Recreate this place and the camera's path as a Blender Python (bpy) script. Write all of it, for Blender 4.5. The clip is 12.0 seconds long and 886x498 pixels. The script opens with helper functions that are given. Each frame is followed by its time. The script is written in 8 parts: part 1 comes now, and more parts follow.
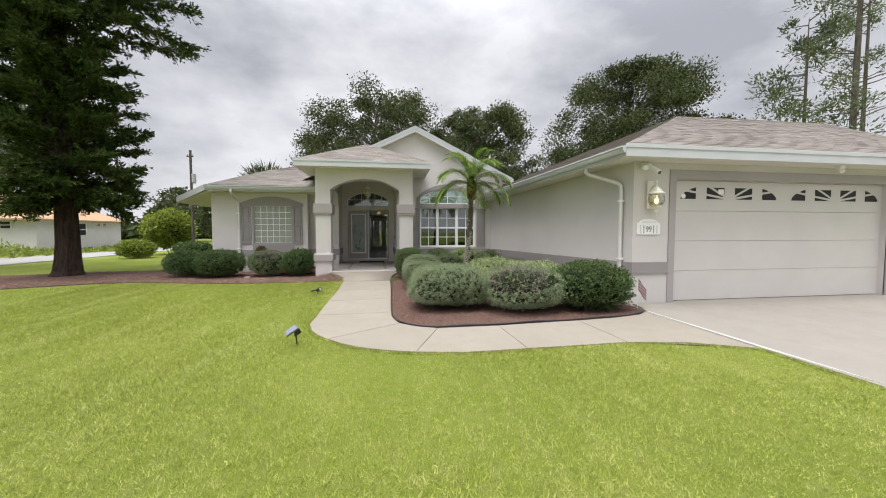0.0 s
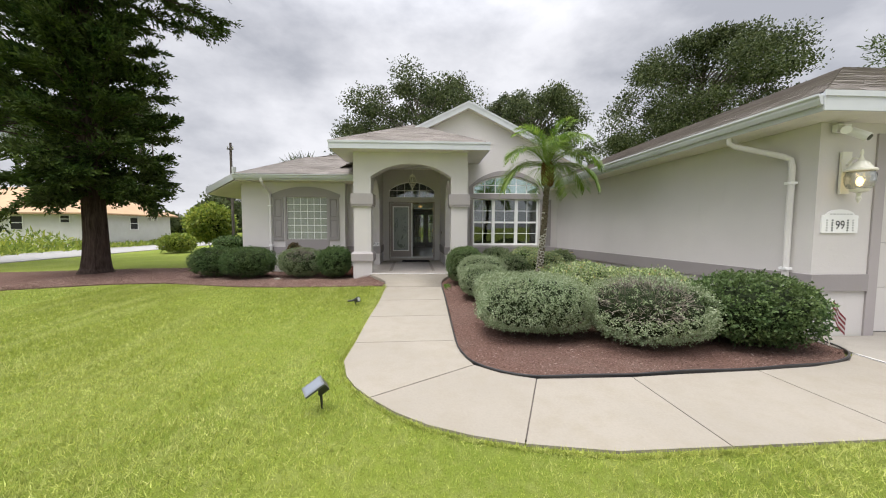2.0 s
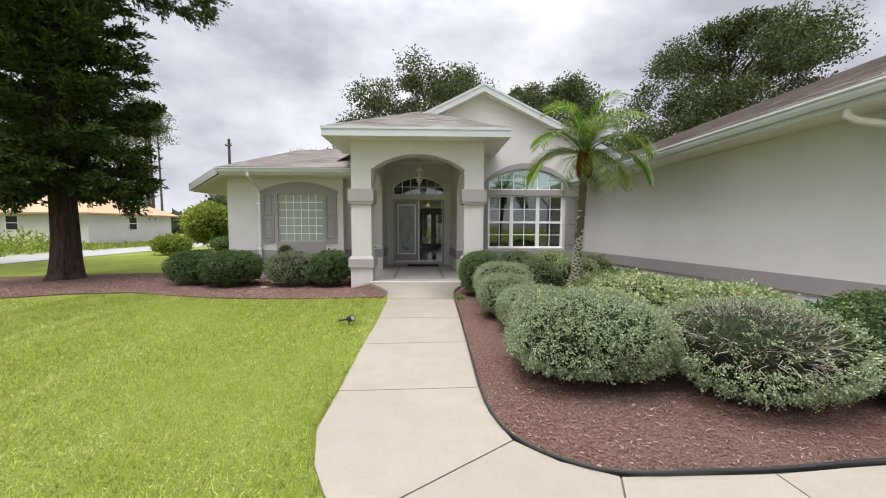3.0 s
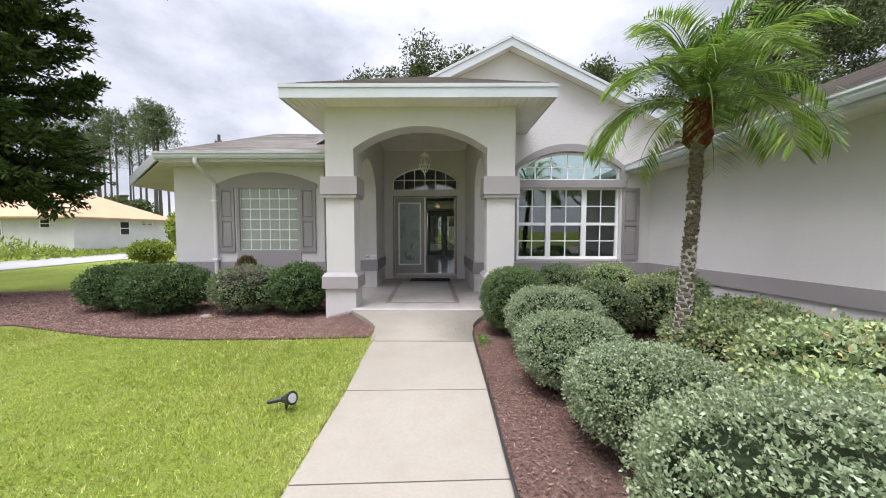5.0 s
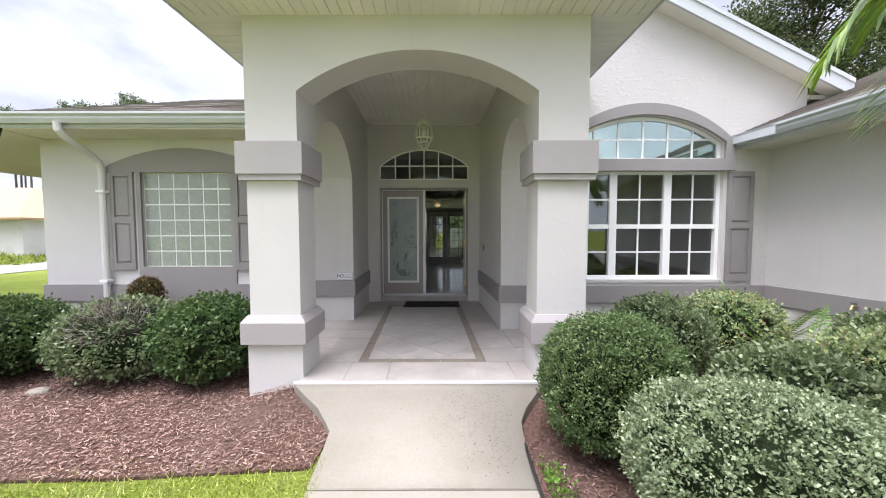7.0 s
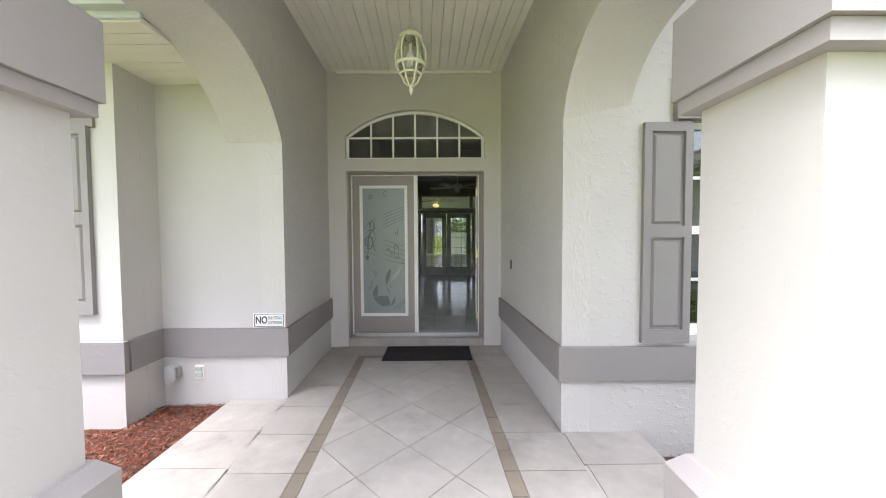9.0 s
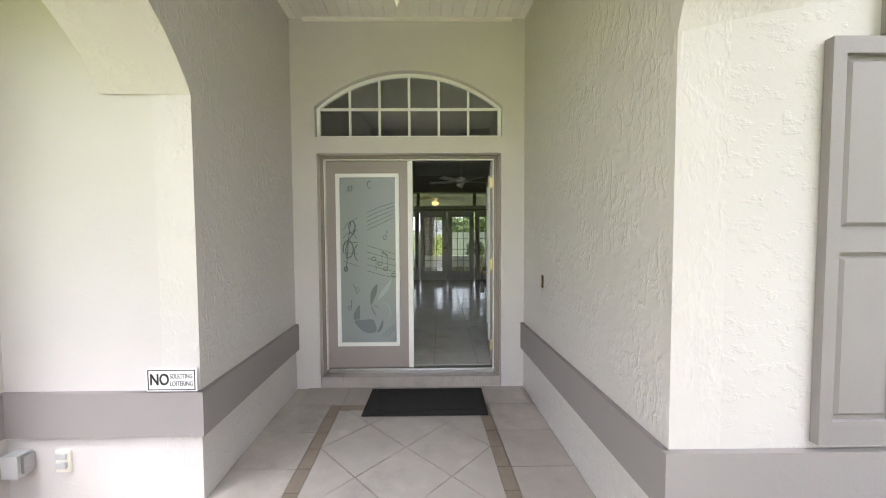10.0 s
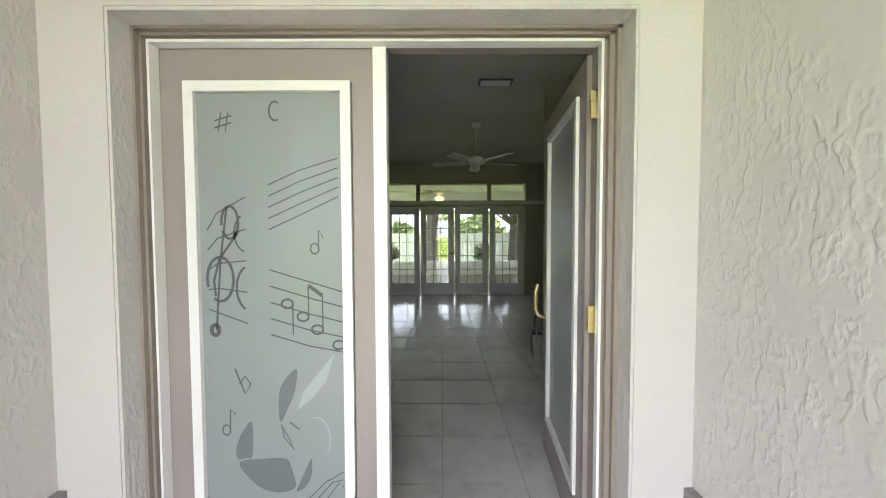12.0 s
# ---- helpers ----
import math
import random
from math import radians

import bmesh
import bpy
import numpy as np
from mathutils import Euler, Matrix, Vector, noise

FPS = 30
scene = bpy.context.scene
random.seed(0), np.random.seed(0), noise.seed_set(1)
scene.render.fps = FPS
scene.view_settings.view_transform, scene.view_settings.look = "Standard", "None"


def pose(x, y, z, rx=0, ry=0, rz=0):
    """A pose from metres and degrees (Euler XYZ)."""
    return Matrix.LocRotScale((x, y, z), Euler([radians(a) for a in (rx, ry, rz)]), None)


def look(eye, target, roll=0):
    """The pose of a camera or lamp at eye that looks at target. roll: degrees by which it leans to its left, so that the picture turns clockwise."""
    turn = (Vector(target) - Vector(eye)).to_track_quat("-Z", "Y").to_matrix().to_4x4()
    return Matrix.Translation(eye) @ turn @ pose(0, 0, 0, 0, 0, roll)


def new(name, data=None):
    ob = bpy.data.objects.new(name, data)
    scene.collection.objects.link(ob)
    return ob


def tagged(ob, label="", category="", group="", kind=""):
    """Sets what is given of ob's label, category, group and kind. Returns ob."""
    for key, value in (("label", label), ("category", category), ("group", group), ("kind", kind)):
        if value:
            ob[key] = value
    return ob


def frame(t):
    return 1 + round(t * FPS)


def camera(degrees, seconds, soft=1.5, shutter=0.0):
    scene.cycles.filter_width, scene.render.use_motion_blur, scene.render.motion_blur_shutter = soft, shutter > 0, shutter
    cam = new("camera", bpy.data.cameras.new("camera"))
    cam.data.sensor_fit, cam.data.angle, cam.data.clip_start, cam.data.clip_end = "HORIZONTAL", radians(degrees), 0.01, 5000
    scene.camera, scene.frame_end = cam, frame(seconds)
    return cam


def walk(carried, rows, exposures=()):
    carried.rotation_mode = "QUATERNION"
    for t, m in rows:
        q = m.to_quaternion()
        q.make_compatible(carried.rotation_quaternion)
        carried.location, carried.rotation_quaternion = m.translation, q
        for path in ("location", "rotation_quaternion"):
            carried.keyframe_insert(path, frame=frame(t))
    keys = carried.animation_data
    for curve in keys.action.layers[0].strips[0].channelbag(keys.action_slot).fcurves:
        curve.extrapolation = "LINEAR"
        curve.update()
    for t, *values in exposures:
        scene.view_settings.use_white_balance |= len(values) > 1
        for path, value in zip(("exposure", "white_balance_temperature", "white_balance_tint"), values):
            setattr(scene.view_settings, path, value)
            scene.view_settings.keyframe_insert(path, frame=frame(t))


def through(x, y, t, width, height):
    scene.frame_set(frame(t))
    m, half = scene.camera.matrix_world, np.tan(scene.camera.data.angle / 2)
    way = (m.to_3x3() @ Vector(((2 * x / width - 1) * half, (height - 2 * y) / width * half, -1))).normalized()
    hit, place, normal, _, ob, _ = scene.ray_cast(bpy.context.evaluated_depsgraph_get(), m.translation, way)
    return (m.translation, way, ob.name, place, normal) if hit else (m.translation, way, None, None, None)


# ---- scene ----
cam = camera(104.2, 12.0, 1.05)
PATH = [
    (0, (0.953, -0.029, 1.526), (1.25, 1.946, 1.429), 0.0),
    (0.5, (0.814, 0.26, 1.500), (0.996, 2.248, 1.387), 0.1),
    (1, (0.690, 0.757, 1.515), (0.819, 2.749, 1.391), 0.1),
    (1.5, (0.622, 1.349, 1.526), (0.729, 3.342, 1.401), 0.2),
    (2, (0.558, 1.978, 1.542), (0.652, 3.972, 1.415), 0.2),
    (2.5, (0.515, 2.621, 1.553), (0.593, 4.615, 1.423), 0.2),
    (3, (0.503, 3.322, 1.558), (0.557, 5.317, 1.431), 0.2),
    (5, (0.535, 5.8, 1.556), (0.523, 7.797, 1.451), 0.0),
    (5.5, (0.492, 6.456, 1.566), (0.491, 8.453, 1.468), 0.0),
    (6, (0.450, 7.098, 1.590), (0.447, 9.096, 1.490), -0.0),
    (6.5, (0.401, 7.731, 1.610), (0.405, 9.728, 1.511), -0.1),
    (7, (0.350, 8.33, 1.630), (0.354, 10.327, 1.531), -0.1),
    (7.5, (0.317, 8.929, 1.640), (0.333, 10.927, 1.551), -0.3),
    (9.5, (0.303, 11.231, 1.69), (0.318, 13.23, 1.614), -0.3),
    (10, (0.275, 11.772, 1.722), (0.297, 13.77, 1.640), -0.3),
    (10.5, (0.258, 12.308, 1.748), (0.283, 14.306, 1.662), -0.2),
    (11, (0.240, 12.845, 1.748), (0.256, 14.843, 1.666), -0.2),
    (11.5, (0.229, 13.355, 1.755), (0.248, 15.353, 1.669), -0.3),
    (12, (0.223, 13.861, 1.746), (0.228, 15.86, 1.671), -0.2),
]
EXPOSURES = [(0, 0.33, 6450, 13), (2.5, 0.45, 6400, 13), (5, 0.68, 6080, 16), (6.5, 0.95, 6050, 16), (7.5, 1.24, 6050, 16), (9.5, 2.45, 6100, 14), (10.5, 2.9, 6500, 16), (11, 3.33, 6250, 15), (11.5, 3.48, 6150, 15), (12, 3.57, 6150, 16)]
walk(cam, [(t, look(eye, target, roll)) for t, eye, target, roll in PATH], EXPOSURES)

# ---- sky and sun: bright overcast ----
SUN_EL, SUN_AZ = 73, 230
world = bpy.data.worlds.new("overcast_sky")
scene.world = world
world.use_nodes = True
wn, wl = world.node_tree.nodes, world.node_tree.links
wn.clear()
w_out = wn.new("ShaderNodeOutputWorld")
w_bg = wn.new("ShaderNodeBackground")
w_sky = wn.new("ShaderNodeTexSky")
w_sky.sky_type = "NISHITA"
w_sky.sun_disc = False
w_sky.sun_elevation, w_sky.sun_rotation = radians(SUN_EL), radians(SUN_AZ)
w_sky.air_density, w_sky.dust_density = 1.0, 4.0
w_co = wn.new("ShaderNodeTexCoord")
w_map = wn.new("ShaderNodeMapping")
w_map.inputs["Scale"].default_value = (1.0, 1.0, 1.9)
w_n1 = wn.new("ShaderNodeTexNoise")
w_n1.inputs["Scale"].default_value, w_n1.inputs["Detail"].default_value, w_n1.inputs["Roughness"].default_value = 2.3, 9, 0.55
w_ramp = wn.new("ShaderNodeValToRGB")
w_ramp.color_ramp.elements[0].position, w_ramp.color_ramp.elements[0].color = 0.36, (3.75, 3.9, 4.2, 1)
w_ramp.color_ramp.elements[1].position, w_ramp.color_ramp.elements[1].color = 0.60, (7.0, 7.1, 7.25, 1)
w_mix = wn.new("ShaderNodeMixRGB")
w_mix.inputs[0].default_value = 0.94
w_bg.inputs["Strength"].default_value = 0.10
wl.new(w_co.outputs["Generated"], w_map.inputs["Vector"])
wl.new(w_map.outputs["Vector"], w_n1.inputs["Vector"])
wl.new(w_n1.outputs["Fac"], w_ramp.inputs["Fac"])
wl.new(w_sky.outputs["Color"], w_mix.inputs[1])
wl.new(w_ramp.outputs["Color"], w_mix.inputs[2])
# an overcast sky is about three times as bright overhead as at the horizon
w_sep = wn.new("ShaderNodeSeparateXYZ")
w_grad = wn.new("ShaderNodeMapRange")
for key, value in (("From Min", 0.42), ("From Max", 1.0), ("To Min", 1.0), ("To Max", 4.2)):
    w_grad.inputs[key].default_value = value
w_grad.interpolation_type = "SMOOTHSTEP"
w_lift = wn.new("ShaderNodeVectorMath")
w_lift.operation = "SCALE"
wl.new(w_co.outputs["Generated"], w_sep.inputs["Vector"])
wl.new(w_sep.outputs["Z"], w_grad.inputs["Value"])
wl.new(w_mix.outputs["Color"], w_lift.inputs[0])
wl.new(w_grad.outputs["Result"], w_lift.inputs["Scale"])
wl.new(w_lift.outputs["Vector"], w_bg.inputs["Color"])
wl.new(w_bg.outputs["Background"], w_out.inputs["Surface"])
sun_data = bpy.data.lights.new("sun", "SUN")
sun_data.energy, sun_data.angle, sun_data.color = 3.2, radians(35), (1.0, 0.97, 0.92)
sun = new("sun", sun_data)
sun.matrix_world = look((0, 0, 30), (0 + 30 * math.cos(radians(SUN_EL)) * math.sin(radians(SUN_AZ - 180)), 30 * math.cos(radians(SUN_EL)) * math.cos(radians(SUN_AZ - 180)), 30 - 30 * math.sin(radians(SUN_EL))))


# ---- materials ----
class Nodes:
    """A node material under construction."""

    def __init__(self, name):
        self.m = bpy.data.materials.new(name)
        self.m.use_nodes = True
        self.t = self.m.node_tree
        self.b = self.t.nodes["Principled BSDF"]
        self.out = self.t.nodes["Material Output"]

    def n(self, kind, **values):
        node = self.t.nodes.new(kind)
        for key, value in values.items():
            node.inputs[key.replace("_", " ")].default_value = value
        return node

    def l(self, a, b):
        self.t.links.new(a, b)

    def pos(self):
        return self.n("ShaderNodeNewGeometry").outputs["Position"]

    def noise(self, scale, detail=4, rough=0.55, stretch=None, where=None):
        tex = self.n("ShaderNodeTexNoise", Scale=scale, Detail=detail, Roughness=rough)
        src = where or self.pos()
        if stretch:
            mp = self.n("ShaderNodeMapping", Scale=stretch)
            self.l(src, mp.inputs["Vector"])
            src = mp.outputs["Vector"]
        self.l(src, tex.inputs["Vector"])
        return tex.outputs["Fac"]

    def ramp(self, fac, stops):
        r = self.n("ShaderNodeValToRGB")
        while len(r.color_ramp.elements) < len(stops):
            r.color_ramp.elements.new(0.5)
        for e, (p, c) in zip(r.color_ramp.elements, stops):
            e.position, e.color = p, (*c, 1) if len(c) == 3 else c
        self.l(fac, r.inputs["Fac"])
        return r.outputs["Color"]

    def mix(self, fac, a, b, mode="MIX"):
        mx = self.n("ShaderNodeMixRGB")
        mx.blend_type = mode
        for value, sock in ((fac, mx.inputs[0]), (a, mx.inputs[1]), (b, mx.inputs[2])):
            if isinstance(value, (int, float)):
                sock.default_value = value
            elif isinstance(value, tuple):
                sock.default_value = (*value, 1)
            else:
                self.l(value, sock)
        return mx.outputs["Color"]

    def bump(self, height, distance, strength=1.0, after=None):
        bp = self.n("ShaderNodeBump", Strength=strength, Distance=distance)
        self.l(height, bp.inputs["Height"])
        if after:
            self.l(after, bp.inputs["Normal"])
        return bp.outputs["Normal"]

    def done(self, color=None, rough=0.6, metal=0.0, normal=None, spec=None):
        if color is not None:
            if isinstance(color, tuple):
                self.b.inputs["Base Color"].default_value = (*color, 1)
            else:
                self.l(color, self.b.inputs["Base Color"])
        if isinstance(rough, (int, float)):
            self.b.inputs["Roughness"].default_value = rough
        else:
            self.l(rough, self.b.inputs["Roughness"])
        self.b.inputs["Metallic"].default_value = metal
        if spec is not None:
            self.b.inputs["Specular IOR Level"].default_value = spec
        if normal is not None:
            self.l(normal, self.b.inputs["Normal"])
        return self.m


def shade(c, k):
    return tuple(min(1.0, v * k) for v in c)


def stucco(name, c, relief=0.008):
    q = Nodes(name)
    big = q.noise(0.7, 3)
    fine = q.noise(60, 4)
    col = q.mix(q.ramp(big, [(0.3, (0, 0, 0)), (0.75, (1, 1, 1))]), shade(c, 0.93), shade(c, 1.05))
    streak = q.noise(2.5, 4, 0.6, (3.0, 3.0, 0.25))
    col = q.mix(q.ramp(streak, [(0.62, (0, 0, 0)), (0.8, (0.35, 0.35, 0.35))]), col, shade(c, 0.86))
    lump = q.noise(13, 3, 0.6, (1, 1, 1.5))
    warp = q.noise(7, 3, 0.6)
    h = q.mix(0.5, q.ramp(lump, [(0.54, (0, 0, 0)), (0.66, (1, 1, 1))]), warp)
    nrm = q.bump(fine, 0.0012, 0.6, q.bump(h, relief, 0.5))
    return q.done(col, 0.62, normal=nrm, spec=0.35)


def trowelled(name, c):
    """Hand-trowelled stucco under satin paint: curled ridges in patches on a smooth ground."""
    q = Nodes(name)
    col = q.mix(q.ramp(q.noise(0.7, 3), [(0.3, (0, 0, 0)), (0.75, (1, 1, 1))]), shade(c, 0.95), shade(c, 1.04))
    ridge = q.ramp(q.noise(11, 2, 0.5, (1.3, 1.3, 0.62)), [(0.44, (0, 0, 0)), (0.50, (1, 1, 1)), (0.535, (0.9, 0.9, 0.9)), (0.58, (0, 0, 0))])
    ridge2 = q.ramp(q.noise(24, 2, 0.5, (1.2, 1.2, 0.7)), [(0.50, (0, 0, 0)), (0.58, (1, 1, 1)), (0.66, (0.2, 0.2, 0.2))])
    patch = q.ramp(q.noise(4.2, 3, 0.6), [(0.40, (0.06, 0.06, 0.06)), (0.56, (1, 1, 1))])
    h = q.mix(patch, (0, 0, 0), q.mix(0.4, ridge, ridge2))
    col = q.mix(h, col, shade(c, 1.03))
    nrm = q.bump(q.noise(85, 3), 0.0008, 0.5, q.bump(h, 0.007, 0.48, q.bump(q.noise(5, 3), 0.02, 0.4)))
    return q.done(col, 0.36, normal=nrm, spec=0.5)


def paint(name, c, rough=0.45, grain=0.0008, wear=0.06):
    q = Nodes(name)
    a, b = q.noise(1.3, 4), q.noise(70, 3)
    col = q.mix(q.ramp(a, [(0.35, (0, 0, 0)), (0.7, (1, 1, 1))]), shade(c, 1 - wear), shade(c, 1 + wear))
    rg = q.ramp(b, [(0.2, (rough * 0.85,) * 3), (0.8, (min(1, rough * 1.2),) * 3)])
    return q.done(col, rg, normal=q.bump(b, grain, 0.5))


def metal(name, c, rough):
    q = Nodes(name)
    a = q.noise(40, 4)
    return q.done(q.mix(a, shade(c, 0.8), shade(c, 1.1)), q.ramp(a, [(0, (rough * 0.7,) * 3), (1, (rough * 1.3,) * 3)]), 1.0)


def glass(name, tint, low=0.06, high=1.0, sheen=(0.95, 0.97, 0.97)):
    q = Nodes(name)
    tr = q.n("ShaderNodeBsdfTransparent")
    tr.inputs["Color"].default_value = (*tint, 1)
    gl = q.n("ShaderNodeBsdfGlossy", Roughness=0.015)
    gl.inputs["Color"].default_value = (*sheen, 1)
    wob = q.noise(1.6, 2)
    q.l(q.bump(wob, 0.004, 0.5), gl.inputs["Normal"])
    fr = q.n("ShaderNodeFresnel", IOR=1.55)
    mr = q.n("ShaderNodeMapRange")
    mr.inputs["To Min"].default_value, mr.inputs["To Max"].default_value = low, high
    q.l(fr.outputs["Fac"], mr.inputs["Value"])
    ms = q.n("ShaderNodeMixShader")
    q.l(mr.outputs["Result"], ms.inputs["Fac"])
    q.l(tr.outputs["BSDF"], ms.inputs[1])
    q.l(gl.outputs["BSDF"], ms.inputs[2])
    q.l(ms.outputs["Shader"], q.out.inputs["Surface"])
    return q.m


def leafy(name, stops, rough=0.55, through=0.35, spec=0.3):
    """Leaves: each island takes its own tone; some light passes through."""
    q = Nodes(name)
    geo = q.n("ShaderNodeNewGeometry")
    col = q.ramp(geo.outputs["Random Per Island"], stops)
    patch = q.noise(1.7, 3)
    col = q.mix(q.ramp(patch, [(0.3, (0, 0, 0)), (0.7, (0.5, 0.5, 0.5))]), col, q.mix(0.5, col, (0.16, 0.15, 0.05)))
    q.done(col, rough, spec=spec)
    tl = q.n("ShaderNodeBsdfTranslucent")
    q.l(col, tl.inputs["Color"])
    ms = q.n("ShaderNodeMixShader", Fac=through)
    q.l(q.b.outputs["BSDF"], ms.inputs[1])
    q.l(tl.outputs["BSDF"], ms.inputs[2])
    q.l(ms.outputs["Shader"], q.out.inputs["Surface"])
    return q.m


def bark(name, a, b, scale=(6, 6, 0.8)):
    q = Nodes(name)
    v = q.noise(3.0, 7, 0.65, scale)
    return q.done(q.ramp(v, [(0.3, a), (0.7, b)]), 0.95, normal=q.bump(v, 0.03), spec=0.1)


def emit(name, c, power):
    q = Nodes(name)
    q.b.inputs["Emission Color"].default_value = (*c, 1)
    q.b.inputs["Emission Strength"].default_value = power
    return q.done(c, 0.4)


BODY = (0.555, 0.53, 0.512)
TRIM = (0.245, 0.225, 0.222)
M_BODY = stucco("stucco_light", BODY)
M_TROWEL = trowelled("stucco_trowelled", BODY)
M_SMOOTH = stucco("stucco_smooth", BODY, 0.0022)
M_TRIM = stucco("stucco_taupe", shade(TRIM, 1.12), 0.002)
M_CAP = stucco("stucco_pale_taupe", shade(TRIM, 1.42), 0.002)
M_TAUPE = paint("taupe_paint", TRIM, 0.5)
M_FASCIA = paint("fascia_paint", (0.50, 0.52, 0.54), 0.4)
M_SOFFIT = paint("soffit_vinyl", (0.74, 0.71, 0.65), 0.5)
M_WHITE = paint("white_paint", (0.80, 0.80, 0.79), 0.35, wear=0.03)
M_GDOOR = paint("garage_door_paint", (0.55, 0.525, 0.505), 0.4, wear=0.03)
M_SPOUT = paint("downspout_paint", (0.62, 0.60, 0.58), 0.35)
M_DOOR = paint("entry_door_paint", (0.31, 0.272, 0.258), 0.4)
M_FRAME = paint("entry_frame_paint", (0.27, 0.23, 0.20), 0.4)
M_BLACK = paint("black_plastic", (0.02, 0.02, 0.021), 0.35)
M_GREYP = paint("grey_plastic", (0.10, 0.11, 0.12), 0.4)
M_DARK = paint("dark_void", (0.012, 0.012, 0.013), 0.7)
M_BRASS = metal("brass", (0.70, 0.58, 0.30), 0.3)
M_STEEL = metal("steel", (0.5, 0.5, 0.5), 0.35)
M_PANE = glass("window_glass", (0.62, 0.68, 0.66), 0.10, 0.9)
M_PANE2 = glass("window_glass_upper", (0.45, 0.58, 0.56), 0.48, 1.0, (0.78, 0.93, 0.89))
M_CLEAR = glass("door_glass", (0.90, 0.93, 0.92), 0.05, 0.7)
M_SCREENED = glass("screened_glass", (0.30, 0.33, 0.33), 0.09, 0.30)
M_SCREEN = paint("insect_screen", (0.045, 0.048, 0.05), 0.8)
M_GRILLE = paint("white_grille", (0.78, 0.79, 0.79), 0.3)


def m_shingle():
    q = Nodes("asphalt_shingle")
    geo = q.n("ShaderNodeNewGeometry")
    isl = q.ramp(geo.outputs["Random Per Island"], [(0, (0.155, 0.135, 0.122)), (0.5, (0.20, 0.178, 0.16)), (1, (0.255, 0.23, 0.21))])
    gr = q.noise(140, 3)
    st = q.noise(0.8, 4)
    col = q.mix(q.ramp(gr, [(0.3, (0, 0, 0)), (0.7, (0.6, 0.6, 0.6))]), isl, (0.29, 0.27, 0.25))
    col = q.mix(q.ramp(st, [(0.5, (0, 0, 0)), (0.75, (0.45, 0.45, 0.45))]), col, (0.12, 0.105, 0.095))
    return q.done(col, 0.95, normal=q.bump(gr, 0.003), spec=0.15)


def m_concrete(name, c, stain):
    q = Nodes(name)
    a, b, d = q.noise(0.9, 5), q.noise(45, 5), q.noise(3.2, 6, 0.7)
    info = q.n("ShaderNodeObjectInfo")
    col = q.mix(q.ramp(a, [(0.3, (0, 0, 0)), (0.7, (1, 1, 1))]), shade(c, 0.92), shade(c, 1.05))
    col = q.mix(q.ramp(d, [(0.46, (0, 0, 0)), (0.78, (0.7, 0.7, 0.7))]), col, stain)
    col = q.mix(q.ramp(b, [(0.35, (0.25, 0.25, 0.25)), (0.6, (0, 0, 0))]), col, shade(c, 0.75))
    col = q.mix(q.ramp(info.outputs["Random"], [(0, (0, 0, 0)), (1, (0.25, 0.25, 0.25))]), col, shade(c, 0.85))
    return q.done(col, 0.9, normal=q.bump(b, 0.002), spec=0.2)


def m_tile(name, c, vein):
    q = Nodes(name)
    info = q.n("ShaderNodeObjectInfo")
    v = q.noise(3.5, 7, 0.65)
    col = q.ramp(v, [(0.28, shade(c, 0.62)), (0.45, shade(c, 0.88)), (0.58, c), (0.72, vein)])
    col = q.mix(q.ramp(info.outputs["Random"], [(0, (0, 0, 0)), (1, (0.6, 0.6, 0.6))]), col, shade(c, 0.84))
    return q.done(col, q.ramp(v, [(0.2, (0.35,) * 3), (0.8, (0.5,) * 3)]), normal=q.bump(v, 0.001))


def m_lawn():
    q = Nodes("lawn")
    a, b, c = q.noise(0.45, 5), q.noise(6, 6, 0.7), q.noise(90, 4, 0.7)
    col = q.ramp(a, [(0.3, (0.135, 0.185, 0.022)), (0.55, (0.19, 0.235, 0.035)), (0.75, (0.25, 0.28, 0.06))])
    col = q.mix(q.ramp(b, [(0.45, (0, 0, 0)), (0.7, (0.6, 0.6, 0.6))]), col, (0.26, 0.27, 0.09))
    col = q.mix(q.ramp(c, [(0.35, (0.55, 0.55, 0.55)), (0.6, (0, 0, 0))]), col, (0.085, 0.12, 0.018))
    return q.done(col, 0.9, normal=q.bump(c, 0.02), spec=0.1)


def m_mulch():
    q = Nodes("bark_mulch")
    a, b = q.noise(1.1, 4), q.noise(38, 6, 0.75, (1, 1, 1))
    col = q.ramp(b, [(0.3, (0.045, 0.024, 0.019)), (0.5, (0.13, 0.075, 0.058)), (0.72, (0.26, 0.175, 0.145))])
    col = q.mix(q.ramp(a, [(0.4, (0, 0, 0)), (0.75, (0.6, 0.6, 0.6))]), col, (0.15, 0.11, 0.09))
    return q.done(col, 0.95, normal=q.bump(b, 0.03), spec=0.1)


def m_chips(name, stops):
    q = Nodes(name)
    geo = q.n("ShaderNodeNewGeometry")
    col = q.ramp(geo.outputs["Random Per Island"], stops)
    return q.done(col, 0.9, spec=0.15)


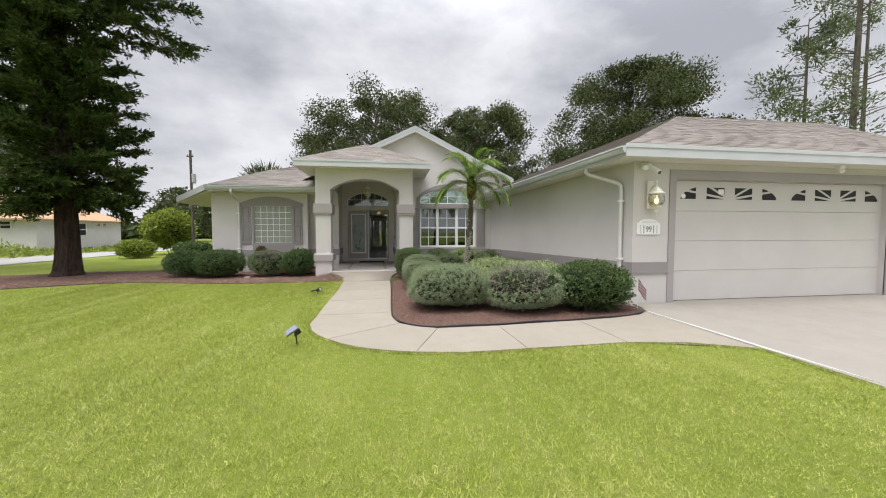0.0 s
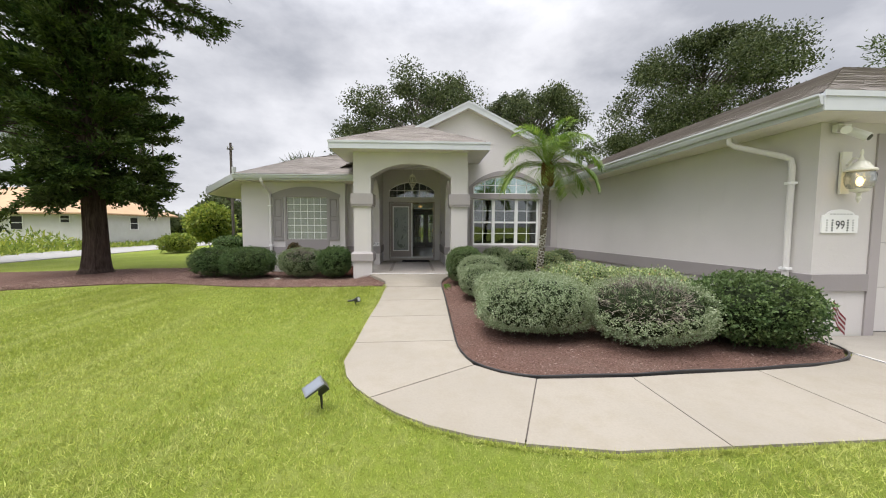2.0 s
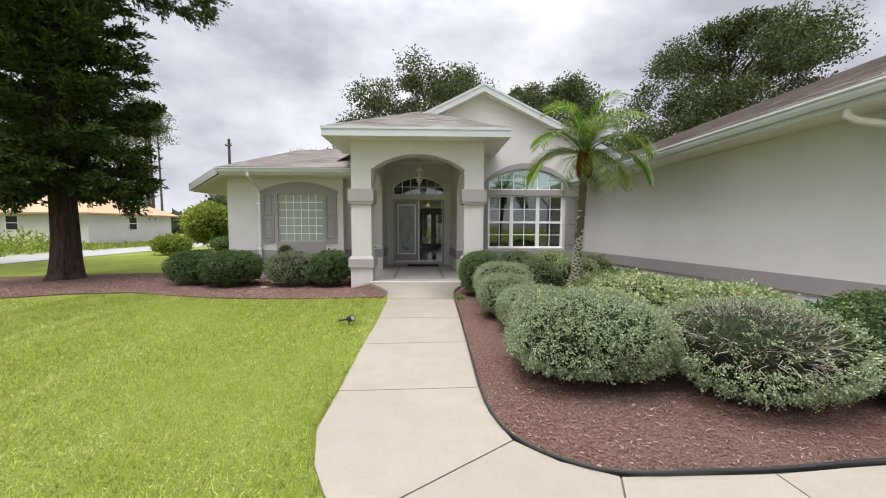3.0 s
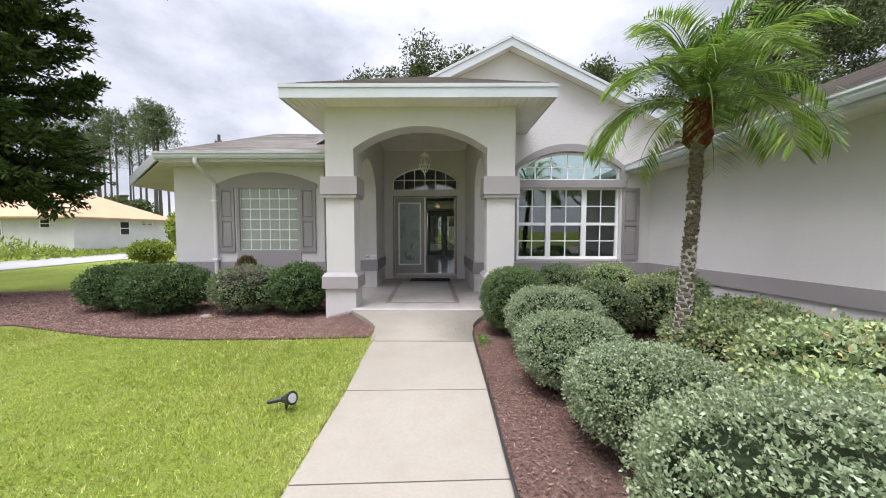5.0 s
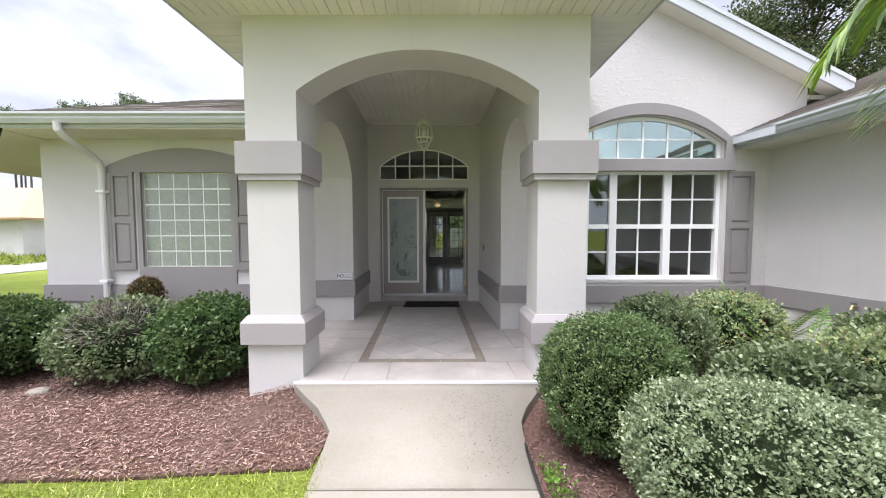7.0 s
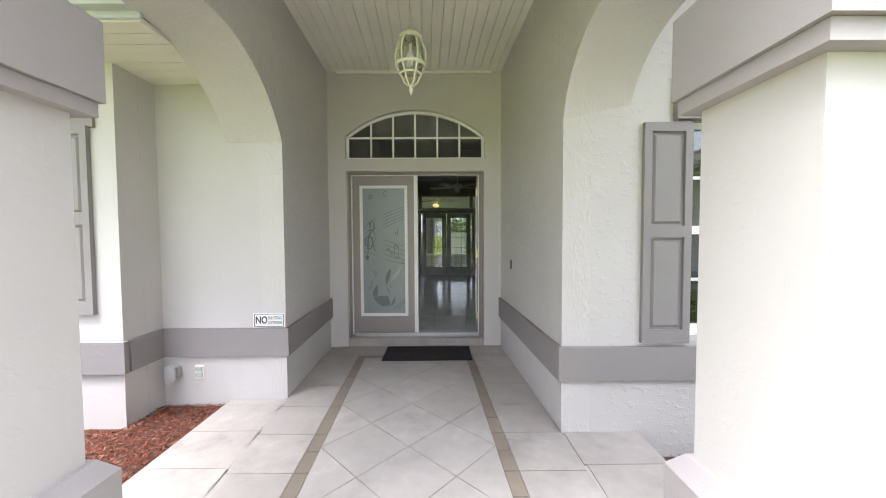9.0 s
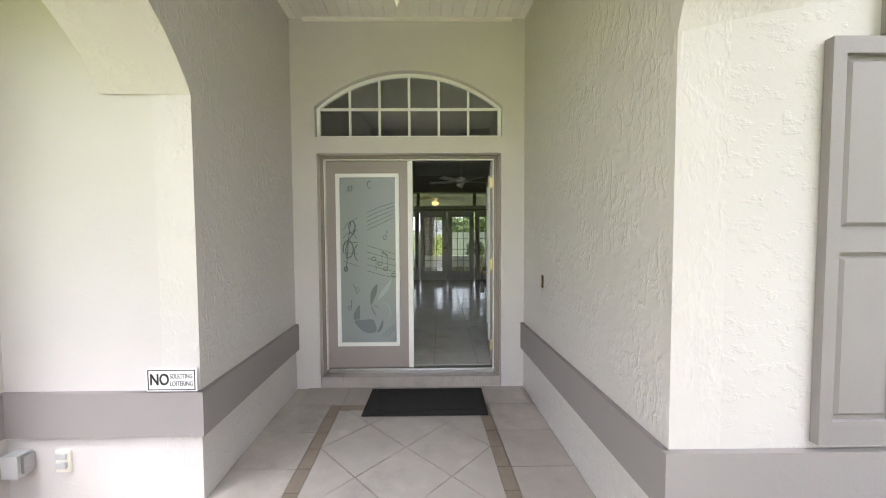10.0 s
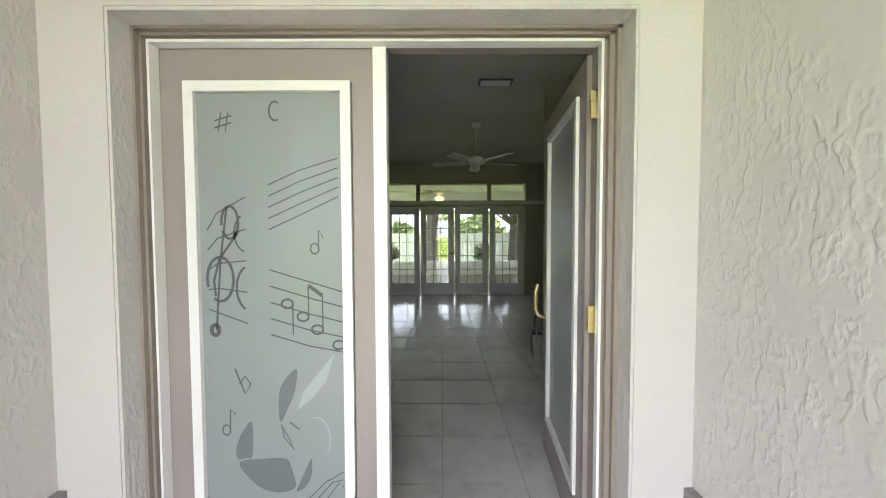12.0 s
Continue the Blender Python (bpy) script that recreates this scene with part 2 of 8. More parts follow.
M_SHINGLE = m_shingle()
M_WALK = m_concrete("walk_concrete", (0.255, 0.232, 0.193), (0.215, 0.185, 0.135))
M_DRIVE = m_concrete("drive_concrete", (0.255, 0.238, 0.208), (0.20, 0.18, 0.15))
M_ROAD = m_concrete("road_surface", (0.29, 0.285, 0.275), (0.24, 0.235, 0.225))
M_TILE = m_tile("porch_tile", (0.425, 0.39, 0.36), (0.52, 0.495, 0.47))
M_BAND = m_tile("taupe_mosaic", (0.235, 0.195, 0.155), (0.28, 0.24, 0.20))
M_GROUT = m_concrete("grout", (0.46, 0.43, 0.395), (0.42, 0.39, 0.35))
M_TILE2 = m_tile("porch_side_tile", (0.395, 0.358, 0.327), (0.48, 0.45, 0.42))
M_HALLT = m_tile("hall_tile", (0.70, 0.69, 0.67), (0.76, 0.75, 0.74))
M_HALLT.node_tree.nodes["Principled BSDF"].inputs["Coat Weight"].default_value = 0.6
M_HALLT.node_tree.nodes["Principled BSDF"].inputs["Coat Roughness"].default_value = 0.12
M_LAWN, M_MULCH = m_lawn(), m_mulch()
M_CHIPS = m_chips("bark_chips", [(0, (0.065, 0.036, 0.028)), (0.5, (0.13, 0.075, 0.060)), (0.9, (0.21, 0.14, 0.118)), (1, (0.30, 0.24, 0.21))])
M_WORN = m_chips("weathered_bark_chips", [(0, (0.085, 0.048, 0.039)), (0.5, (0.215, 0.132, 0.108)), (0.9, (0.34, 0.235, 0.195)), (1, (0.35, 0.265, 0.225))])
M_FRESH = m_chips("fresh_bark_chips", [(0, (0.07, 0.022, 0.014)), (0.5, (0.16, 0.052, 0.033)), (0.9, (0.25, 0.095, 0.062)), (1, (0.33, 0.18, 0.13))])


def m_grass():
    q = Nodes("grass_blades")
    geo = q.n("ShaderNodeNewGeometry")
    col = q.ramp(geo.outputs["Random Per Island"], [(0, (0.075, 0.125, 0.010)), (0.3, (0.20, 0.275, 0.022)), (0.6, (0.32, 0.395, 0.045)), (0.82, (0.46, 0.50, 0.10)), (1, (0.66, 0.62, 0.30))])
    a, b = q.noise(0.55, 4, 0.6), q.noise(3.5, 5, 0.7)
    col = q.mix(q.ramp(a, [(0.35, (0, 0, 0)), (0.65, (0.7, 0.7, 0.7))]), col, q.mix(0.55, col, (0.42, 0.40, 0.12)))
    col = q.mix(q.ramp(b, [(0.45, (0, 0, 0)), (0.68, (0.75, 0.75, 0.75))]), col, (0.17, 0.235, 0.02))
    dry = q.n("ShaderNodeMapRange")
    for key, value in (("From Min", 6.5), ("From Max", 2.0), ("To Min", 0.0), ("To Max", 1.0)):
        dry.inputs[key].default_value = value
    xyz = q.n("ShaderNodeSeparateXYZ")
    q.l(q.pos(), xyz.inputs["Vector"])
    q.l(xyz.outputs["Y"], dry.inputs["Value"])
    dry_patch = q.mix(1.0, dry.outputs["Result"], q.ramp(q.noise(0.9, 4, 0.65), [(0.3, (0.2, 0.2, 0.2)), (0.65, (0.75, 0.75, 0.75))]), "MULTIPLY")
    col = q.mix(dry_patch, col, q.mix(0.62, col, (0.56, 0.56, 0.20)))
    streak = q.ramp(q.noise(1.0, 3, 0.5, (2.6, 0.3, 1.0)), [(0.50, (0, 0, 0)), (0.66, (0.7, 0.7, 0.7))])
    col = q.mix(streak, col, q.mix(0.55, col, (0.62, 0.62, 0.27)))
    tuft = q.ramp(q.noise(15, 4, 0.65), [(0.40, (0.5, 0.5, 0.5)), (0.52, (0, 0, 0))])
    col = q.mix(tuft, q.mix(0.16, col, (0.66, 0.72, 0.18)), (0.10, 0.145, 0.016))
    q.done(col, 0.6, spec=0.3)
    tl = q.n("ShaderNodeBsdfTranslucent")
    q.l(col, tl.inputs["Color"])
    ms = q.n("ShaderNodeMixShader", Fac=0.3)
    q.l(q.b.outputs["BSDF"], ms.inputs[1])
    q.l(tl.outputs["BSDF"], ms.inputs[2])
    q.l(ms.outputs["Shader"], q.out.inputs["Surface"])
    return q.m


M_GRASS = m_grass()
M_BOX = leafy("boxwood_leaf", [(0, (0.115, 0.17, 0.075)), (0.4, (0.23, 0.30, 0.16)), (0.75, (0.36, 0.43, 0.27)), (1, (0.48, 0.53, 0.37))])
M_BOX2 = leafy("dark_shrub_leaf", [(0, (0.03, 0.07, 0.022)), (0.6, (0.07, 0.135, 0.042)), (1, (0.16, 0.235, 0.085))])
M_GREYLEAF = leafy("grey_shrub_leaf", [(0, (0.07, 0.12, 0.045)), (0.5, (0.16, 0.225, 0.10)), (1, (0.34, 0.38, 0.24))])
M_PALE = leafy("variegated_leaf", [(0, (0.10, 0.17, 0.05)), (0.3, (0.24, 0.33, 0.14)), (0.7, (0.48, 0.54, 0.34)), (0.95, (0.52, 0.60, 0.20)), (1, (0.50, 0.26, 0.18))])
M_YELLOW = leafy("yellow_green_leaf", [(0, (0.10, 0.16, 0.02)), (0.6, (0.22, 0.30, 0.04)), (1, (0.40, 0.42, 0.07))])
M_CEDAR = leafy("cedar_spray", [(0, (0.012, 0.030, 0.008)), (0.6, (0.027, 0.060, 0.012)), (1, (0.065, 0.11, 0.02))], 0.8, 0.2, 0.1)
M_OAK = leafy("oak_leaf", [(0, (0.020, 0.036, 0.014)), (0.6, (0.054, 0.080, 0.032)), (1, (0.125, 0.155, 0.07))], 0.7, 0.25, 0.15)
M_PINE = leafy("pine_needles", [(0, (0.05, 0.08, 0.035)), (0.6, (0.09, 0.13, 0.06)), (1, (0.15, 0.185, 0.10))], 0.7, 0.3)
M_PALM = leafy("palm_leaflet", [(0, (0.055, 0.12, 0.014)), (0.6, (0.135, 0.24, 0.03)), (1, (0.29, 0.38, 0.06))], 0.45, 0.4)
M_FERN = leafy("fern_leaf", [(0, (0.08, 0.19, 0.02)), (1, (0.18, 0.34, 0.05))], 0.5, 0.4)
M_TWIG = leafy("dry_twig", [(0, (0.13, 0.105, 0.09)), (1, (0.34, 0.30, 0.27))], 0.9, 0.05)
M_BROWNLEAF = leafy("brown_leaf", [(0, (0.05, 0.025, 0.012)), (0.7, (0.12, 0.065, 0.03)), (1, (0.08, 0.12, 0.03))], 0.8, 0.1)
M_BARK = bark("cedar_bark", (0.018, 0.012, 0.010), (0.085, 0.062, 0.052))
M_BARK2 = bark("grey_bark", (0.06, 0.05, 0.045), (0.17, 0.15, 0.135))
M_PALMBARK = bark("palm_bark", (0.05, 0.040, 0.026), (0.24, 0.205, 0.14), (8, 8, 20))
M_LICHEN = bark("pale_palm_scar", (0.32, 0.30, 0.25), (0.74, 0.72, 0.66), (8, 8, 20))
M_PALMBOOT = bark("palm_boot", (0.035, 0.013, 0.007), (0.165, 0.060, 0.027), (12, 12, 3))


# ---- mesh helpers ----
def link_mesh(name, bm, material, parent=None, label=""):
    me = bpy.data.meshes.new(name)
    bmesh.ops.recalc_face_normals(bm, faces=bm.faces)
    bm.to_mesh(me)
    bm.free()
    me.materials.append(material)
    ob = new(name, me)
    if parent:
        ob.parent = parent
        if parent.type == "EMPTY":
            ob.matrix_parent_inverse = Matrix.Translation(-parent.location)
    if label:
        tagged(ob, label)
    return ob


def part(name, bm, material, parent, label=""):
    return link_mesh(name, bm, material, parent, label)


def soft(bm, width=0.006, segments=1):
    """Round the edges of every solid in bm."""
    edges = [e for e in bm.edges if len(e.link_faces) == 2 and e.calc_face_angle(0) > 0.5]
    bmesh.ops.bevel(bm, geom=edges, offset=width, segments=segments, affect="EDGES", profile=0.5)
    return bm


def hexa(bm, p):
    """A solid of eight corners: four below, then the four above them."""
    v = [bm.verts.new(q) for q in p]
    for f in ((3, 2, 1, 0), (4, 5, 6, 7), (0, 1, 5, 4), (1, 2, 6, 5), (2, 3, 7, 6), (3, 0, 4, 7)):
        bm.faces.new([v[i] for i in f])


def box(bm, x0, x1, y0, y1, z0, z1):
    hexa(bm, [(x0, y0, z0), (x1, y0, z0), (x1, y1, z0), (x0, y1, z0), (x0, y0, z1), (x1, y0, z1), (x1, y1, z1), (x0, y1, z1)])
    return bm


def B(x0, x1, y0, y1, z0, z1, bevel=0.0):
    bm = box(bmesh.new(), x0, x1, y0, y1, z0, z1)
    return soft(bm, bevel) if bevel else bm


def slab(bm, poly, z0, z1):
    """A solid over a flat outline; z0, z1 are numbers or functions of x, y."""
    lo = z0 if callable(z0) else lambda x, y: z0
    hi = z1 if callable(z1) else lambda x, y: z1
    a = [bm.verts.new((x, y, lo(x, y))) for x, y in poly]
    b = [bm.verts.new((x, y, hi(x, y))) for x, y in poly]
    bm.faces.new(a[::-1])
    bm.faces.new(b)
    for i in range(len(poly)):
        j = (i + 1) % len(poly)
        bm.faces.new((a[i], a[j], b[j], b[i]))
    return bm


def tube(bm, pts, r, sides=8, close=True):
    """A round bar along pts; r is a number or one radius a point."""
    pts = [Vector(p) for p in pts]
    rs = r if isinstance(r, (list, tuple)) else [r] * len(pts)
    rings, up = [], None
    for i, p in enumerate(pts):
        d = (pts[min(i + 1, len(pts) - 1)] - pts[max(i - 1, 0)]).normalized()
        if up is None:
            up = d.orthogonal().normalized()
        up = (up - d * up.dot(d))
        up = up.normalized() if up.length > 1e-6 else d.orthogonal().normalized()
        s = d.cross(up)
        rings.append([bm.verts.new(p + rs[i] * (math.cos(a) * up + math.sin(a) * s)) for a in (2 * math.pi * k / sides for k in range(sides))])
    for a, b in zip(rings, rings[1:]):
        for k in range(sides):
            bm.faces.new((a[k], a[(k + 1) % sides], b[(k + 1) % sides], b[k]))
    if close:
        bm.faces.new(rings[0][::-1])
        bm.faces.new(rings[-1])
    return bm


def lathe(bm, profile, cx, cy, sides=20):
    """Turned shape: profile of (radius, z)."""
    rings = [[bm.verts.new((cx + max(r, 0.0005) * math.cos(2 * math.pi * k / sides), cy + max(r, 0.0005) * math.sin(2 * math.pi * k / sides), z)) for k in range(sides)] for r, z in profile]
    for a, b in zip(rings, rings[1:]):
        for k in range(sides):
            bm.faces.new((a[k], a[(k + 1) % sides], b[(k + 1) % sides], b[k]))
    bm.faces.new(rings[0][::-1])
    bm.faces.new(rings[-1])
    return bm


class Run:
    """A straight wall in plan from a to b: u runs along it in metres, v into the wall (to the left of a-b), w up."""

    def __init__(self, a, b):
        self.a, d = Vector((*a, 0)), Vector((b[0] - a[0], b[1] - a[1], 0))
        self.length = d.length
        self.d = d.normalized()
        self.n = Vector((-self.d.y, self.d.x, 0))

    def at(self, u, v, w):
        return self.a + self.d * u + self.n * v + Vector((0, 0, w))

    def block(self, bm, u0, u1, v0, v1, w00, w01, w10=None, w11=None):
        """A block from u0 to u1; its bottom and top at u0 are w00, w01, at u1 w10, w11."""
        w10 = w00 if w10 is None else w10
        w11 = w01 if w11 is None else w11
        hexa(bm, [self.at(u0, v0, w00), self.at(u1, v0, w10), self.at(u1, v1, w10), self.at(u0, v1, w00),
                  self.at(u0, v0, w01), self.at(u1, v0, w11), self.at(u1, v1, w11), self.at(u0, v1, w01)])
        return bm


def segment(u0, u1, spring, rise):
    """Height of a segmental arch over u."""
    half, mid = (u1 - u0) / 2, (u0 + u1) / 2
    rad = (half * half + rise * rise) / (2 * rise)
    return lambda u: spring - (rad - rise) + math.sqrt(max(0.0, rad * rad - (u - mid) ** 2))


def wall(bm, run, u0, u1, v0, v1, z0, top, holes=()):
    """A wall with openings (ua, ub, low, high); top and high are numbers or functions of u."""
    f = lambda q: q if callable(q) else (lambda u: q)
    top = f(top)
    cuts = {u0, u1}
    for ua, ub, lo, hi in holes:
        cuts |= {ua + (ub - ua) * k / 18 for k in range(19)} if callable(hi) else {ua, ub}
    if callable(top):
        cuts |= {u0 + (u1 - u0) * k / 60 for k in range(61)}
    cuts = sorted(c for c in cuts if u0 <= c <= u1)
    cuts = [c for i, c in enumerate(cuts) if i == 0 or c - cuts[i - 1] > 1e-5]
    for a, b in zip(cuts, cuts[1:]):
        mid, floor0, floor1 = (a + b) / 2, z0, z0
        for ua, ub, lo, hi in sorted(holes, key=lambda h: h[2]):
            if ua < mid < ub:
                hi = f(hi)
                if lo > floor0 + 1e-4:
                    run.block(bm, a, b, v0, v1, floor0, lo, floor1, lo)
                floor0, floor1 = hi(a), hi(b)
        run.block(bm, a, b, v0, v1, floor0, top(a), floor1, top(b))
    return bm


def arch_band(bm, run, u0, u1, lo, hi, v0, v1, n=24):
    """A curved band between the heights lo(u) and hi(u)."""
    for k in range(n):
        a, b = u0 + (u1 - u0) * k / n, u0 + (u1 - u0) * (k + 1) / n
        run.block(bm, a, b, v0, v1, lo(a), hi(a), lo(b), hi(b))
    return bm


def fast_mesh(name, verts, faces_per, material, parent=None, label=""):
    """A mesh of equal faces in rows of faces_per corners, from an array."""
    me = bpy.data.meshes.new(name)
    n = len(verts)
    me.vertices.add(n)
    me.vertices.foreach_set("co", np.asarray(verts, dtype=np.float32).ravel())
    me.loops.add(n)
    me.loops.foreach_set("vertex_index", np.arange(n, dtype=np.int32))
    me.polygons.add(n // faces_per)
    me.polygons.foreach_set("loop_start", np.arange(0, n, faces_per, dtype=np.int32))
    me.update()
    me.validate()
    me.materials.append(material)
    ob = new(name, me)
    if parent:
        ob.parent = parent
        if parent.type == "EMPTY":
            ob.matrix_parent_inverse = Matrix.Translation(-parent.location)
    if label:
        tagged(ob, label)
    return ob


def unit(a):
    return a / np.maximum(np.linalg.norm(a, axis=-1, keepdims=True), 1e-9)


def leaves(at, out, length, width, rng, lift=0.5, fold=0.25):
    """Leaf quads at the points, pointing out with some scatter; returns corner rows."""
    n = len(at)
    way = unit(out + rng.normal(0, lift, (n, 3)))
    side = unit(np.cross(way, rng.normal(0, 1, (n, 3))))
    nor = np.cross(way, side)
    L = length * rng.uniform(0.6, 1.25, (n, 1))
    W = width * rng.uniform(0.7, 1.2, (n, 1))
    mid = at + way * L * 0.45
    return np.stack([at, mid + side * W * 0.5 + nor * W * fold, at + way * L, mid - side * W * 0.5 + nor * W * fold], axis=1).reshape(-1, 3)


def thing(name, label, category, group="", kind="", at=(0, 0, 0)):
    ob = new(name)
    ob.empty_display_size = 0.1
    ob.location = at
    return tagged(ob, label, category, group, kind)


# ---- plan ----
FLOOR = 0.277          # porch floor
HALL = 0.40            # floor indoors
BAND0, BAND1 = 0.65, 0.89
Y_DOOR, Y_SIGN, Y_LEFT, Y_WIN = 15.0, 13.62, 13.25, 13.06
G_CORNER, G_INNER = (6.0, 6.59), (4.80, 13.1)


def side(x0, y):
    """The porch's side lines lean slightly from the entrance wall."""
    return x0 + 0.044 * (15 - y)


def gz(x, y):
    """Height of the ground: it rises gently to the house."""
    t = min(1.0, max(0.0, (y - 6.5) / 4.5))
    s = 0.09 * t * t * (3 - 2 * t)
    fade = min(1.0, max(0.0, (x + 16) / 6))
    return s * fade - 0.02


# ---- ground ----
def grid_axis(lo, hi, step, far):
    core = list(np.arange(lo, hi + 0.01, step))
    return sorted([-q for q in far] + core + list(far))


def build_ground():
    bm = bmesh.new()
    xs, ys = grid_axis(-24, 18, 1.0, (1500, 600, 250, 120, 60, 34)), grid_axis(-14, 34, 0.75, (1500, 600, 250, 120, 60, 44))
    rows = [[bm.verts.new((x, y, gz(x, y))) for x in xs] for y in ys]
    for a, b in zip(rows, rows[1:]):
        for i in range(len(xs) - 1):
            bm.faces.new((a[i], a[i + 1], b[i + 1], b[i]))
    for f in bm.faces:
        f.smooth = True
    tagged(link_mesh("ground", bm, M_LAWN), "bright green mown lawn sloping gently up to the house", "lawn", kind="structure")


build_ground()


def strip_slab(name, poly, thick, material, parent=None, rise=0.0, gap=0.008):
    c = Vector((sum(p[0] for p in poly) / len(poly), sum(p[1] for p in poly) / len(poly)))
    n = len(poly)
    inset = []
    for i in range(n):
        p, a, b = Vector(poly[i]), Vector(poly[i - 1]), Vector(poly[(i + 1) % n])
        d = ((p - a).normalized() + (b - p).normalized()).normalized()
        inset.append(p + Vector((-d.y, d.x)) * gap)
    bm = slab(bmesh.new(), [tuple(p) for p in inset], lambda x, y: gz(x, y) + rise - thick, lambda x, y: gz(x, y) + rise)
    soft(bm, 0.006)
    if any(p[1] > 6.5 for p in poly):
        y = min(p[1] for p in poly) + 0.2
        while y < max(p[1] for p in poly):
            bmesh.ops.bisect_plane(bm, geom=bm.verts[:] + bm.edges[:] + bm.faces[:], plane_co=(0, y, 0), plane_no=(0, 1, 0))
            y += 0.2
        for v in bm.verts:
            base = gz(v.co.x, v.co.y) + rise
            v.co.z = base if v.co.z > base - thick * 0.5 - 0.02 and v.co.z > base - 0.04 and abs(v.co.z - base) > 0.0065 else v.co.z
    return link_mesh(name, bm, material, parent)


WALK_TOP = 0.022
walkway = thing("walkway", "cream concrete front walk with dark control joints curving to the porch", "walkway", kind="structure")
road = thing("road", "pale grey residential street beyond the lawn", "road", kind="structure")
bm = bmesh.new()
for k in range(30):
    y0, y1 = -60 + 4 * k, -56 + 4 * k
    slab(bm, [(-21.0 - 0.03 * y0, y0), (-16.4 - 0.03 * y0, y0), (-16.4 - 0.03 * y1, y1), (-21.0 - 0.03 * y1, y1)], -0.2, 0.012)
part("pavement_surface", bm, M_ROAD, road)
driveway = thing("driveway", "pale concrete driveway in front of the garage", "driveway", kind="structure")

# mulch beds
BED_R = [(0.95, 6.6), (0.98, 6.15), (1.09, 5.78), (1.35, 5.52), (1.73, 5.37), (2.4, 5.37), (3.21, 5.42), (4.15, 5.48), (4.89, 5.56), (5.5, 5.72), (5.84, 6.03), (5.98, 6.52),
         (4.79, 13.09), (1.2, 13.09), (1.24, 12.0), (1.3, 11.4), (1.12, 11.2), (0.96, 10.95), (0.93, 10.3), (0.95, 9.0), (0.95, 7.8)]
BED_L = [(-17, 10.2), (-13, 9.9), (-9.1, 10.2), (-7.4, 10.9), (-6.2, 11.08), (-5.1, 10.75), (-4.1, 10.5), (-2.9, 10.4), (-1.7, 10.43), (-0.52, 10.52), (-0.5, 10.85), (-0.68, 11.1), (-1.0, 11.37), (-1.0, 11.52),
         (-1.5, 11.52), (-1.52, 13.6), (-2.07, 13.6), (-2.07, 13.24), (-5.3, 13.24), (-5.35, 14.5), (-8.5, 14.2), (-12, 13.7), (-17, 13.4)]


def inside(poly, x, y):
    x, y = np.asarray(x), np.asarray(y)
    hit = np.zeros(x.shape, bool)
    for (x0, y0), (x1, y1) in zip(poly, poly[1:] + poly[:1]):
        if y0 == y1:
            continue
        cross = ((y0 > y) != (y1 > y)) & (x < (x1 - x0) * (y - y0) / (y1 - y0) + x0)
        hit ^= cross
    return hit


def gz_np(x, y):
    t = np.clip((y - 6.5) / 4.5, 0, 1)
    return 0.09 * t * t * (3 - 2 * t) * np.clip((x + 16) / 6, 0, 1) - 0.02


def banked(x, y):
    """Mulch banked up against both sides of the ramp to the porch."""
    return 0.12 * (np.exp(-((x + 0.98) / 0.36) ** 2 - ((y - 11.42) / 0.28) ** 2) + np.exp(-((x - 1.32) / 0.30) ** 2 - ((y - 11.42) / 0.28) ** 2))


def scatter_chips(x, y, rng, lift):
    """Flat slivers of bark lying every way at the points x, y."""
    n = len(x)
    at = np.stack([x, y, gz_np(x, y) + banked(x, y) + lift + rng.uniform(0, 0.014, n)], 1)
    a = rng.uniform(0, 6.283, n)
    d = np.stack([np.cos(a), np.sin(a), rng.normal(0, 0.25, n)], 1) * rng.uniform(0.005, 0.019, (n, 1))
    e = np.stack([-np.sin(a), np.cos(a), rng.normal(0, 0.4, n)], 1) * rng.uniform(0.002, 0.005, (n, 1))
    return np.stack([at - d - e * 0.5, at + d - e, at + d * 0.9 + e, at - d * 0.8 + e], 1).reshape(-1, 3)


def mulch_bed(poly, seed, chips, bark_mat):
    rng = np.random.default_rng(seed)
    bm = slab(bmesh.new(), poly, -0.2, lambda x, y: gz(x, y) + 0.012)
    top = [f for f in bm.faces if f.normal.z > 0.5 or all(v.co.z > -0.1 for v in f.verts)]
    bmesh.ops.triangulate(bm, faces=top)
    for _ in range(3):
        edges = list({e for f in bm.faces for e in f.edges if e.calc_length() > 0.7 and all(v.co.z > -0.15 for v in e.verts)})
        if edges:
            bmesh.ops.subdivide_edges(bm, edges=edges, cuts=1)
            bmesh.ops.triangulate(bm, faces=[f for f in bm.faces if len(f.verts) > 4])
    for v in bm.verts:
        if v.co.z > -0.15:
            v.co.z = gz(v.co.x, v.co.y) + 0.02 + float(banked(v.co.x, v.co.y))
    bed = thing("mulch_bed", "reddish brown bark mulch bed along the house", "mulch bed", kind="structure")
    part("soil", bm, M_MULCH, bed)
    xs = [p[0] for p in poly]
    ys = [p[1] for p in poly]
    x, y = rng.uniform(min(xs), max(xs), chips * 4), rng.uniform(min(ys), max(ys), chips * 4)
    keep = inside(poly, x, y) & (x > -9.5)
    x, y = x[keep][:chips], y[keep][:chips]
    q = scatter_chips(x, y, rng, 0.026)
    tagged(fast_mesh("bark_chips", q, 4, bark_mat, bed), kind="stuff")
    return bed


mulch_bed(BED_R, 3, 46000, M_CHIPS)
mulch_bed(BED_L, 4, 76000, M_WORN)

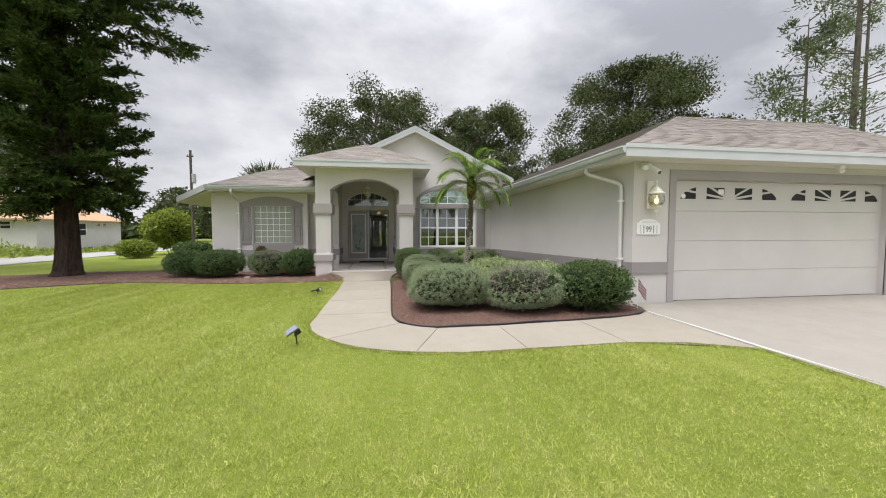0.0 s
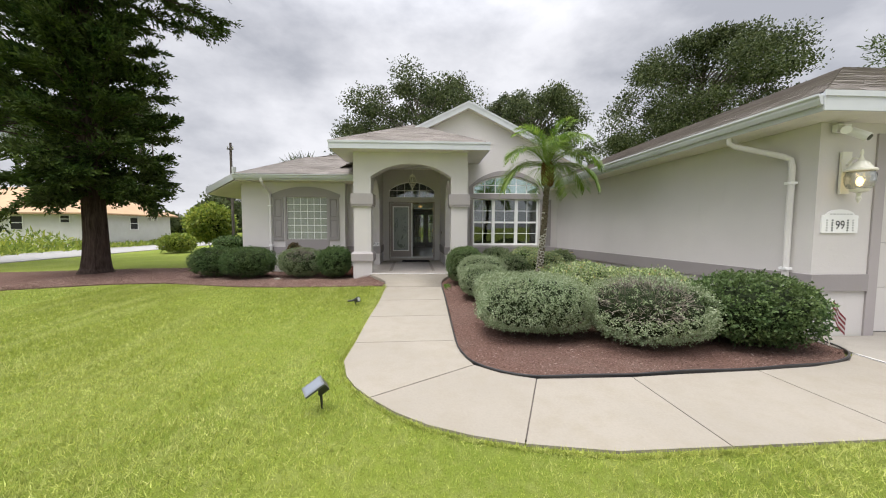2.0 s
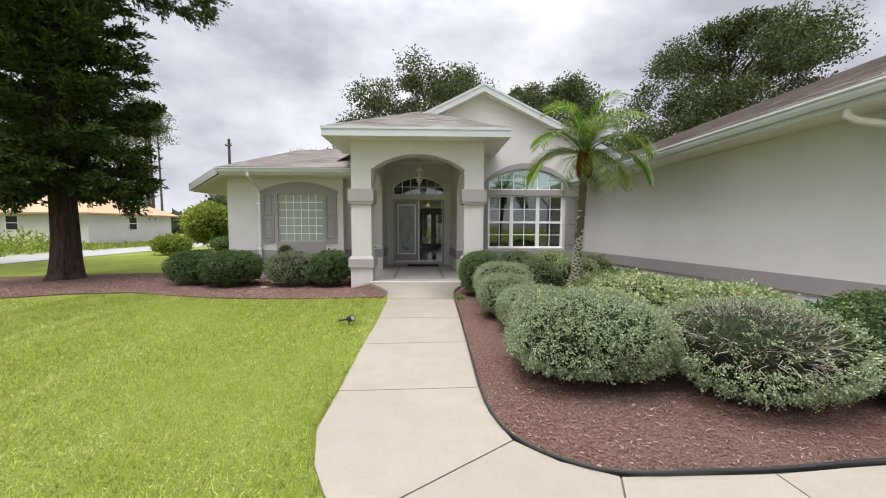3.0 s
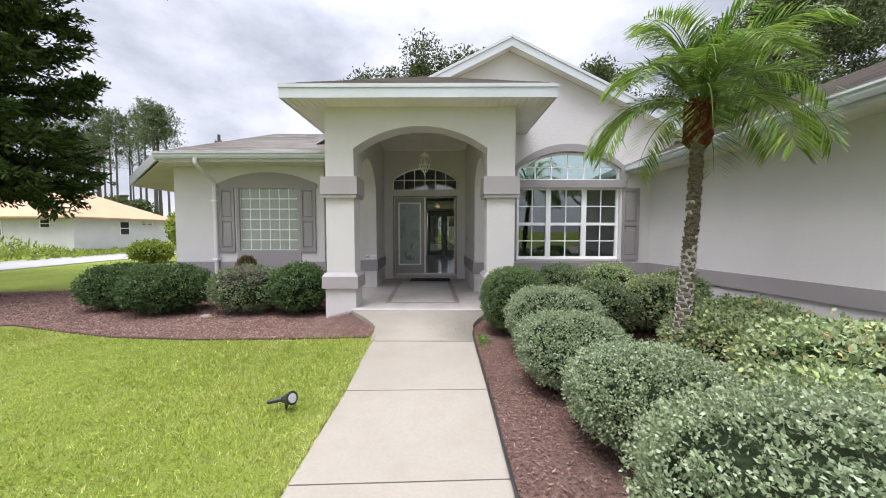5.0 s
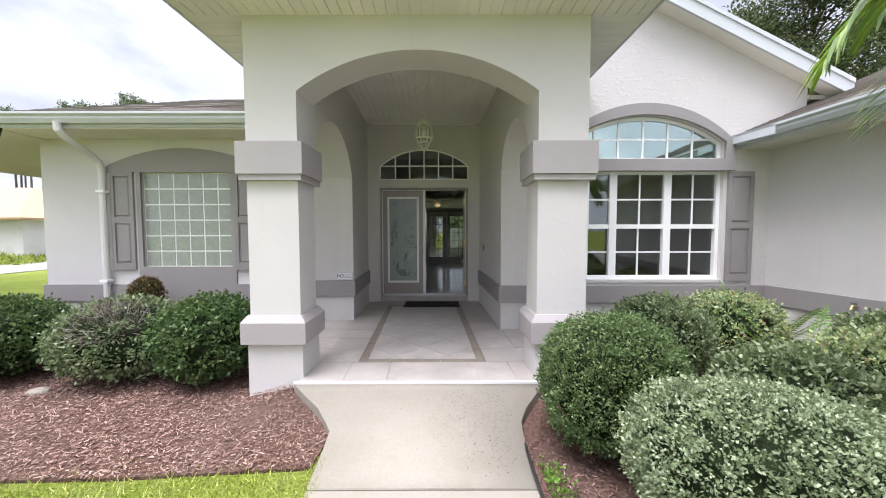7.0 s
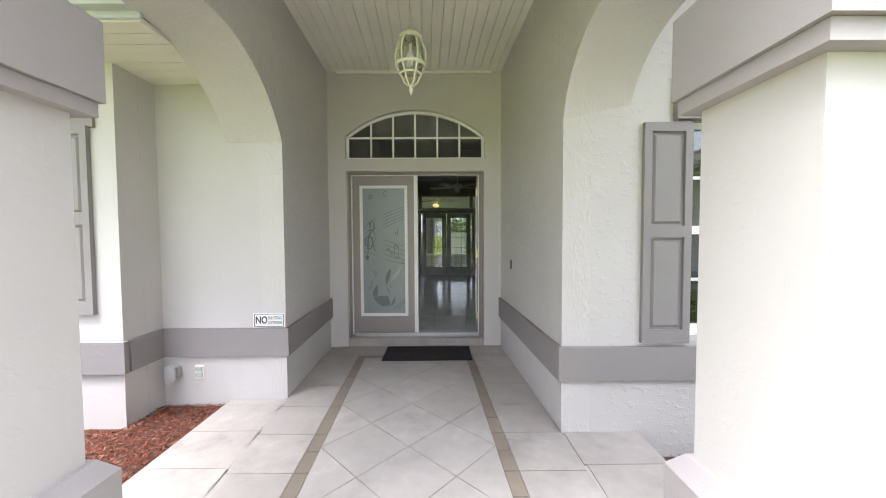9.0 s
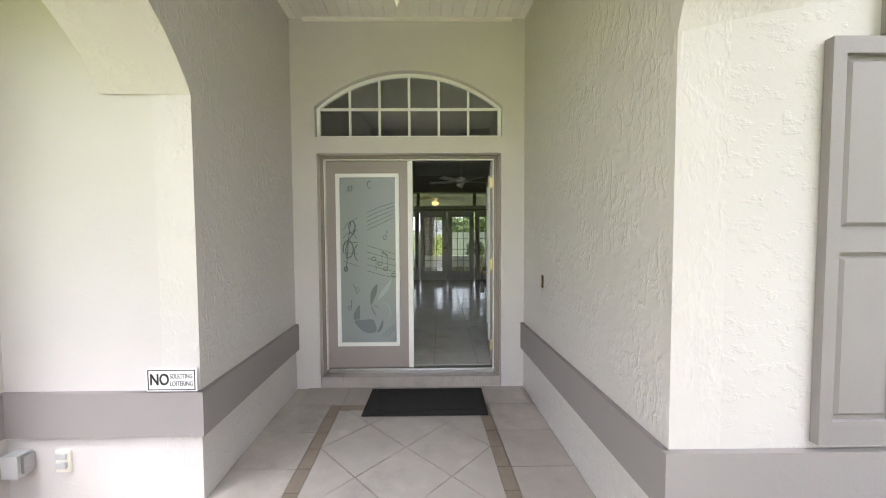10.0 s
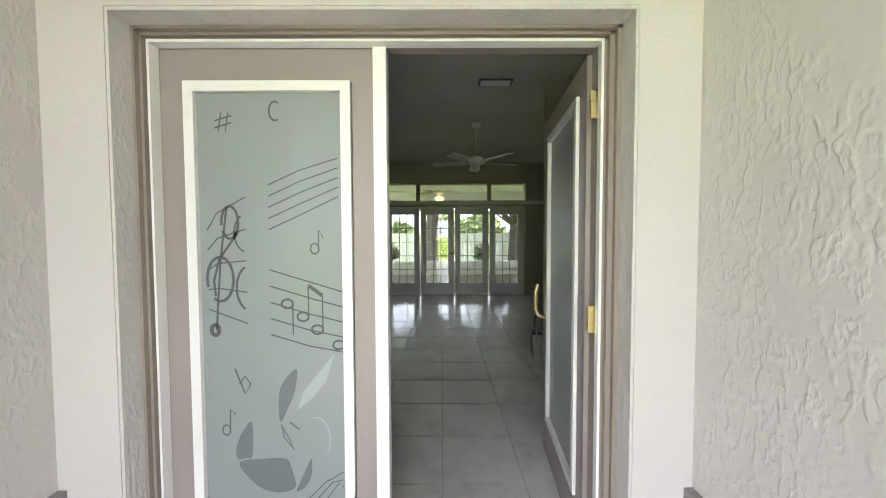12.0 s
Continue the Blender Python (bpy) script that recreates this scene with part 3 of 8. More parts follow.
edging = thing("bed_edging", "black plastic landscape edging round the mulch bed", "garden edging")
path = [(0.955, 10.95), (0.925, 10.3), (0.945, 9.0), (0.945, 7.8)] + BED_R[0:12]
pts = []
for i in range(len(path) - 1):
    c = [Vector(path[min(len(path) - 1, max(0, i + j))]) for j in (-1, 0, 1, 2)]
    for k in range(6):
        u = k / 6
        x, y = 0.5 * (2 * c[1] + (c[2] - c[0]) * u + (2 * c[0] - 5 * c[1] + 4 * c[2] - c[3]) * u ** 2 + (3 * c[1] - c[0] - 3 * c[2] + c[3]) * u ** 3)
        pts.append((x, y, gz(x, y) + 0.045 + 0.006 * math.sin(5 * x + 3 * y)))
bm = tube(bmesh.new(), pts, 0.011, 7)
for (x0, y0, z0), (x1, y1, z1) in zip(pts, pts[1:]):
    d = Vector((x1 - x0, y1 - y0, 0)).normalized() * 0.006
    nx, ny = -d.y, d.x
    hexa(bm, [(x0 - nx, y0 - ny, z0 - 0.12), (x1 - nx, y1 - ny, z1 - 0.12), (x1 + nx, y1 + ny, z1 - 0.12), (x0 + nx, y0 + ny, z0 - 0.12),
              (x0 - nx, y0 - ny, z0), (x1 - nx, y1 - ny, z1), (x1 + nx, y1 + ny, z1), (x0 + nx, y0 + ny, z0)])
part("edging_strip", bm, M_BLACK, edging)

# ---- house: walls ----
house = thing("house", "single-storey grey stucco house with taupe trim and shingle roofs", "house", kind="structure")


def hpart(name, bm, material, label=""):
    return part(name, bm, material, house, label)


TOP = 2.96
# left wing: front wall with the glass block opening
left = Run((-5.3, Y_LEFT), (-2.07, Y_LEFT))
GB = (-3.9 + 5.3, -2.64 + 5.3, 1.14, 2.47)
hpart("wall_left_wing", wall(bmesh.new(), left, 0, left.length, 0, 0.2, -0.1, TOP, [GB]), M_SMOOTH)
ret = Run((-2.07, Y_LEFT), (-2.07, Y_SIGN))
hpart("wall_left_return", ret.block(bmesh.new(), 0.202, ret.length, 0, 0.2, -0.1, TOP), M_SMOOTH)
west = Run((-5.3, 21.8), (-5.3, Y_LEFT + 0.2))
hpart("wall_west", west.block(bmesh.new(), 0, west.length, 0, 0.2, -0.1, TOP), M_SMOOTH)
sign_run = Run((-2.07, Y_SIGN), (side(-1.08, Y_SIGN), Y_SIGN))
hpart("wall_beside_porch", sign_run.block(bmesh.new(), 0, sign_run.length - 0.2, 0, 0.2, -0.1, 3.69), M_SMOOTH)
# porch recess
rl = Run((side(-1.08, Y_SIGN + 0.2), Y_SIGN + 0.2), (-1.08, Y_DOOR))
hpart("wall_porch_west", slab(bmesh.new(), [(side(-1.08, Y_SIGN), Y_SIGN), (-1.08, Y_DOOR), (-1.28, Y_DOOR), (side(-1.08, Y_SIGN) - 0.2, Y_SIGN)], -0.1, 3.69), M_TROWEL)
rr = Run((1.07, Y_DOOR), (side(1.07, Y_WIN + 0.2), Y_WIN + 0.2))
hpart("wall_porch_east", slab(bmesh.new(), [(1.07, Y_DOOR), (side(1.07, Y_WIN), Y_WIN), (side(1.07, Y_WIN) + 0.2, Y_WIN), (1.27, Y_DOOR)], -0.1, 3.69), M_TROWEL)
door_run = Run((-1.3, Y_DOOR), (1.3, Y_DOOR))
TR_ARCH = segment(1.3 - 0.865, 1.3 + 0.865, 2.905, 0.325)
hpart("wall_entrance", wall(bmesh.new(), door_run, 0, 2.6, 0, 0.2, -0.1, 3.69, [(1.3 - 0.865, 1.3 + 0.865, FLOOR, 2.49), (1.3 - 0.865, 1.3 + 0.865, 2.63, TR_ARCH)]), M_SMOOTH)
# window wall under the gable
win = Run((side(1.07, Y_WIN), Y_WIN), (4.80, Y_WIN))
WX = win.a.x
W0, W1 = 2.04 - WX, 4.18 - WX
WIN_ARCH = segment(W0, W1, 2.84, 0.36)
gable_top = lambda u: 5.23 - 0.49 * abs(u + WX - 1.87)
hpart("wall_window", wall(bmesh.new(), win, 0.2, 5.27 - WX, 0, 0.2, -0.1, gable_top, [(W0, W1, 0.97, 2.45), (W0, W1, 2.61, WIN_ARCH)]), M_BODY)
gleft = Run((-1.6, Y_WIN), (WX + 0.2, Y_WIN))
hpart("wall_gable", wall(bmesh.new(), gleft, 0, gleft.length, 0, 0.2, 3.745, lambda u: 5.23 - 0.49 * abs(u - 1.6 - 1.87)), M_SMOOTH)
# garage
gside = Run(G_INNER, G_CORNER)
hpart("wall_garage_side", wall(bmesh.new(), gside, 0.0, gside.length, 0, 0.2, -0.1, lambda u: 2.74 + (3.02 - 2.74) * u / gside.length), M_SMOOTH)
gfront = Run(G_CORNER, (14.0, 6.59))
GD0, GD1, GDZ = 6.99 - 6.0, 12.75 - 6.0, 2.66
hpart("wall_garage_front", wall(bmesh.new(), gfront, 0.0, gfront.length, 0.003, 0.2, -0.1, 3.02, [(GD0, GD1, -0.1, GDZ)]), M_SMOOTH)
hpart("wall_garage_east", B(13.8, 14.0, 6.79, 16, -0.1, 3.0), M_SMOOTH)
hpart("wall_back", wall(bmesh.new(), Run((-5.5, 21.8), (14, 21.8)), 0, 19.5, 0, 0.2, -0.1, 3.4, [(5.5 - 1.52, 5.5 + 2.12, HALL, 2.42), (5.5 - 1.52, 5.5 + 2.12, 2.55, 2.92)]), M_BODY)

# taupe belt course round the walls
def belt(run, u0, u1, label=""):
    bm = run.block(bmesh.new(), u0, u1, -0.03, 0.01, BAND0, BAND1)
    hpart("belt_course", soft(bm, 0.006), M_TRIM, label)


belt(left, -0.03, left.length + 0.03)
belt(ret, 0.03, ret.length - 0.03)
belt(sign_run, 0.0, sign_run.length + 0.03)
belt(Run((side(-1.08, Y_SIGN), Y_SIGN), (-1.08, Y_DOOR)), 0.0, rl.length + 0.2)
belt(Run((1.07, Y_DOOR), (side(1.07, Y_WIN), Y_WIN)), 0.0, rr.length + 0.2)
belt(win, -0.03, win.length - 0.03)
belt(gside, 0.0, gside.length + 0.03)
belt(gfront, 0.0, 0.84)
# garage door surround
bm = bmesh.new()
gfront.block(bm, 0.84, GD0, -0.02, 0.02, -0.1, 2.86)
gfront.block(bm, GD1, GD1 + 0.2, -0.02, 0.02, -0.1, 2.86)
gfront.block(bm, GD0, GD1, -0.02, 0.02, GDZ, 2.86)
gfront.block(bm, GD0 - 0.004, GD0 + 0.03, 0.02, 0.15, -0.1, GDZ)
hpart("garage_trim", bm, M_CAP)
# glass block surround: arched head and apron
bm = bmesh.new()
head = segment(0.93, 3.09, 2.56, 0.25)
arch_band(bm, left, 0.93, 3.09, lambda u: 2.473, head, -0.022, 0.01)
left.block(bm, GB[0] - 0.06, GB[1] + 0.06, -0.022, 0.01, BAND1, 1.14)
left.block(bm, GB[0] - 0.06, GB[0], -0.022, 0.01, 1.14, 2.473)
left.block(bm, GB[1], GB[1] + 0.06, -0.022, 0.01, 1.14, 2.473)
hpart("window_surround", bm, M_TRIM)
# arched surround of the front window
bm = bmesh.new()
outer = segment(W0 - 0.13, W1 + 0.13, 2.83, 0.52)
arch_band(bm, win, W0 - 0.13, W0, lambda u: 2.61, outer, -0.035, 0.01, 3)
arch_band(bm, win, W1, W1 + 0.13, lambda u: 2.61, outer, -0.035, 0.01, 3)
arch_band(bm, win, W0, W1, WIN_ARCH, outer, -0.035, 0.01, 28)
win.block(bm, W0 - 0.13, W1 + 0.13, -0.05, 0.01, 2.45, 2.61)
hpart("window_surround", bm, M_TRIM)
# entrance reveal
bm = bmesh.new()
door_run.block(bm, 1.3 - 0.865, 1.3 - 0.855, 0.004, 0.16, FLOOR, 2.49)
door_run.block(bm, 1.3 + 0.855, 1.3 + 0.865, 0.004, 0.16, FLOOR, 2.49)
door_run.block(bm, 1.3 - 0.855, 1.3 + 0.855, 0.004, 0.16, 2.479, 2.49)
hpart("door_reveal", bm, M_TROWEL)

# ---- porch columns and arches ----
def column(x0, x1, y0, y1):
    col = thing("porch_column", "square stucco porch column with taupe cap and base blocks", "column", "porch columns", "structure", ((x0 + x1) / 2, (y0 + y1) / 2, 0.0))
    e = 0.065
    part("shaft", B(x0, x1, y0, y1, 0.86, 2.10, 0.012), M_SMOOTH, col)
    part("plinth", B(x0 - 0.02, x1 + 0.02, y0 - 0.02, y1 + 0.02, -0.05, 0.60, 0.01), M_SMOOTH, col)
    bm = B(x0 - e, x1 + e, y0 - e, y1 + e, 0.602, 0.80, 0.01)
    m = bmesh.new()
    hexa(m, [(x0 - e, y0 - e, 0.80), (x1 + e, y0 - e, 0.80), (x1 + e, y1 + e, 0.80), (x0 - e, y1 + e, 0.80),
             (x0 - 0.02, y0 - 0.02, 0.862), (x1 + 0.02, y0 - 0.02, 0.862), (x1 + 0.02, y1 + 0.02, 0.862), (x0 - 0.02, y1 + 0.02, 0.862)])
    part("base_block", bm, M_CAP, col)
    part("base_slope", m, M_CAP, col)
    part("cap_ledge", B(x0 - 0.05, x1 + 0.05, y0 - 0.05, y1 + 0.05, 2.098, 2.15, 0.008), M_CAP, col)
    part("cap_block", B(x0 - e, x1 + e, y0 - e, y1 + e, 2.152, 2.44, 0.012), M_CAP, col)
    return col


CL0, CL1, CR0, CR1, CY0, CY1 = -1.43, -0.965, 1.225, 1.68, 11.5, 11.89
column(CL0, CL1, CY0, CY1)
column(CR0, CR1, CY0, CY1)
pf = Run((CL0, CY0), (CR1, CY0))
ARCH = segment(CL1 - CL0, CR0 - CL0, 2.90, 0.36)
hpart("porch_arch_front", wall(bmesh.new(), pf, 0, pf.length, 0, CY1 - CY0, 2.442, 3.70, [(CL1 - CL0, CR0 - CL0, 2.44, ARCH)]), M_SMOOTH)
pw = Run((CL1, CY1), (side(-1.08, Y_SIGN), Y_SIGN))
hpart("porch_arch_west", wall(bmesh.new(), pw, 0, pw.length, 0, 0.46, 2.44, 3.69, [(0.0, pw.length, 2.43, segment(0, pw.length, 2.46, 0.52))]), M_TROWEL)
pe = Run((side(1.07, Y_WIN), Y_WIN), (CR0, CY1))
hpart("porch_arch_east", wall(bmesh.new(), pe, 0, pe.length, 0, 0.46, 2.44, 3.69, [(0.0, pe.length, 2.43, segment(0, pe.length, 2.46, 0.48))]), M_TROWEL)
# porch ceiling: beaded vinyl boards
bm = bmesh.new()
k = 0
while -1.2 + 0.1 * k < 1.3:
    x = -1.2 + 0.1 * k
    hexa(bm, [(side(x, 11.9), 11.9, 3.69), (side(x + 0.095, 11.9), 11.9, 3.69), (side(x + 0.095, 15.1), 15.1, 3.69), (side(x, 15.1), 15.1, 3.69),
              (side(x, 11.9), 11.9, 3.72), (side(x + 0.1, 11.9), 11.9, 3.72), (side(x + 0.1, 15.1), 15.1, 3.72), (side(x, 15.1), 15.1, 3.72)])
    k += 1
box(bm, -1.3, 1.5, 11.9, 15.2, 3.715, 3.74)
tagged(link_mesh("ceiling", bm, M_SOFFIT), "cream beaded vinyl porch ceiling", "ceiling", kind="structure")
bm = bmesh.new()
box(bm, -0.95, 0.95, 14.97, 15.0, 3.665, 3.69)
hpart("ceiling_trim", bm, M_SOFFIT)

# ---- roofs ----
def roof_face(bm, quad, course=0.14, tab=0.34, thick=0.012, seed=0):
    """Shingles over a face with eave corners a, b and upper corners c, d (c above b, d above a)."""
    rng = random.Random(seed)
    a, b, c, d = [Vector(q) for q in quad]
    n = (b - a).cross(d - a if (d - a).length > 0.01 else c - a).normalized()
    if n.z < 0:
        n = -n
    rows = max(2, int(max((d - a).length, (c - b).length) / course))
    for i in range(rows):
        u0, u1 = i / rows, min(1.0, (i + 1.25) / rows)
        l0, r0, l1, r1 = a.lerp(d, u0), b.lerp(c, u0), a.lerp(d, u1), b.lerp(c, u1)
        w = (r0 - l0).length
        cuts, p = [0.0], rng.uniform(0.05, tab)
        while p < w - 0.03:
            cuts.append(p / w)
            p += tab * rng.uniform(0.6, 1.4)
        cuts.append(1.0)
        for s0, s1 in zip(cuts, cuts[1:]):
            lift = thick * rng.uniform(0.8, 1.3)
            p0, p1, p2, p3 = l0.lerp(r0, s0), l0.lerp(r0, s1), l1.lerp(r1, s1), l1.lerp(r1, s0)
            v = [bm.verts.new(q) for q in (p0, p1, p0 + n * lift, p1 + n * lift, p2 + n * 0.002, p3 + n * 0.002)]
            bm.faces.new((v[0], v[1], v[3], v[2]))
            bm.faces.new((v[2], v[3], v[4], v[5]))


def roof(name, faces, label=""):
    bm = bmesh.new()
    for i, q in enumerate(faces):
        roof_face(bm, q, seed=i + len(faces))
    deck = bmesh.new()
    for q in faces:
        vs = [deck.verts.new(Vector(p) - Vector((0, 0, 0.02))) for p in q]
        try:
            deck.faces.new(vs)
        except ValueError:
            pass
    me = bpy.data.meshes.new("roof_shingles")
    bm.to_mesh(me)
    bm.free()
    me.materials.append(M_SHINGLE)
    r = new(name, me)
    r.parent = house
    if label:
        tagged(r, label)
    d = link_mesh("roof_deck", deck, M_SHINGLE, r)
    return r


PX0, PX1, PY0, PZ0, PZ1 = -1.97, 2.215, 11.08, 3.555, 3.755
AP = (0.12, 13.2, 4.78)
roof("porch_roof", [((PX0, PY0, PZ1), (PX1, PY0, PZ1), AP, AP), ((PX1, PY0, PZ1), (PX1, 13.3, PZ1), (0.12, 13.3, 4.80), AP),
                    ((PX0, 13.3, PZ1), (PX0, PY0, PZ1), AP, (0.12, 13.3, 4.80))], "weathered taupe asphalt shingle hip roof over the porch")
bm = bmesh.new()
box(bm, PX0, PX1, PY0, PY0 + 0.025, PZ0, PZ1 - 0.01)
box(bm, PX0, PX0 + 0.025, PY0 + 0.025, 13.1, PZ0, PZ1 - 0.01)
box(bm, PX1 - 0.025, PX1, PY0 + 0.025, 13.1, PZ0, PZ1 - 0.01)
box(bm, PX0 - 0.012, PX1 + 0.012, PY0 - 0.014, PY0, PZ1 - 0.05, PZ1 + 0.004)
hpart("porch_fascia", bm, M_FASCIA, "pale grey metal fascia")


def soffit(bm, x0, x1, y0, y1, z, along="x", step=0.1):
    """Grooved vinyl soffit strips."""
    if along == "y":
        n = max(1, int((x1 - x0) / step))
        for k in range(n):
            a, b = x0 + (x1 - x0) * k / n, x0 + (x1 - x0) * (k + 1) / n
            box(bm, a + 0.003, b - 0.003, y0, y1, z, z + 0.015)
    else:
        n = max(1, int((y1 - y0) / step))
        for k in range(n):
            a, b = y0 + (y1 - y0) * k / n, y0 + (y1 - y0) * (k + 1) / n
            box(bm, x0, x1, a + 0.003, b - 0.003, z, z + 0.015)
    box(bm, x0, x1, y0, y1, z + 0.014, z + 0.03)


bm = bmesh.new()
soffit(bm, PX0 + 0.025, PX1 - 0.025, PY0 + 0.025, CY0, PZ0 + 0.005, "y")
soffit(bm, PX0 + 0.025, CL0, CY0, 13.1, PZ0 + 0.005, "x")
soffit(bm, CR1, PX1 - 0.025, CY0, 13.1, PZ0 + 0.005, "x")
hpart("porch_soffit", bm, M_SOFFIT, "cream vinyl soffit")

# gable roof behind the porch
GA = (1.86, 5.43)
def gable_z(x):
    return GA[1] - 0.49 * abs(x - GA[0])
GY0, GY1 = 12.86, 22.5
roof("gable_roof", [((5.62, GY0, gable_z(5.62)), (5.62, GY1, gable_z(5.62)), (GA[0], GY1, GA[1]), (GA[0], GY0, GA[1])),
                    ((-2.4, GY1, gable_z(-2.4)), (-2.4, GY0 + 0.5, gable_z(-2.4)), (GA[0], GY0, GA[1]), (GA[0], GY1, GA[1]))])
bm = bmesh.new()
for x0, x1 in ((GA[0], 5.64), (-0.6, GA[0])):
    z0, z1 = gable_z(x0), gable_z(x1)
    hexa(bm, [(x0, GY0 - 0.02, z0 - 0.21), (x1, GY0 - 0.02, z1 - 0.21), (x1, GY0 + 0.01, z1 - 0.21), (x0, GY0 + 0.01, z0 - 0.21),
              (x0, GY0 - 0.02, z0 - 0.01), (x1, GY0 - 0.02, z1 - 0.01), (x1, GY0 + 0.01, z1 - 0.01), (x0, GY0 + 0.01, z0 - 0.01)])
    hexa(bm, [(x0, GY0 - 0.035, z0 - 0.05), (x1, GY0 - 0.035, z1 - 0.05), (x1, GY0 - 0.02, z1 - 0.05), (x0, GY0 - 0.02, z0 - 0.05),
              (x0, GY0 - 0.035, z0 + 0.005), (x1, GY0 - 0.035, z1 + 0.005), (x1, GY0 - 0.02, z1 + 0.005), (x0, GY0 - 0.02, z0 + 0.005)])
hpart("gable_fascia", bm, M_FASCIA)
bm = bmesh.new()
for x0, x1 in ((GA[0], 5.62), (-0.6, GA[0])):
    z0, z1 = gable_z(x0) - 0.2, gable_z(x1) - 0.2
    hexa(bm, [(x0, GY0, z0), (x1, GY0, z1), (x1, Y_WIN, z1), (x0, Y_WIN, z0), (x0, GY0, z0 + 0.03), (x1, GY0, z1 + 0.03), (x1, Y_WIN, z1 + 0.03), (x0, Y_WIN, z0 + 0.03)])
hpart("gable_soffit", bm, M_SOFFIT)
bm = bmesh.new()
hexa(bm, [(5.26, 13.1, 3.42), (5.62, 13.1, 3.42), (5.62, 22, 3.42), (5.26, 22, 3.42), (5.26, 13.1, 3.48), (5.62, 13.1, 3.48), (5.62, 22, 3.48), (5.26, 22, 3.48)])
hexa(bm, [(5.1, 13.28, 2.9), (5.2, 13.28, 2.9), (5.2, 22, 2.9), (5.1, 22, 2.9), (5.1, 13.28, 3.55), (5.2, 13.28, 3.55), (5.2, 22, 3.55), (5.1, 22, 3.55)])
hpart("gable_return", bm, M_SOFFIT)

# left wing roof
LZ0, LZ1, LY0, LX0 = 2.95, 3.14, 12.75, -5.22
LAP = (-3.73, 14.7, 4.02)
RK0, RK1 = (-5.22, 12.74, 3.15), (-6.62, 13.69, 2.79)
roof("left_roof", [((LX0, LY0, LZ1), (-1.45, LY0, LZ1), (-1.2, 14.7, 4.02), LAP), ((-6.6, 13.7, 2.78), (LX0, LY0, LZ1), LAP, (-5.6, 19.0, 3.7)),
                   ((-4.5, 14.9, 3.9), (-1.2, 14.7, 4.0), (-1.2, 18.5, 5.2), (-3.0, 18.5, 5.0)), ((-6.6, 13.7, 2.78), (-5.6, 19, 3.7), (-3.0, 22, 4.6), (-6.6, 22, 2.9))])
bm = bmesh.new()
soffit(bm, LX0 + 0.02, CL0 - 0.02, LY0 + 0.02, Y_LEFT, LZ0 - 0.012, "x")
soffit(bm, -2.07, CL0 - 0.02, Y_LEFT, Y_SIGN, LZ0 - 0.012, "x")
hexa(bm, [(-5.2, 12.77, 2.92), (-5.2, 19, 2.86), (-6.56, 19, 2.58), (-6.56, 13.68, 2.58), (-5.2, 12.77, 2.95), (-5.2, 19, 2.89), (-6.56, 19, 2.61), (-6.56, 13.68, 2.61)])
hpart("left_soffit", bm, M_SOFFIT)
bm = bmesh.new()
ea = Run((RK1[0], RK1[1]), (RK0[0], RK0[1]))
ea.block(bm, 0, ea.length, -0.03, 0.0, RK1[2] - 0.2, RK1[2], RK0[2] - 0.2, RK0[2])
box(bm, -6.62, -6.59, 13.72, 19, 2.58, 2.78)
box(bm, LX0 + 0.002, CL0 - 0.005, LY0, LY0 + 0.02, LZ0, LZ1 - 0.01)
hpart("left_fascia", bm, M_FASCIA)


def gutter(name, a, b, za, zb):
    """K-style gutter between two plan points; za, zb are its bottom heights."""
    run = Run(a, b)
    bm = bmesh.new()
    prof = [(0.0, 0.0), (-0.06, 0.0), (-0.085, 0.05), (-0.085, 0.075), (-0.11, 0.10), (-0.11, 0.125), (-0.095, 0.125), (-0.095, 0.11), (-0.0, 0.11)]
    ends = []
    for u, z in ((0, za), (run.length, zb)):
        ends.append([bm.verts.new(run.at(u, v, z + w)) for v, w in prof])
    k = len(prof)
    for i in range(k):
        bm.faces.new((ends[0][i], ends[0][(i + 1) % k], ends[1][(i + 1) % k], ends[1][i]))
    bm.faces.new(ends[0])
    bm.faces.new(ends[1][::-1])
    return hpart(name, bm, M_FASCIA, "pale grey aluminium gutter")


gutter("gutter", (LX0 - 0.03, LY0), (CL0 - 0.01, LY0), LZ0 + 0.04, LZ0 + 0.04)

# garage roof
GE0, GE1, GZ0, GZ1 = (4.36, 13.08), (5.47, 6.12), 2.74, 3.0
RA, RB = (9.0, 8.8, 4.80), (7.5, 14.0, 4.25)
roof("garage_roof", [((GE0[0], GE0[1], GZ0 + 0.2), (GE1[0], GE1[1], GZ1 + 0.235), RA, RB), ((GE1[0], GE1[1], GZ1 + 0.235), (15, 6.12, GZ1 + 0.235), (14.0, 8.8, 4.83), RA),
                     (RB, RA, (14, 8.8, 4.83), (14, 15, 4.4))], "taupe asphalt shingle hip roof over the garage")
gutter("gutter", GE0, GE1, GZ0 + 0.04, GZ1 + 0.07)
bm = bmesh.new()
ge = Run(GE0, GE1)
ge.block(bm, 0.0, ge.length, 0.0, 0.02, GZ0 + 0.0, GZ0 + 0.19, GZ1, GZ1 + 0.22)
box(bm, GE1[0] - 0.02, 15, GE1[1] - 0.02, GE1[1] + 0.004, GZ1, GZ1 + 0.225)
box(bm, GE1[0] - 0.03, 15, GE1[1] - 0.034, GE1[1] - 0.02, GZ1 + 0.17, GZ1 + 0.24)
ge.block(bm, -0.02, 0.55, -0.085, -0.11, GZ0 + 0.06, GZ0 + 0.18)
hpart("garage_fascia", bm, M_FASCIA)
bm = bmesh.new()
n = 9
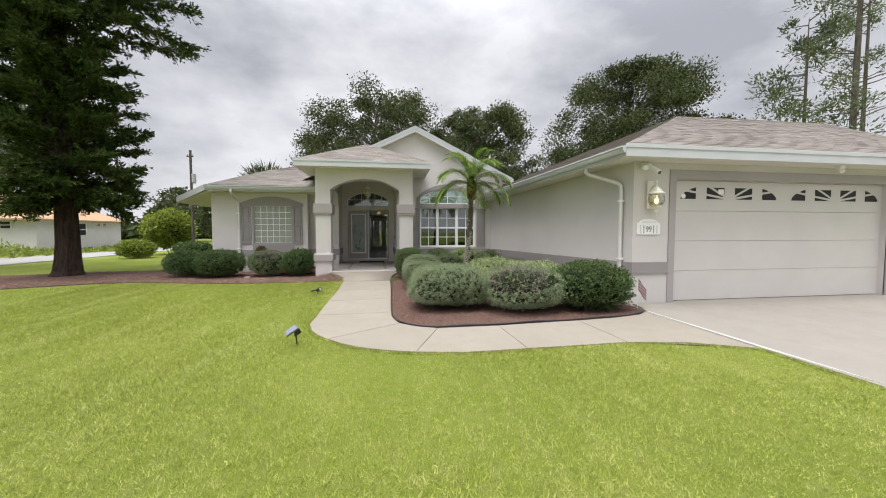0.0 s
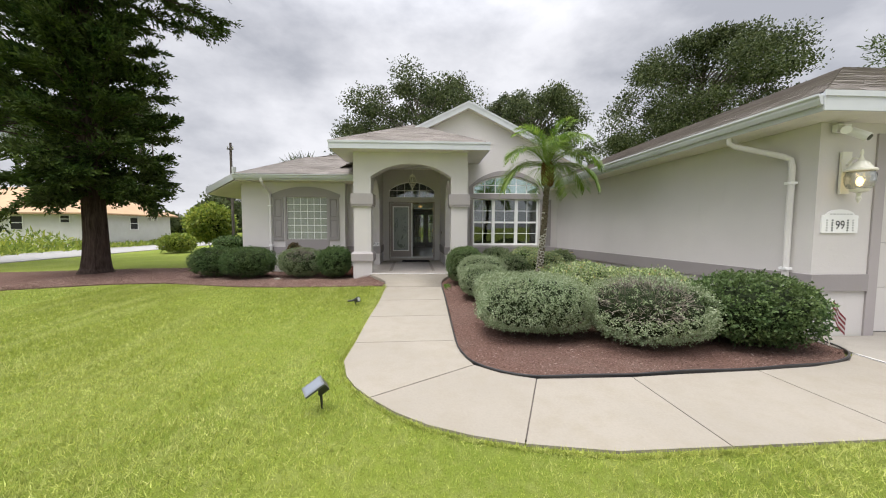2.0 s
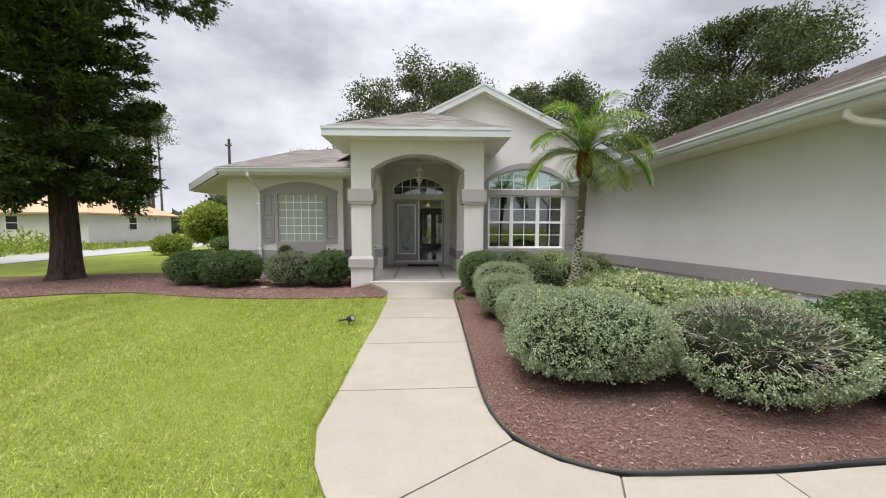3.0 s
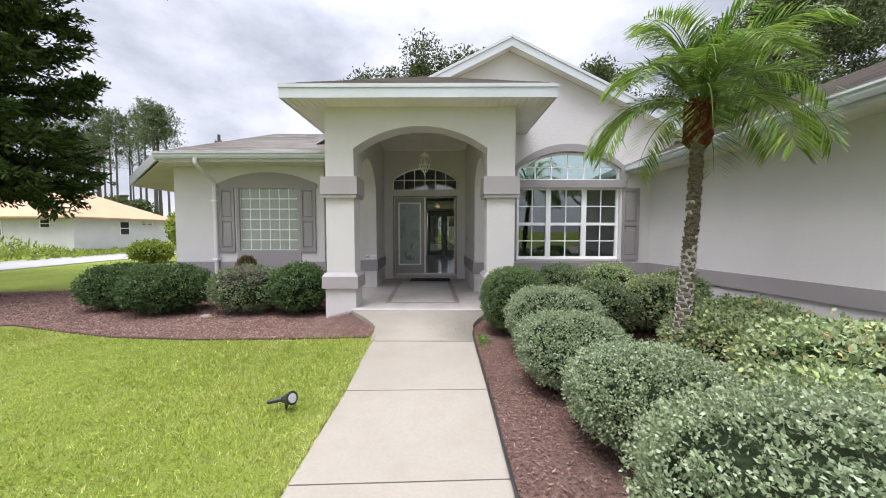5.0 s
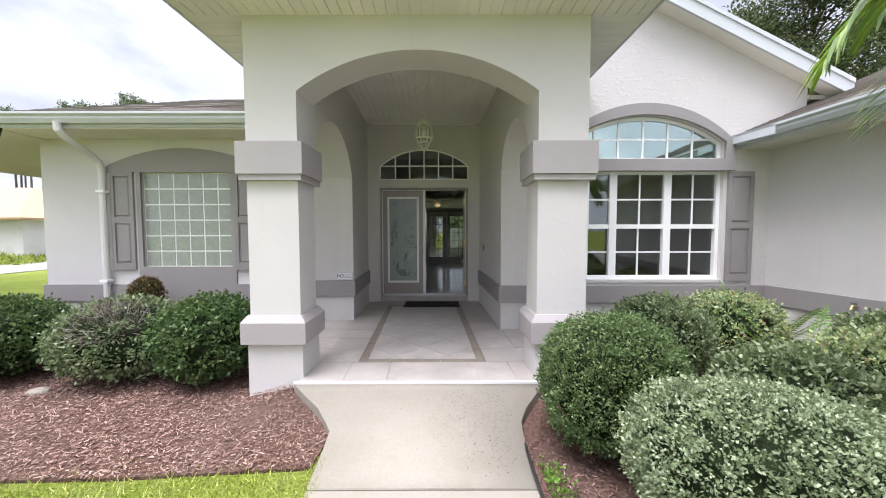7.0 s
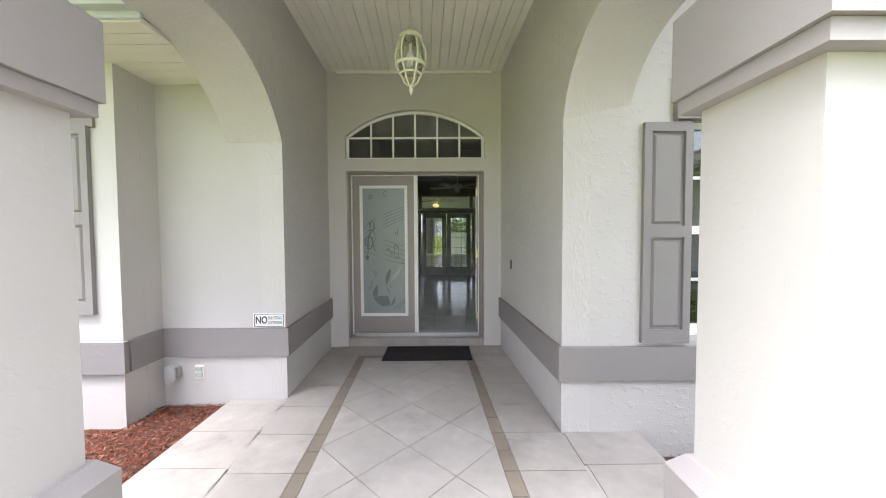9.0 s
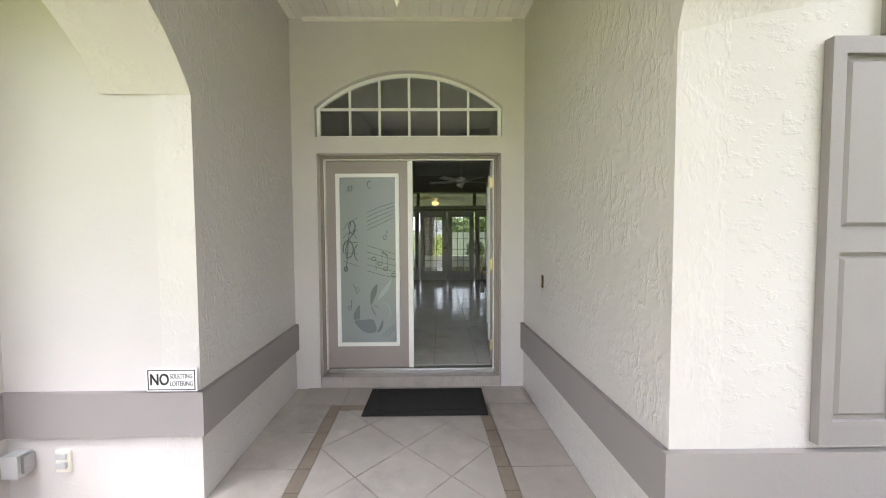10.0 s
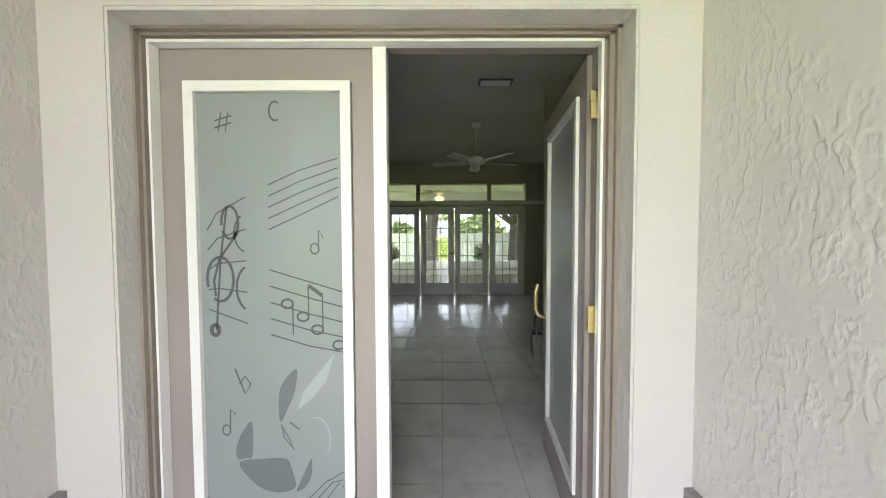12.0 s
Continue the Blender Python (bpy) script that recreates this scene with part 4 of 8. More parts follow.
for k in range(n):
    u, v = 0.02 + 0.98 * k / n, 0.02 + 0.98 * (k + 1) / n - 0.006
    a0, a1 = Vector((*GE0, GZ0)).lerp(Vector((*G_INNER, GZ0)), u), Vector((*GE0, GZ0)).lerp(Vector((*G_INNER, GZ0)), v)
    e0, e1 = Vector((*GE1, GZ1)), Vector((*G_CORNER, GZ1))
    b0, b1 = e0.lerp(e1, u), e0.lerp(e1, v)
    up = Vector((0, 0, 0.015))
    hexa(bm, [a0, a1, b1, b0, a0 + up, a1 + up, b1 + up, b0 + up])
soffit(bm, 5.95, 15, GE1[1], 6.59, GZ1 + 0.002, "y")
slab(bm, [(GE1[0] + 0.01, GE1[1] + 0.004), (5.948, GE1[1] + 0.004), (5.948, 6.585)], GZ1 + 0.002, GZ1 + 0.017)
hpart("garage_soffit", bm, M_SOFFIT)

# ---- interior seen through the door and the windows ----
Q_IN = paint("interior_paint", (0.42, 0.385, 0.32), 0.6)
M_CEIL = paint("interior_ceiling", (0.66, 0.65, 0.63), 0.7)
tagged(link_mesh("wall_hall_west", B(-2.6, -2.5, 15.2, 21.8, 0.3, 3.42), Q_IN), "tan painted hall wall", "wall", kind="structure")
tagged(link_mesh("wall_hall_east", B(2.72, 2.82, 17.6, 21.8, 0.3, 3.42), Q_IN), "tan painted hall wall", "wall", kind="structure")
tagged(link_mesh("wall_front_room", B(-2.5, -1.28, 15.2, 15.3, 0.3, 3.42), Q_IN), "tan painted wall", "wall", kind="structure")
bm = bmesh.new()
box(bm, 1.32, 5.1, 17.5, 17.6, 0.3, 3.42)
box(bm, 4.98, 5.08, 13.3, 17.5, 0.3, 3.42)
tagged(link_mesh("wall_dining_room", bm, Q_IN), "tan painted dining room walls", "wall", kind="structure")
bm = bmesh.new()
box(bm, -5.3, 5.1, 15.2, 21.82, 3.40, 3.45)
box(bm, 1.36, 5.1, 13.3, 15.2, 3.40, 3.45)
box(bm, -5.3, -1.28, 13.45, 15.2, 3.05, 3.10)
tagged(link_mesh("ceiling", bm, M_CEIL), "off-white hall ceiling", "ceiling", kind="structure")
bm = bmesh.new()
box(bm, -2.5, 2.72, 21.70, 21.80, 2.94, 3.40)
box(bm, -2.5, -1.52, 21.70, 21.80, 0.3, 2.94)
box(bm, 2.12, 2.72, 21.70, 21.80, 0.3, 2.94)
box(bm, -1.52, 2.12, 21.70, 21.80, 2.42, 2.55)
tagged(link_mesh("wall_hall_back", bm, Q_IN), "tan painted wall above the french doors", "wall", kind="structure")

# ---- front door ----
floor_in = thing("floor", "glossy pale ceramic tile floor in the hall", "floor", kind="structure")
part("screed", B(-5.3, 5.1, 15.17, 21.9, 0.2, HALL - 0.006), M_GROUT, floor_in)
M_FROST = Nodes("frosted_glass").done((0.262, 0.296, 0.292), 0.28)
M_ETCH = Nodes("clear_etching").done((0.115, 0.135, 0.14), 0.12)
M_ETCH3 = Nodes("shaded_etching").done((0.16, 0.185, 0.19), 0.15)
M_ETCH2 = Nodes("pale_etching").done((0.38, 0.43, 0.435), 0.24)
DY = 15.165


def door_leaf(name, label, etched):
    """A leaf with its hinge side at x = 0, running to x = 0.80; its outer face looks to -y."""
    d = thing(name, label, "door", kind="structure")
    bm = bmesh.new()
    box(bm, 0, 0.82, 0, 0.045, 0.405, 0.63)
    box(bm, 0, 0.82, 0, 0.045, 2.315, 2.44)
    box(bm, 0, 0.10, 0, 0.045, 0.63, 2.315)
    box(bm, 0.715, 0.82, 0, 0.045, 0.63, 2.315)
    part("door_slab", bm, M_DOOR, d)
    bm = bmesh.new()
    for x0, x1, z0, z1 in ((0.095, 0.71, 0.625, 0.662), (0.095, 0.71, 2.283, 2.32), (0.095, 0.132, 0.662, 2.283), (0.673, 0.71, 0.662, 2.283)):
        box(bm, x0, x1, -0.014, 0.03, z0, z1)
    part("glazing_frame", soft(bm, 0.005), M_WHITE, d, "white glazing frame")
    pane = part("pane", B(0.132, 0.673, 0.006, 0.02, 0.662, 2.283), M_FROST, d, "frosted glass with etched music motif")
    if etched:
        etch(pane)
    return d


def stroke(bm, pts, w=0.006, taper=False):
    """A flat ribbon on the glass through points (x, z), thin at its ends if it tapers."""
    p = [Vector((x, 0, z)) for x, z in pts]
    rows = []
    for i, q in enumerate(p):
        t = (p[min(i + 1, len(p) - 1)] - p[max(i - 1, 0)]).normalized()
        n = Vector((-t.z, 0, t.x)) * w / 2 * (max(0.08, math.sin(math.pi * i / (len(p) - 1))) if taper else 1)
        rows.append((bm.verts.new((q + n).xyz + Vector((0, 0.004, 0))), bm.verts.new((q - n).xyz + Vector((0, 0.004, 0)))))
    for a, b in zip(rows, rows[1:]):
        bm.faces.new((a[0], a[1], b[1], b[0]))


def arcs(cx, cz, rx, rz, a0, a1, n=14):
    return [(cx + rx * math.cos(radians(a0 + (a1 - a0) * k / n)), cz + rz * math.sin(radians(a0 + (a1 - a0) * k / n))) for k in range(n + 1)]


def etch(pane):
    bm = bmesh.new()
    gx = lambda u: 0.132 + 0.541 * u
    # sharp sign, C, staff lines, clef, notes, flat
    for du in (-0.012, 0.014):
        stroke(bm, [(gx(0.17) + du, 2.14), (gx(0.19) + du, 2.21)], 0.005)
        stroke(bm, [(gx(0.12), 2.165 + du), (gx(0.24), 2.185 + du)], 0.006)
    stroke(bm, arcs(gx(0.54), 2.215, 0.022, 0.035, 60, 300), 0.007)
    for k in range(5):
        z = 1.94 - 0.042 * k
        stroke(bm, [(gx(0.48), z), (gx(0.7), z + 0.055), (gx(0.97), z + 0.10 + 0.006 * k)], 0.005)
        z = 1.62 - 0.062 * k
        stroke(bm, [(gx(0.48), z), (gx(0.75), z - 0.045), (gx(0.99), z - 0.085 + 0.004 * k)], 0.005)
    for k in range(5):
        z = 1.78 - 0.075 * k
        stroke(bm, [(gx(0.05), z - 0.01), (gx(0.12), z + 0.055 - 0.02 * k), (gx(0.32), z + 0.115 - 0.045 * k)], 0.005)
    stroke(bm, arcs(gx(0.21), 1.80, 0.032, 0.062, -150, 190), 0.010)
    stroke(bm, [(gx(0.26), 1.76), (gx(0.13), 1.66), (gx(0.09), 1.58), (gx(0.10), 1.52)], 0.009)
    stroke(bm, arcs(gx(0.135), 1.585, 0.05, 0.085, 200, -120), 0.011)
    stroke(bm, [(gx(0.19), 1.86), (gx(0.14), 1.66), (gx(0.115), 1.50), (gx(0.10), 1.39)], 0.008)
    stroke(bm, arcs(gx(0.09), 1.39, 0.014, 0.02, 0, 360), 0.016)
    stroke(bm, arcs(gx(0.34), 1.55, 0.05, 0.085, 110, 250), 0.009)
    stroke(bm, arcs(gx(0.34), 1.76, 0.055, 0.075, 120, 250), 0.006)
    for u, z, h in ((0.60, 1.49, -0.12), (0.71, 1.44, 0.12), (0.81, 1.39, 0.13), (0.96, 1.33, 0.12)):
        stroke(bm, arcs(gx(u), z, 0.022, 0.017, 0, 360), 0.008)
        stroke(bm, [(gx(u) + 0.021, z), (gx(u) + 0.021, z + h)], 0.005)
    stroke(bm, [(gx(0.75), 1.56), (gx(0.85), 1.52)], 0.014)
    stroke(bm, arcs(gx(0.80), 1.70, 0.016, 0.02, 0, 360), 0.006)
    stroke(bm, [(gx(0.825), 1.70), (gx(0.83), 1.77), (gx(0.86), 1.74)], 0.005)
    stroke(bm, [(gx(0.22), 1.24), (gx(0.29), 1.14), (gx(0.33), 1.18), (gx(0.29), 1.21), (gx(0.25), 1.18)], 0.006)
    stroke(bm, arcs(gx(0.15), 1.00, 0.015, 0.02, 0, 360), 0.006)
    stroke(bm, [(gx(0.175), 1.0), (gx(0.18), 1.08), (gx(0.22), 1.06)], 0.006)
    for k in range(3):
        stroke(bm, [(gx(0.70 + 0.07 * k), 0.71), (gx(0.85 + 0.05 * k), 0.79), (gx(0.98), 0.83 - 0.03 * k)], 0.004)
    link_mesh("etching", bm, M_ETCH, pane, "clear music notes etched in the glass")
    bm = bmesh.new()
    # three dark shapes of the guitar body and neck
    for outline in (((0.66, 1.235), (0.60, 1.215), (0.54, 1.165), (0.525, 1.10), (0.535, 1.03), (0.59, 1.085), (0.64, 1.15)),
                    ((0.33, 1.03), (0.255, 0.985), (0.215, 0.925), (0.225, 0.885), (0.28, 0.888), (0.33, 0.90)),
                    ((0.235, 0.872), (0.40, 0.885), (0.57, 0.885), (0.61, 0.84), (0.635, 0.795), (0.62, 0.765), (0.52, 0.75), (0.40, 0.765), (0.30, 0.81)),
                    ((0.75, 0.885), (0.75, 0.82), (0.70, 0.77), (0.64, 0.755), (0.665, 0.79), (0.70, 0.83))):
        n, ring = len(outline), []
        for k in range(n):
            a, b, c, d = [Vector(outline[(k + j) % n]) for j in (-1, 0, 1, 2)]
            ring += [0.5 * (2 * b + (c - a) * t + (2 * a - 5 * b + 4 * c - d) * t ** 2 + (3 * b - a - 3 * c + d) * t ** 3) for t in (0, 0.25, 0.5, 0.75)]
        bm.faces.new([bm.verts.new((gx(u), 0.004, z)) for u, z in ring])
    stroke(bm, [(gx(0.54), 1.02), (gx(0.60), 0.96), (gx(0.63), 0.92), (gx(0.56), 0.97), (gx(0.54), 1.02)], 0.006)
    stroke(bm, [(gx(0.60), 1.03), (gx(0.67), 1.00)], 0.008)
    link_mesh("etching", bm, M_ETCH3, pane, "shaded etched guitar")
    bm = bmesh.new()
    stroke(bm, [(gx(0.66), 1.08), (gx(0.74), 1.14), (gx(0.83), 1.20), (gx(0.92), 1.29)], 0.05, True)
    stroke(bm, arcs(gx(0.78), 0.96, 0.06, 0.09, 120, -60), 0.007, True)
    bmesh.ops.translate(bm, vec=(0, -0.002, 0), verts=bm.verts)
    link_mesh("etching", bm, M_ETCH2, pane, "pale etched guitar highlight")


door_1 = door_leaf("door_1", "closed taupe entrance door with tall frosted glass etched with music notes", True)
door_1.location = (-0.825, DY, 0)
part("astragal", B(0.795, 0.843, -0.012, 0.05, 0.395, 2.445, 0.004), M_WHITE, door_1, "white meeting strip").matrix_parent_inverse = Matrix.Identity(4)
for ch in door_1.children:
    ch.matrix_parent_inverse = Matrix.Identity(4)
door_2 = door_leaf("door_2", "open taupe entrance door with frosted glass, swung into the hall", False)
bm = bmesh.new()
tube(bm, [(0.73, -0.055, 1.45), (0.73, -0.07, 1.40), (0.73, -0.07, 1.30), (0.73, -0.05, 1.26), (0.73, 0.0, 1.25)], 0.012, 8)
box(bm, 0.705, 0.755, -0.012, 0.0, 1.22, 1.50)
handle = part("door_handle", bm, M_BRASS, door_2, "brass grip handle")
tagged(handle, "brass grip handle")
bm = B(0.69, 0.77, -0.09, -0.04, 1.02, 1.15, 0.012)
tube(bm, [(0.71, -0.065, 1.15), (0.71, -0.07, 1.22), (0.73, -0.07, 1.26), (0.75, -0.07, 1.22), (0.75, -0.065, 1.15)], 0.006, 6)
part("key_lockbox", bm, M_BLACK, door_2, "black realtor key lockbox on the handle")
door_2.matrix_basis = pose(0.785, DY + 0.05, 0, 0, 0, 0) @ Matrix.Rotation(radians(84), 4, "Z") @ Matrix.Diagonal((1, -1, 1, 1))
for ch in door_2.children:
    ch.matrix_parent_inverse = Matrix.Identity(4)

frame_1 = thing("door_frame", "taupe moulded double door frame with a white inner line", "door frame", kind="structure")
for o, y0, wl_w, wr_w in ((0.0, 15.085, 0.010, 0.018), (0.010, 15.105, 0.010, 0.018), (0.020, 15.125, 0.008, 0.016)):
    bm = bmesh.new()
    ow = o * 1.8
    box(bm, -0.855 + o, -0.855 + o + wl_w, y0, 15.22, HALL - 0.03, 2.478 - o)
    box(bm, 0.855 - ow - wr_w, 0.855 - ow, y0, 15.22, HALL - 0.03, 2.478 - o)
    box(bm, -0.855 + o, 0.855 - ow, y0, 15.22, 2.468 - o, 2.478 - o)
    part("jamb", bm, M_FRAME, frame_1)
bm = bmesh.new()
box(bm, -0.830, -0.821, 15.118, 15.163, HALL, 2.450)
box(bm, 0.796, 0.806, 15.118, 15.146, HALL, 2.450)
box(bm, -0.821, 0.796, 15.118, 15.163, 2.441, 2.450)
part("weather_strip", bm, M_WHITE, frame_1, "white weather strip")
bm = bmesh.new()
box(bm, -0.80, 0.80, 15.11, 15.24, HALL - 0.03, HALL - 0.004)
box(bm, -0.80, 0.80, 15.13, 15.15, HALL - 0.004, HALL + 0.008)
part("threshold", bm, M_STEEL, frame_1, "aluminium threshold")
for z in (2.23, 1.43, 0.63):
    bm = B(0.772, 0.798, 15.148, 15.156, z - 0.05, z + 0.05)
    tube(bm, [(0.800, 15.146, z - 0.052), (0.800, 15.146, z + 0.052)], 0.008, 8)
    part("hinge", bm, M_BRASS, frame_1, "brass butt hinge")

# arched transom over the door
def arched_window(name, label, run, u0, u1, z0, arch, cols, bar_z, v, pane_mat, edge=0.05, bar=0.022):
    w = thing(name, label, "window", kind="structure")
    bm = bmesh.new()
    run.block(bm, u0, u1, v - 0.01, v + 0.05, z0, z0 + edge * 0.6)
    arch_band(bm, run, u0, u0 + edge, lambda u: z0, arch, v - 0.01, v + 0.05, 2)
    arch_band(bm, run, u1 - edge, u1, lambda u: z0, arch, v - 0.01, v + 0.05, 2)
    arch_band(bm, run, u0 + edge, u1 - edge, lambda u: arch(u) - edge, arch, v - 0.01, v + 0.05, 24)
    part("window_frame", bm, M_WHITE, w, "white frame")
    i0, i1 = u0 + edge, u1 - edge
    xs = [i0 + (i1 - i0) * k / cols for k in range(cols + 1)]
    for x in xs[1:-1]:
        bm = bmesh.new()
        run.block(bm, x - bar / 2, x + bar / 2, v + 0.002, v + 0.03, z0 + edge * 0.6, arch(x) - edge)
        part("muntin", bm, M_GRILLE, w)
    bm = bmesh.new()
    run.block(bm, i0, i1, v, v + 0.028, bar_z - bar / 2, bar_z + bar / 2)
    part("muntin", bm, M_GRILLE, w)
    for a, b in zip(xs, xs[1:]):
        for lo, hi in ((z0 + edge * 0.6, bar_z), (bar_z, None)):
            bm = bmesh.new()
            if hi is None:
                arch_band(bm, run, a, b, lambda u: lo, lambda u: max(lo + 0.001, arch(u) - edge), v + 0.014, v + 0.018, 6)
            else:
                run.block(bm, a, b, v + 0.014, v + 0.018, lo, hi)
            p = part("pane", bm, pane_mat, w)
            p.visible_shadow = False
    return w


arched_window("window_1", "arched white grid transom window over the entrance doors", door_run, 1.3 - 0.862, 1.3 + 0.862, 2.634, segment(1.3 - 0.862, 1.3 + 0.862, 2.902, 0.322), 6, 2.90, 0.06, M_PANE, 0.03)
arched_window("window_2", "arched white grid transom reflecting the bright sky", win, W0 + 0.002, W1 - 0.002, 2.612, segment(W0 + 0.002, W1 - 0.002, 2.835, 0.355), 6, 2.89, 0.07, M_PANE2, 0.045)

# triple double-hung window
w3 = thing("window_3", "white vinyl triple double-hung window with grid bars", "window", kind="structure")
z0, z1, zm = 0.972, 2.448, 1.70
bm = bmesh.new()
posts = [W0 + 0.002, 2.66 - WX, 3.41 - WX, W1 - 0.002]
win.block(bm, posts[0], posts[-1], 0.05, 0.12, z0, z0 + 0.045)
win.block(bm, posts[0], posts[-1], 0.05, 0.12, z1 - 0.035, z1)
win.block(bm, posts[0], posts[0] + 0.05, 0.05, 0.12, z0 + 0.045, z1 - 0.035)
win.block(bm, posts[1], posts[1] + 0.10, 0.05, 0.12, z0 + 0.045, z1 - 0.035)
win.block(bm, posts[2], posts[2] + 0.10, 0.05, 0.12, z0 + 0.045, z1 - 0.035)
win.block(bm, posts[3] - 0.05, posts[3], 0.05, 0.12, z0 + 0.045, z1 - 0.035)
part("window_frame", soft(bm, 0.004), M_WHITE, w3)
bm = bmesh.new()
win.block(bm, posts[0] - 0.02, posts[-1] + 0.02, -0.02, 0.05, 0.93, 0.972)
part("window_sill", soft(bm, 0.006), M_BODY, w3)
for a, b in ((posts[0] + 0.05, posts[1]), (posts[1] + 0.10, posts[2]), (posts[2] + 0.10, posts[3] - 0.05)):
    bm = bmesh.new()
    win.block(bm, a, b, 0.06, 0.11, zm - 0.03, zm + 0.03)
    part("meeting_rail", soft(bm, 0.003), M_WHITE, w3)
    m = (a + b) / 2
    for lo, hi, v in ((zm + 0.03, z1 - 0.035, 0.072), (z0 + 0.045, zm - 0.03, 0.092)):
        bm = bmesh.new()
        win.block(bm, m - 0.011, m + 0.011, v, v + 0.012, lo, hi)
        part("muntin", bm, M_GRILLE, w3)
        bm = bmesh.new()
        win.block(bm, a, b, v + 0.001, v + 0.011, (lo + hi) / 2 - 0.011, (lo + hi) / 2 + 0.011)
        part("muntin", bm, M_GRILLE, w3)
        for c, d in ((a, m), (m, b)):
            for e, f in ((lo, (lo + hi) / 2), ((lo + hi) / 2, hi)):
                bm = bmesh.new()
                win.block(bm, c, d, v + 0.014, v + 0.018, e, f)
                p = part("pane", bm, M_PANE if lo > zm else M_SCREENED, w3)
                p.visible_shadow = False

# glass block window
w4 = thing("window_4", "glass block window of six by six wavy blocks", "window", kind="structure")
q = Nodes("glass_block")
wav = q.noise(75, 2, 0.5)
q.b.inputs["Coat Weight"].default_value = 0.5
M_GBLOCK = q.done(q.ramp(wav, [(0.35, (0.20, 0.22, 0.185)), (0.65, (0.35, 0.37, 0.33))]), 0.15, normal=q.bump(wav, 0.003))
u0, u1, z0, z1 = GB[0], GB[1], GB[2], GB[3]
bm = bmesh.new()
left.block(bm, u0, u1, 0.046, 0.12, z0, z1)
part("mortar", bm, paint("block_mortar", (0.80, 0.81, 0.79), 0.6), w4, "white block mortar")
sx, sz = (u1 - u0) / 6, (z1 - z0) / 6
bm = soft(box(bmesh.new(), -sx / 2 + 0.011, sx / 2 - 0.011, -0.03, 0.02, -sz / 2 + 0.011, sz / 2 - 0.011), 0.010, 2)
first = None
for i in range(6):
    for j in range(6):
        if first is None:
            first = part("glass_block", bm, M_GBLOCK, w4)
            ob = first
        else:
            ob = new("glass_block", first.data)
            ob.parent = w4
        ob.location = (-5.3 + u0 + sx * (i + 0.5), Y_LEFT + 0.07, z0 + sz * (j + 0.5))

# ---- shutters ----
def shutter(x0, x1, y, z0, z1):
    s = thing("shutter", "taupe two-panel raised shutter beside a window", "shutter", "window shutters", at=(x0, y, z0))
    zm = z0 + (z1 - z0) * 0.51
    bm = bmesh.new()
    box(bm, x0, x0 + 0.05, y - 0.035, y - 0.003, z0, z1)
    box(bm, x1 - 0.05, x1, y - 0.035, y - 0.003, z0, z1)
    for a, b in ((z0, z0 + 0.09), (zm - 0.04, zm + 0.04), (z1 - 0.06, z1)):
        box(bm, x0 + 0.05, x1 - 0.05, y - 0.035, y - 0.003, a, b)
    part("shutter_frame", soft(bm, 0.003), M_TAUPE, s)
    for a, b in ((z0 + 0.09, zm - 0.04), (zm + 0.04, z1 - 0.06)):
        bm = bmesh.new()
        box(bm, x0 + 0.05, x1 - 0.05, y - 0.014, y - 0.004, a, b)
        hexa(bm, [(x0 + 0.065, y - 0.014, a + 0.015), (x1 - 0.065, y - 0.014, a + 0.015), (x1 - 0.08, y - 0.028, a + 0.03), (x0 + 0.08, y - 0.028, a + 0.03),
                  (x0 + 0.065, y - 0.014, b - 0.015), (x1 - 0.065, y - 0.014, b - 0.015), (x1 - 0.08, y - 0.028, b - 0.03), (x0 + 0.08, y - 0.028, b - 0.03)])
        part("raised_panel", bm, M_TAUPE, s)


shutter(-4.32, -4.0, Y_LEFT, 1.10, 2.48)
shutter(-2.58, -2.25, Y_LEFT, 1.10, 2.48)
shutter(1.70, 2.03, Y_WIN, 0.92, 2.43)
shutter(4.23, 4.58, Y_WIN, 0.95, 2.44)

# ---- garage door ----
def half_plane(poly, a, b, c):
    """Keep the part of a convex outline with a*x + b*y <= c."""
    res = []
    for p, q in zip(poly, poly[1:] + poly[:1]):
        dp, dq = a * p[0] + b * p[1] - c, a * q[0] + b * q[1] - c
        if dp <= 0:
            res.append(p)
        if (dp < 0 < dq) or (dq < 0 < dp):
            t = dp / (dp - dq)
            res.append((p[0] + (q[0] - p[0]) * t, p[1] + (q[1] - p[1]) * t))
    return res


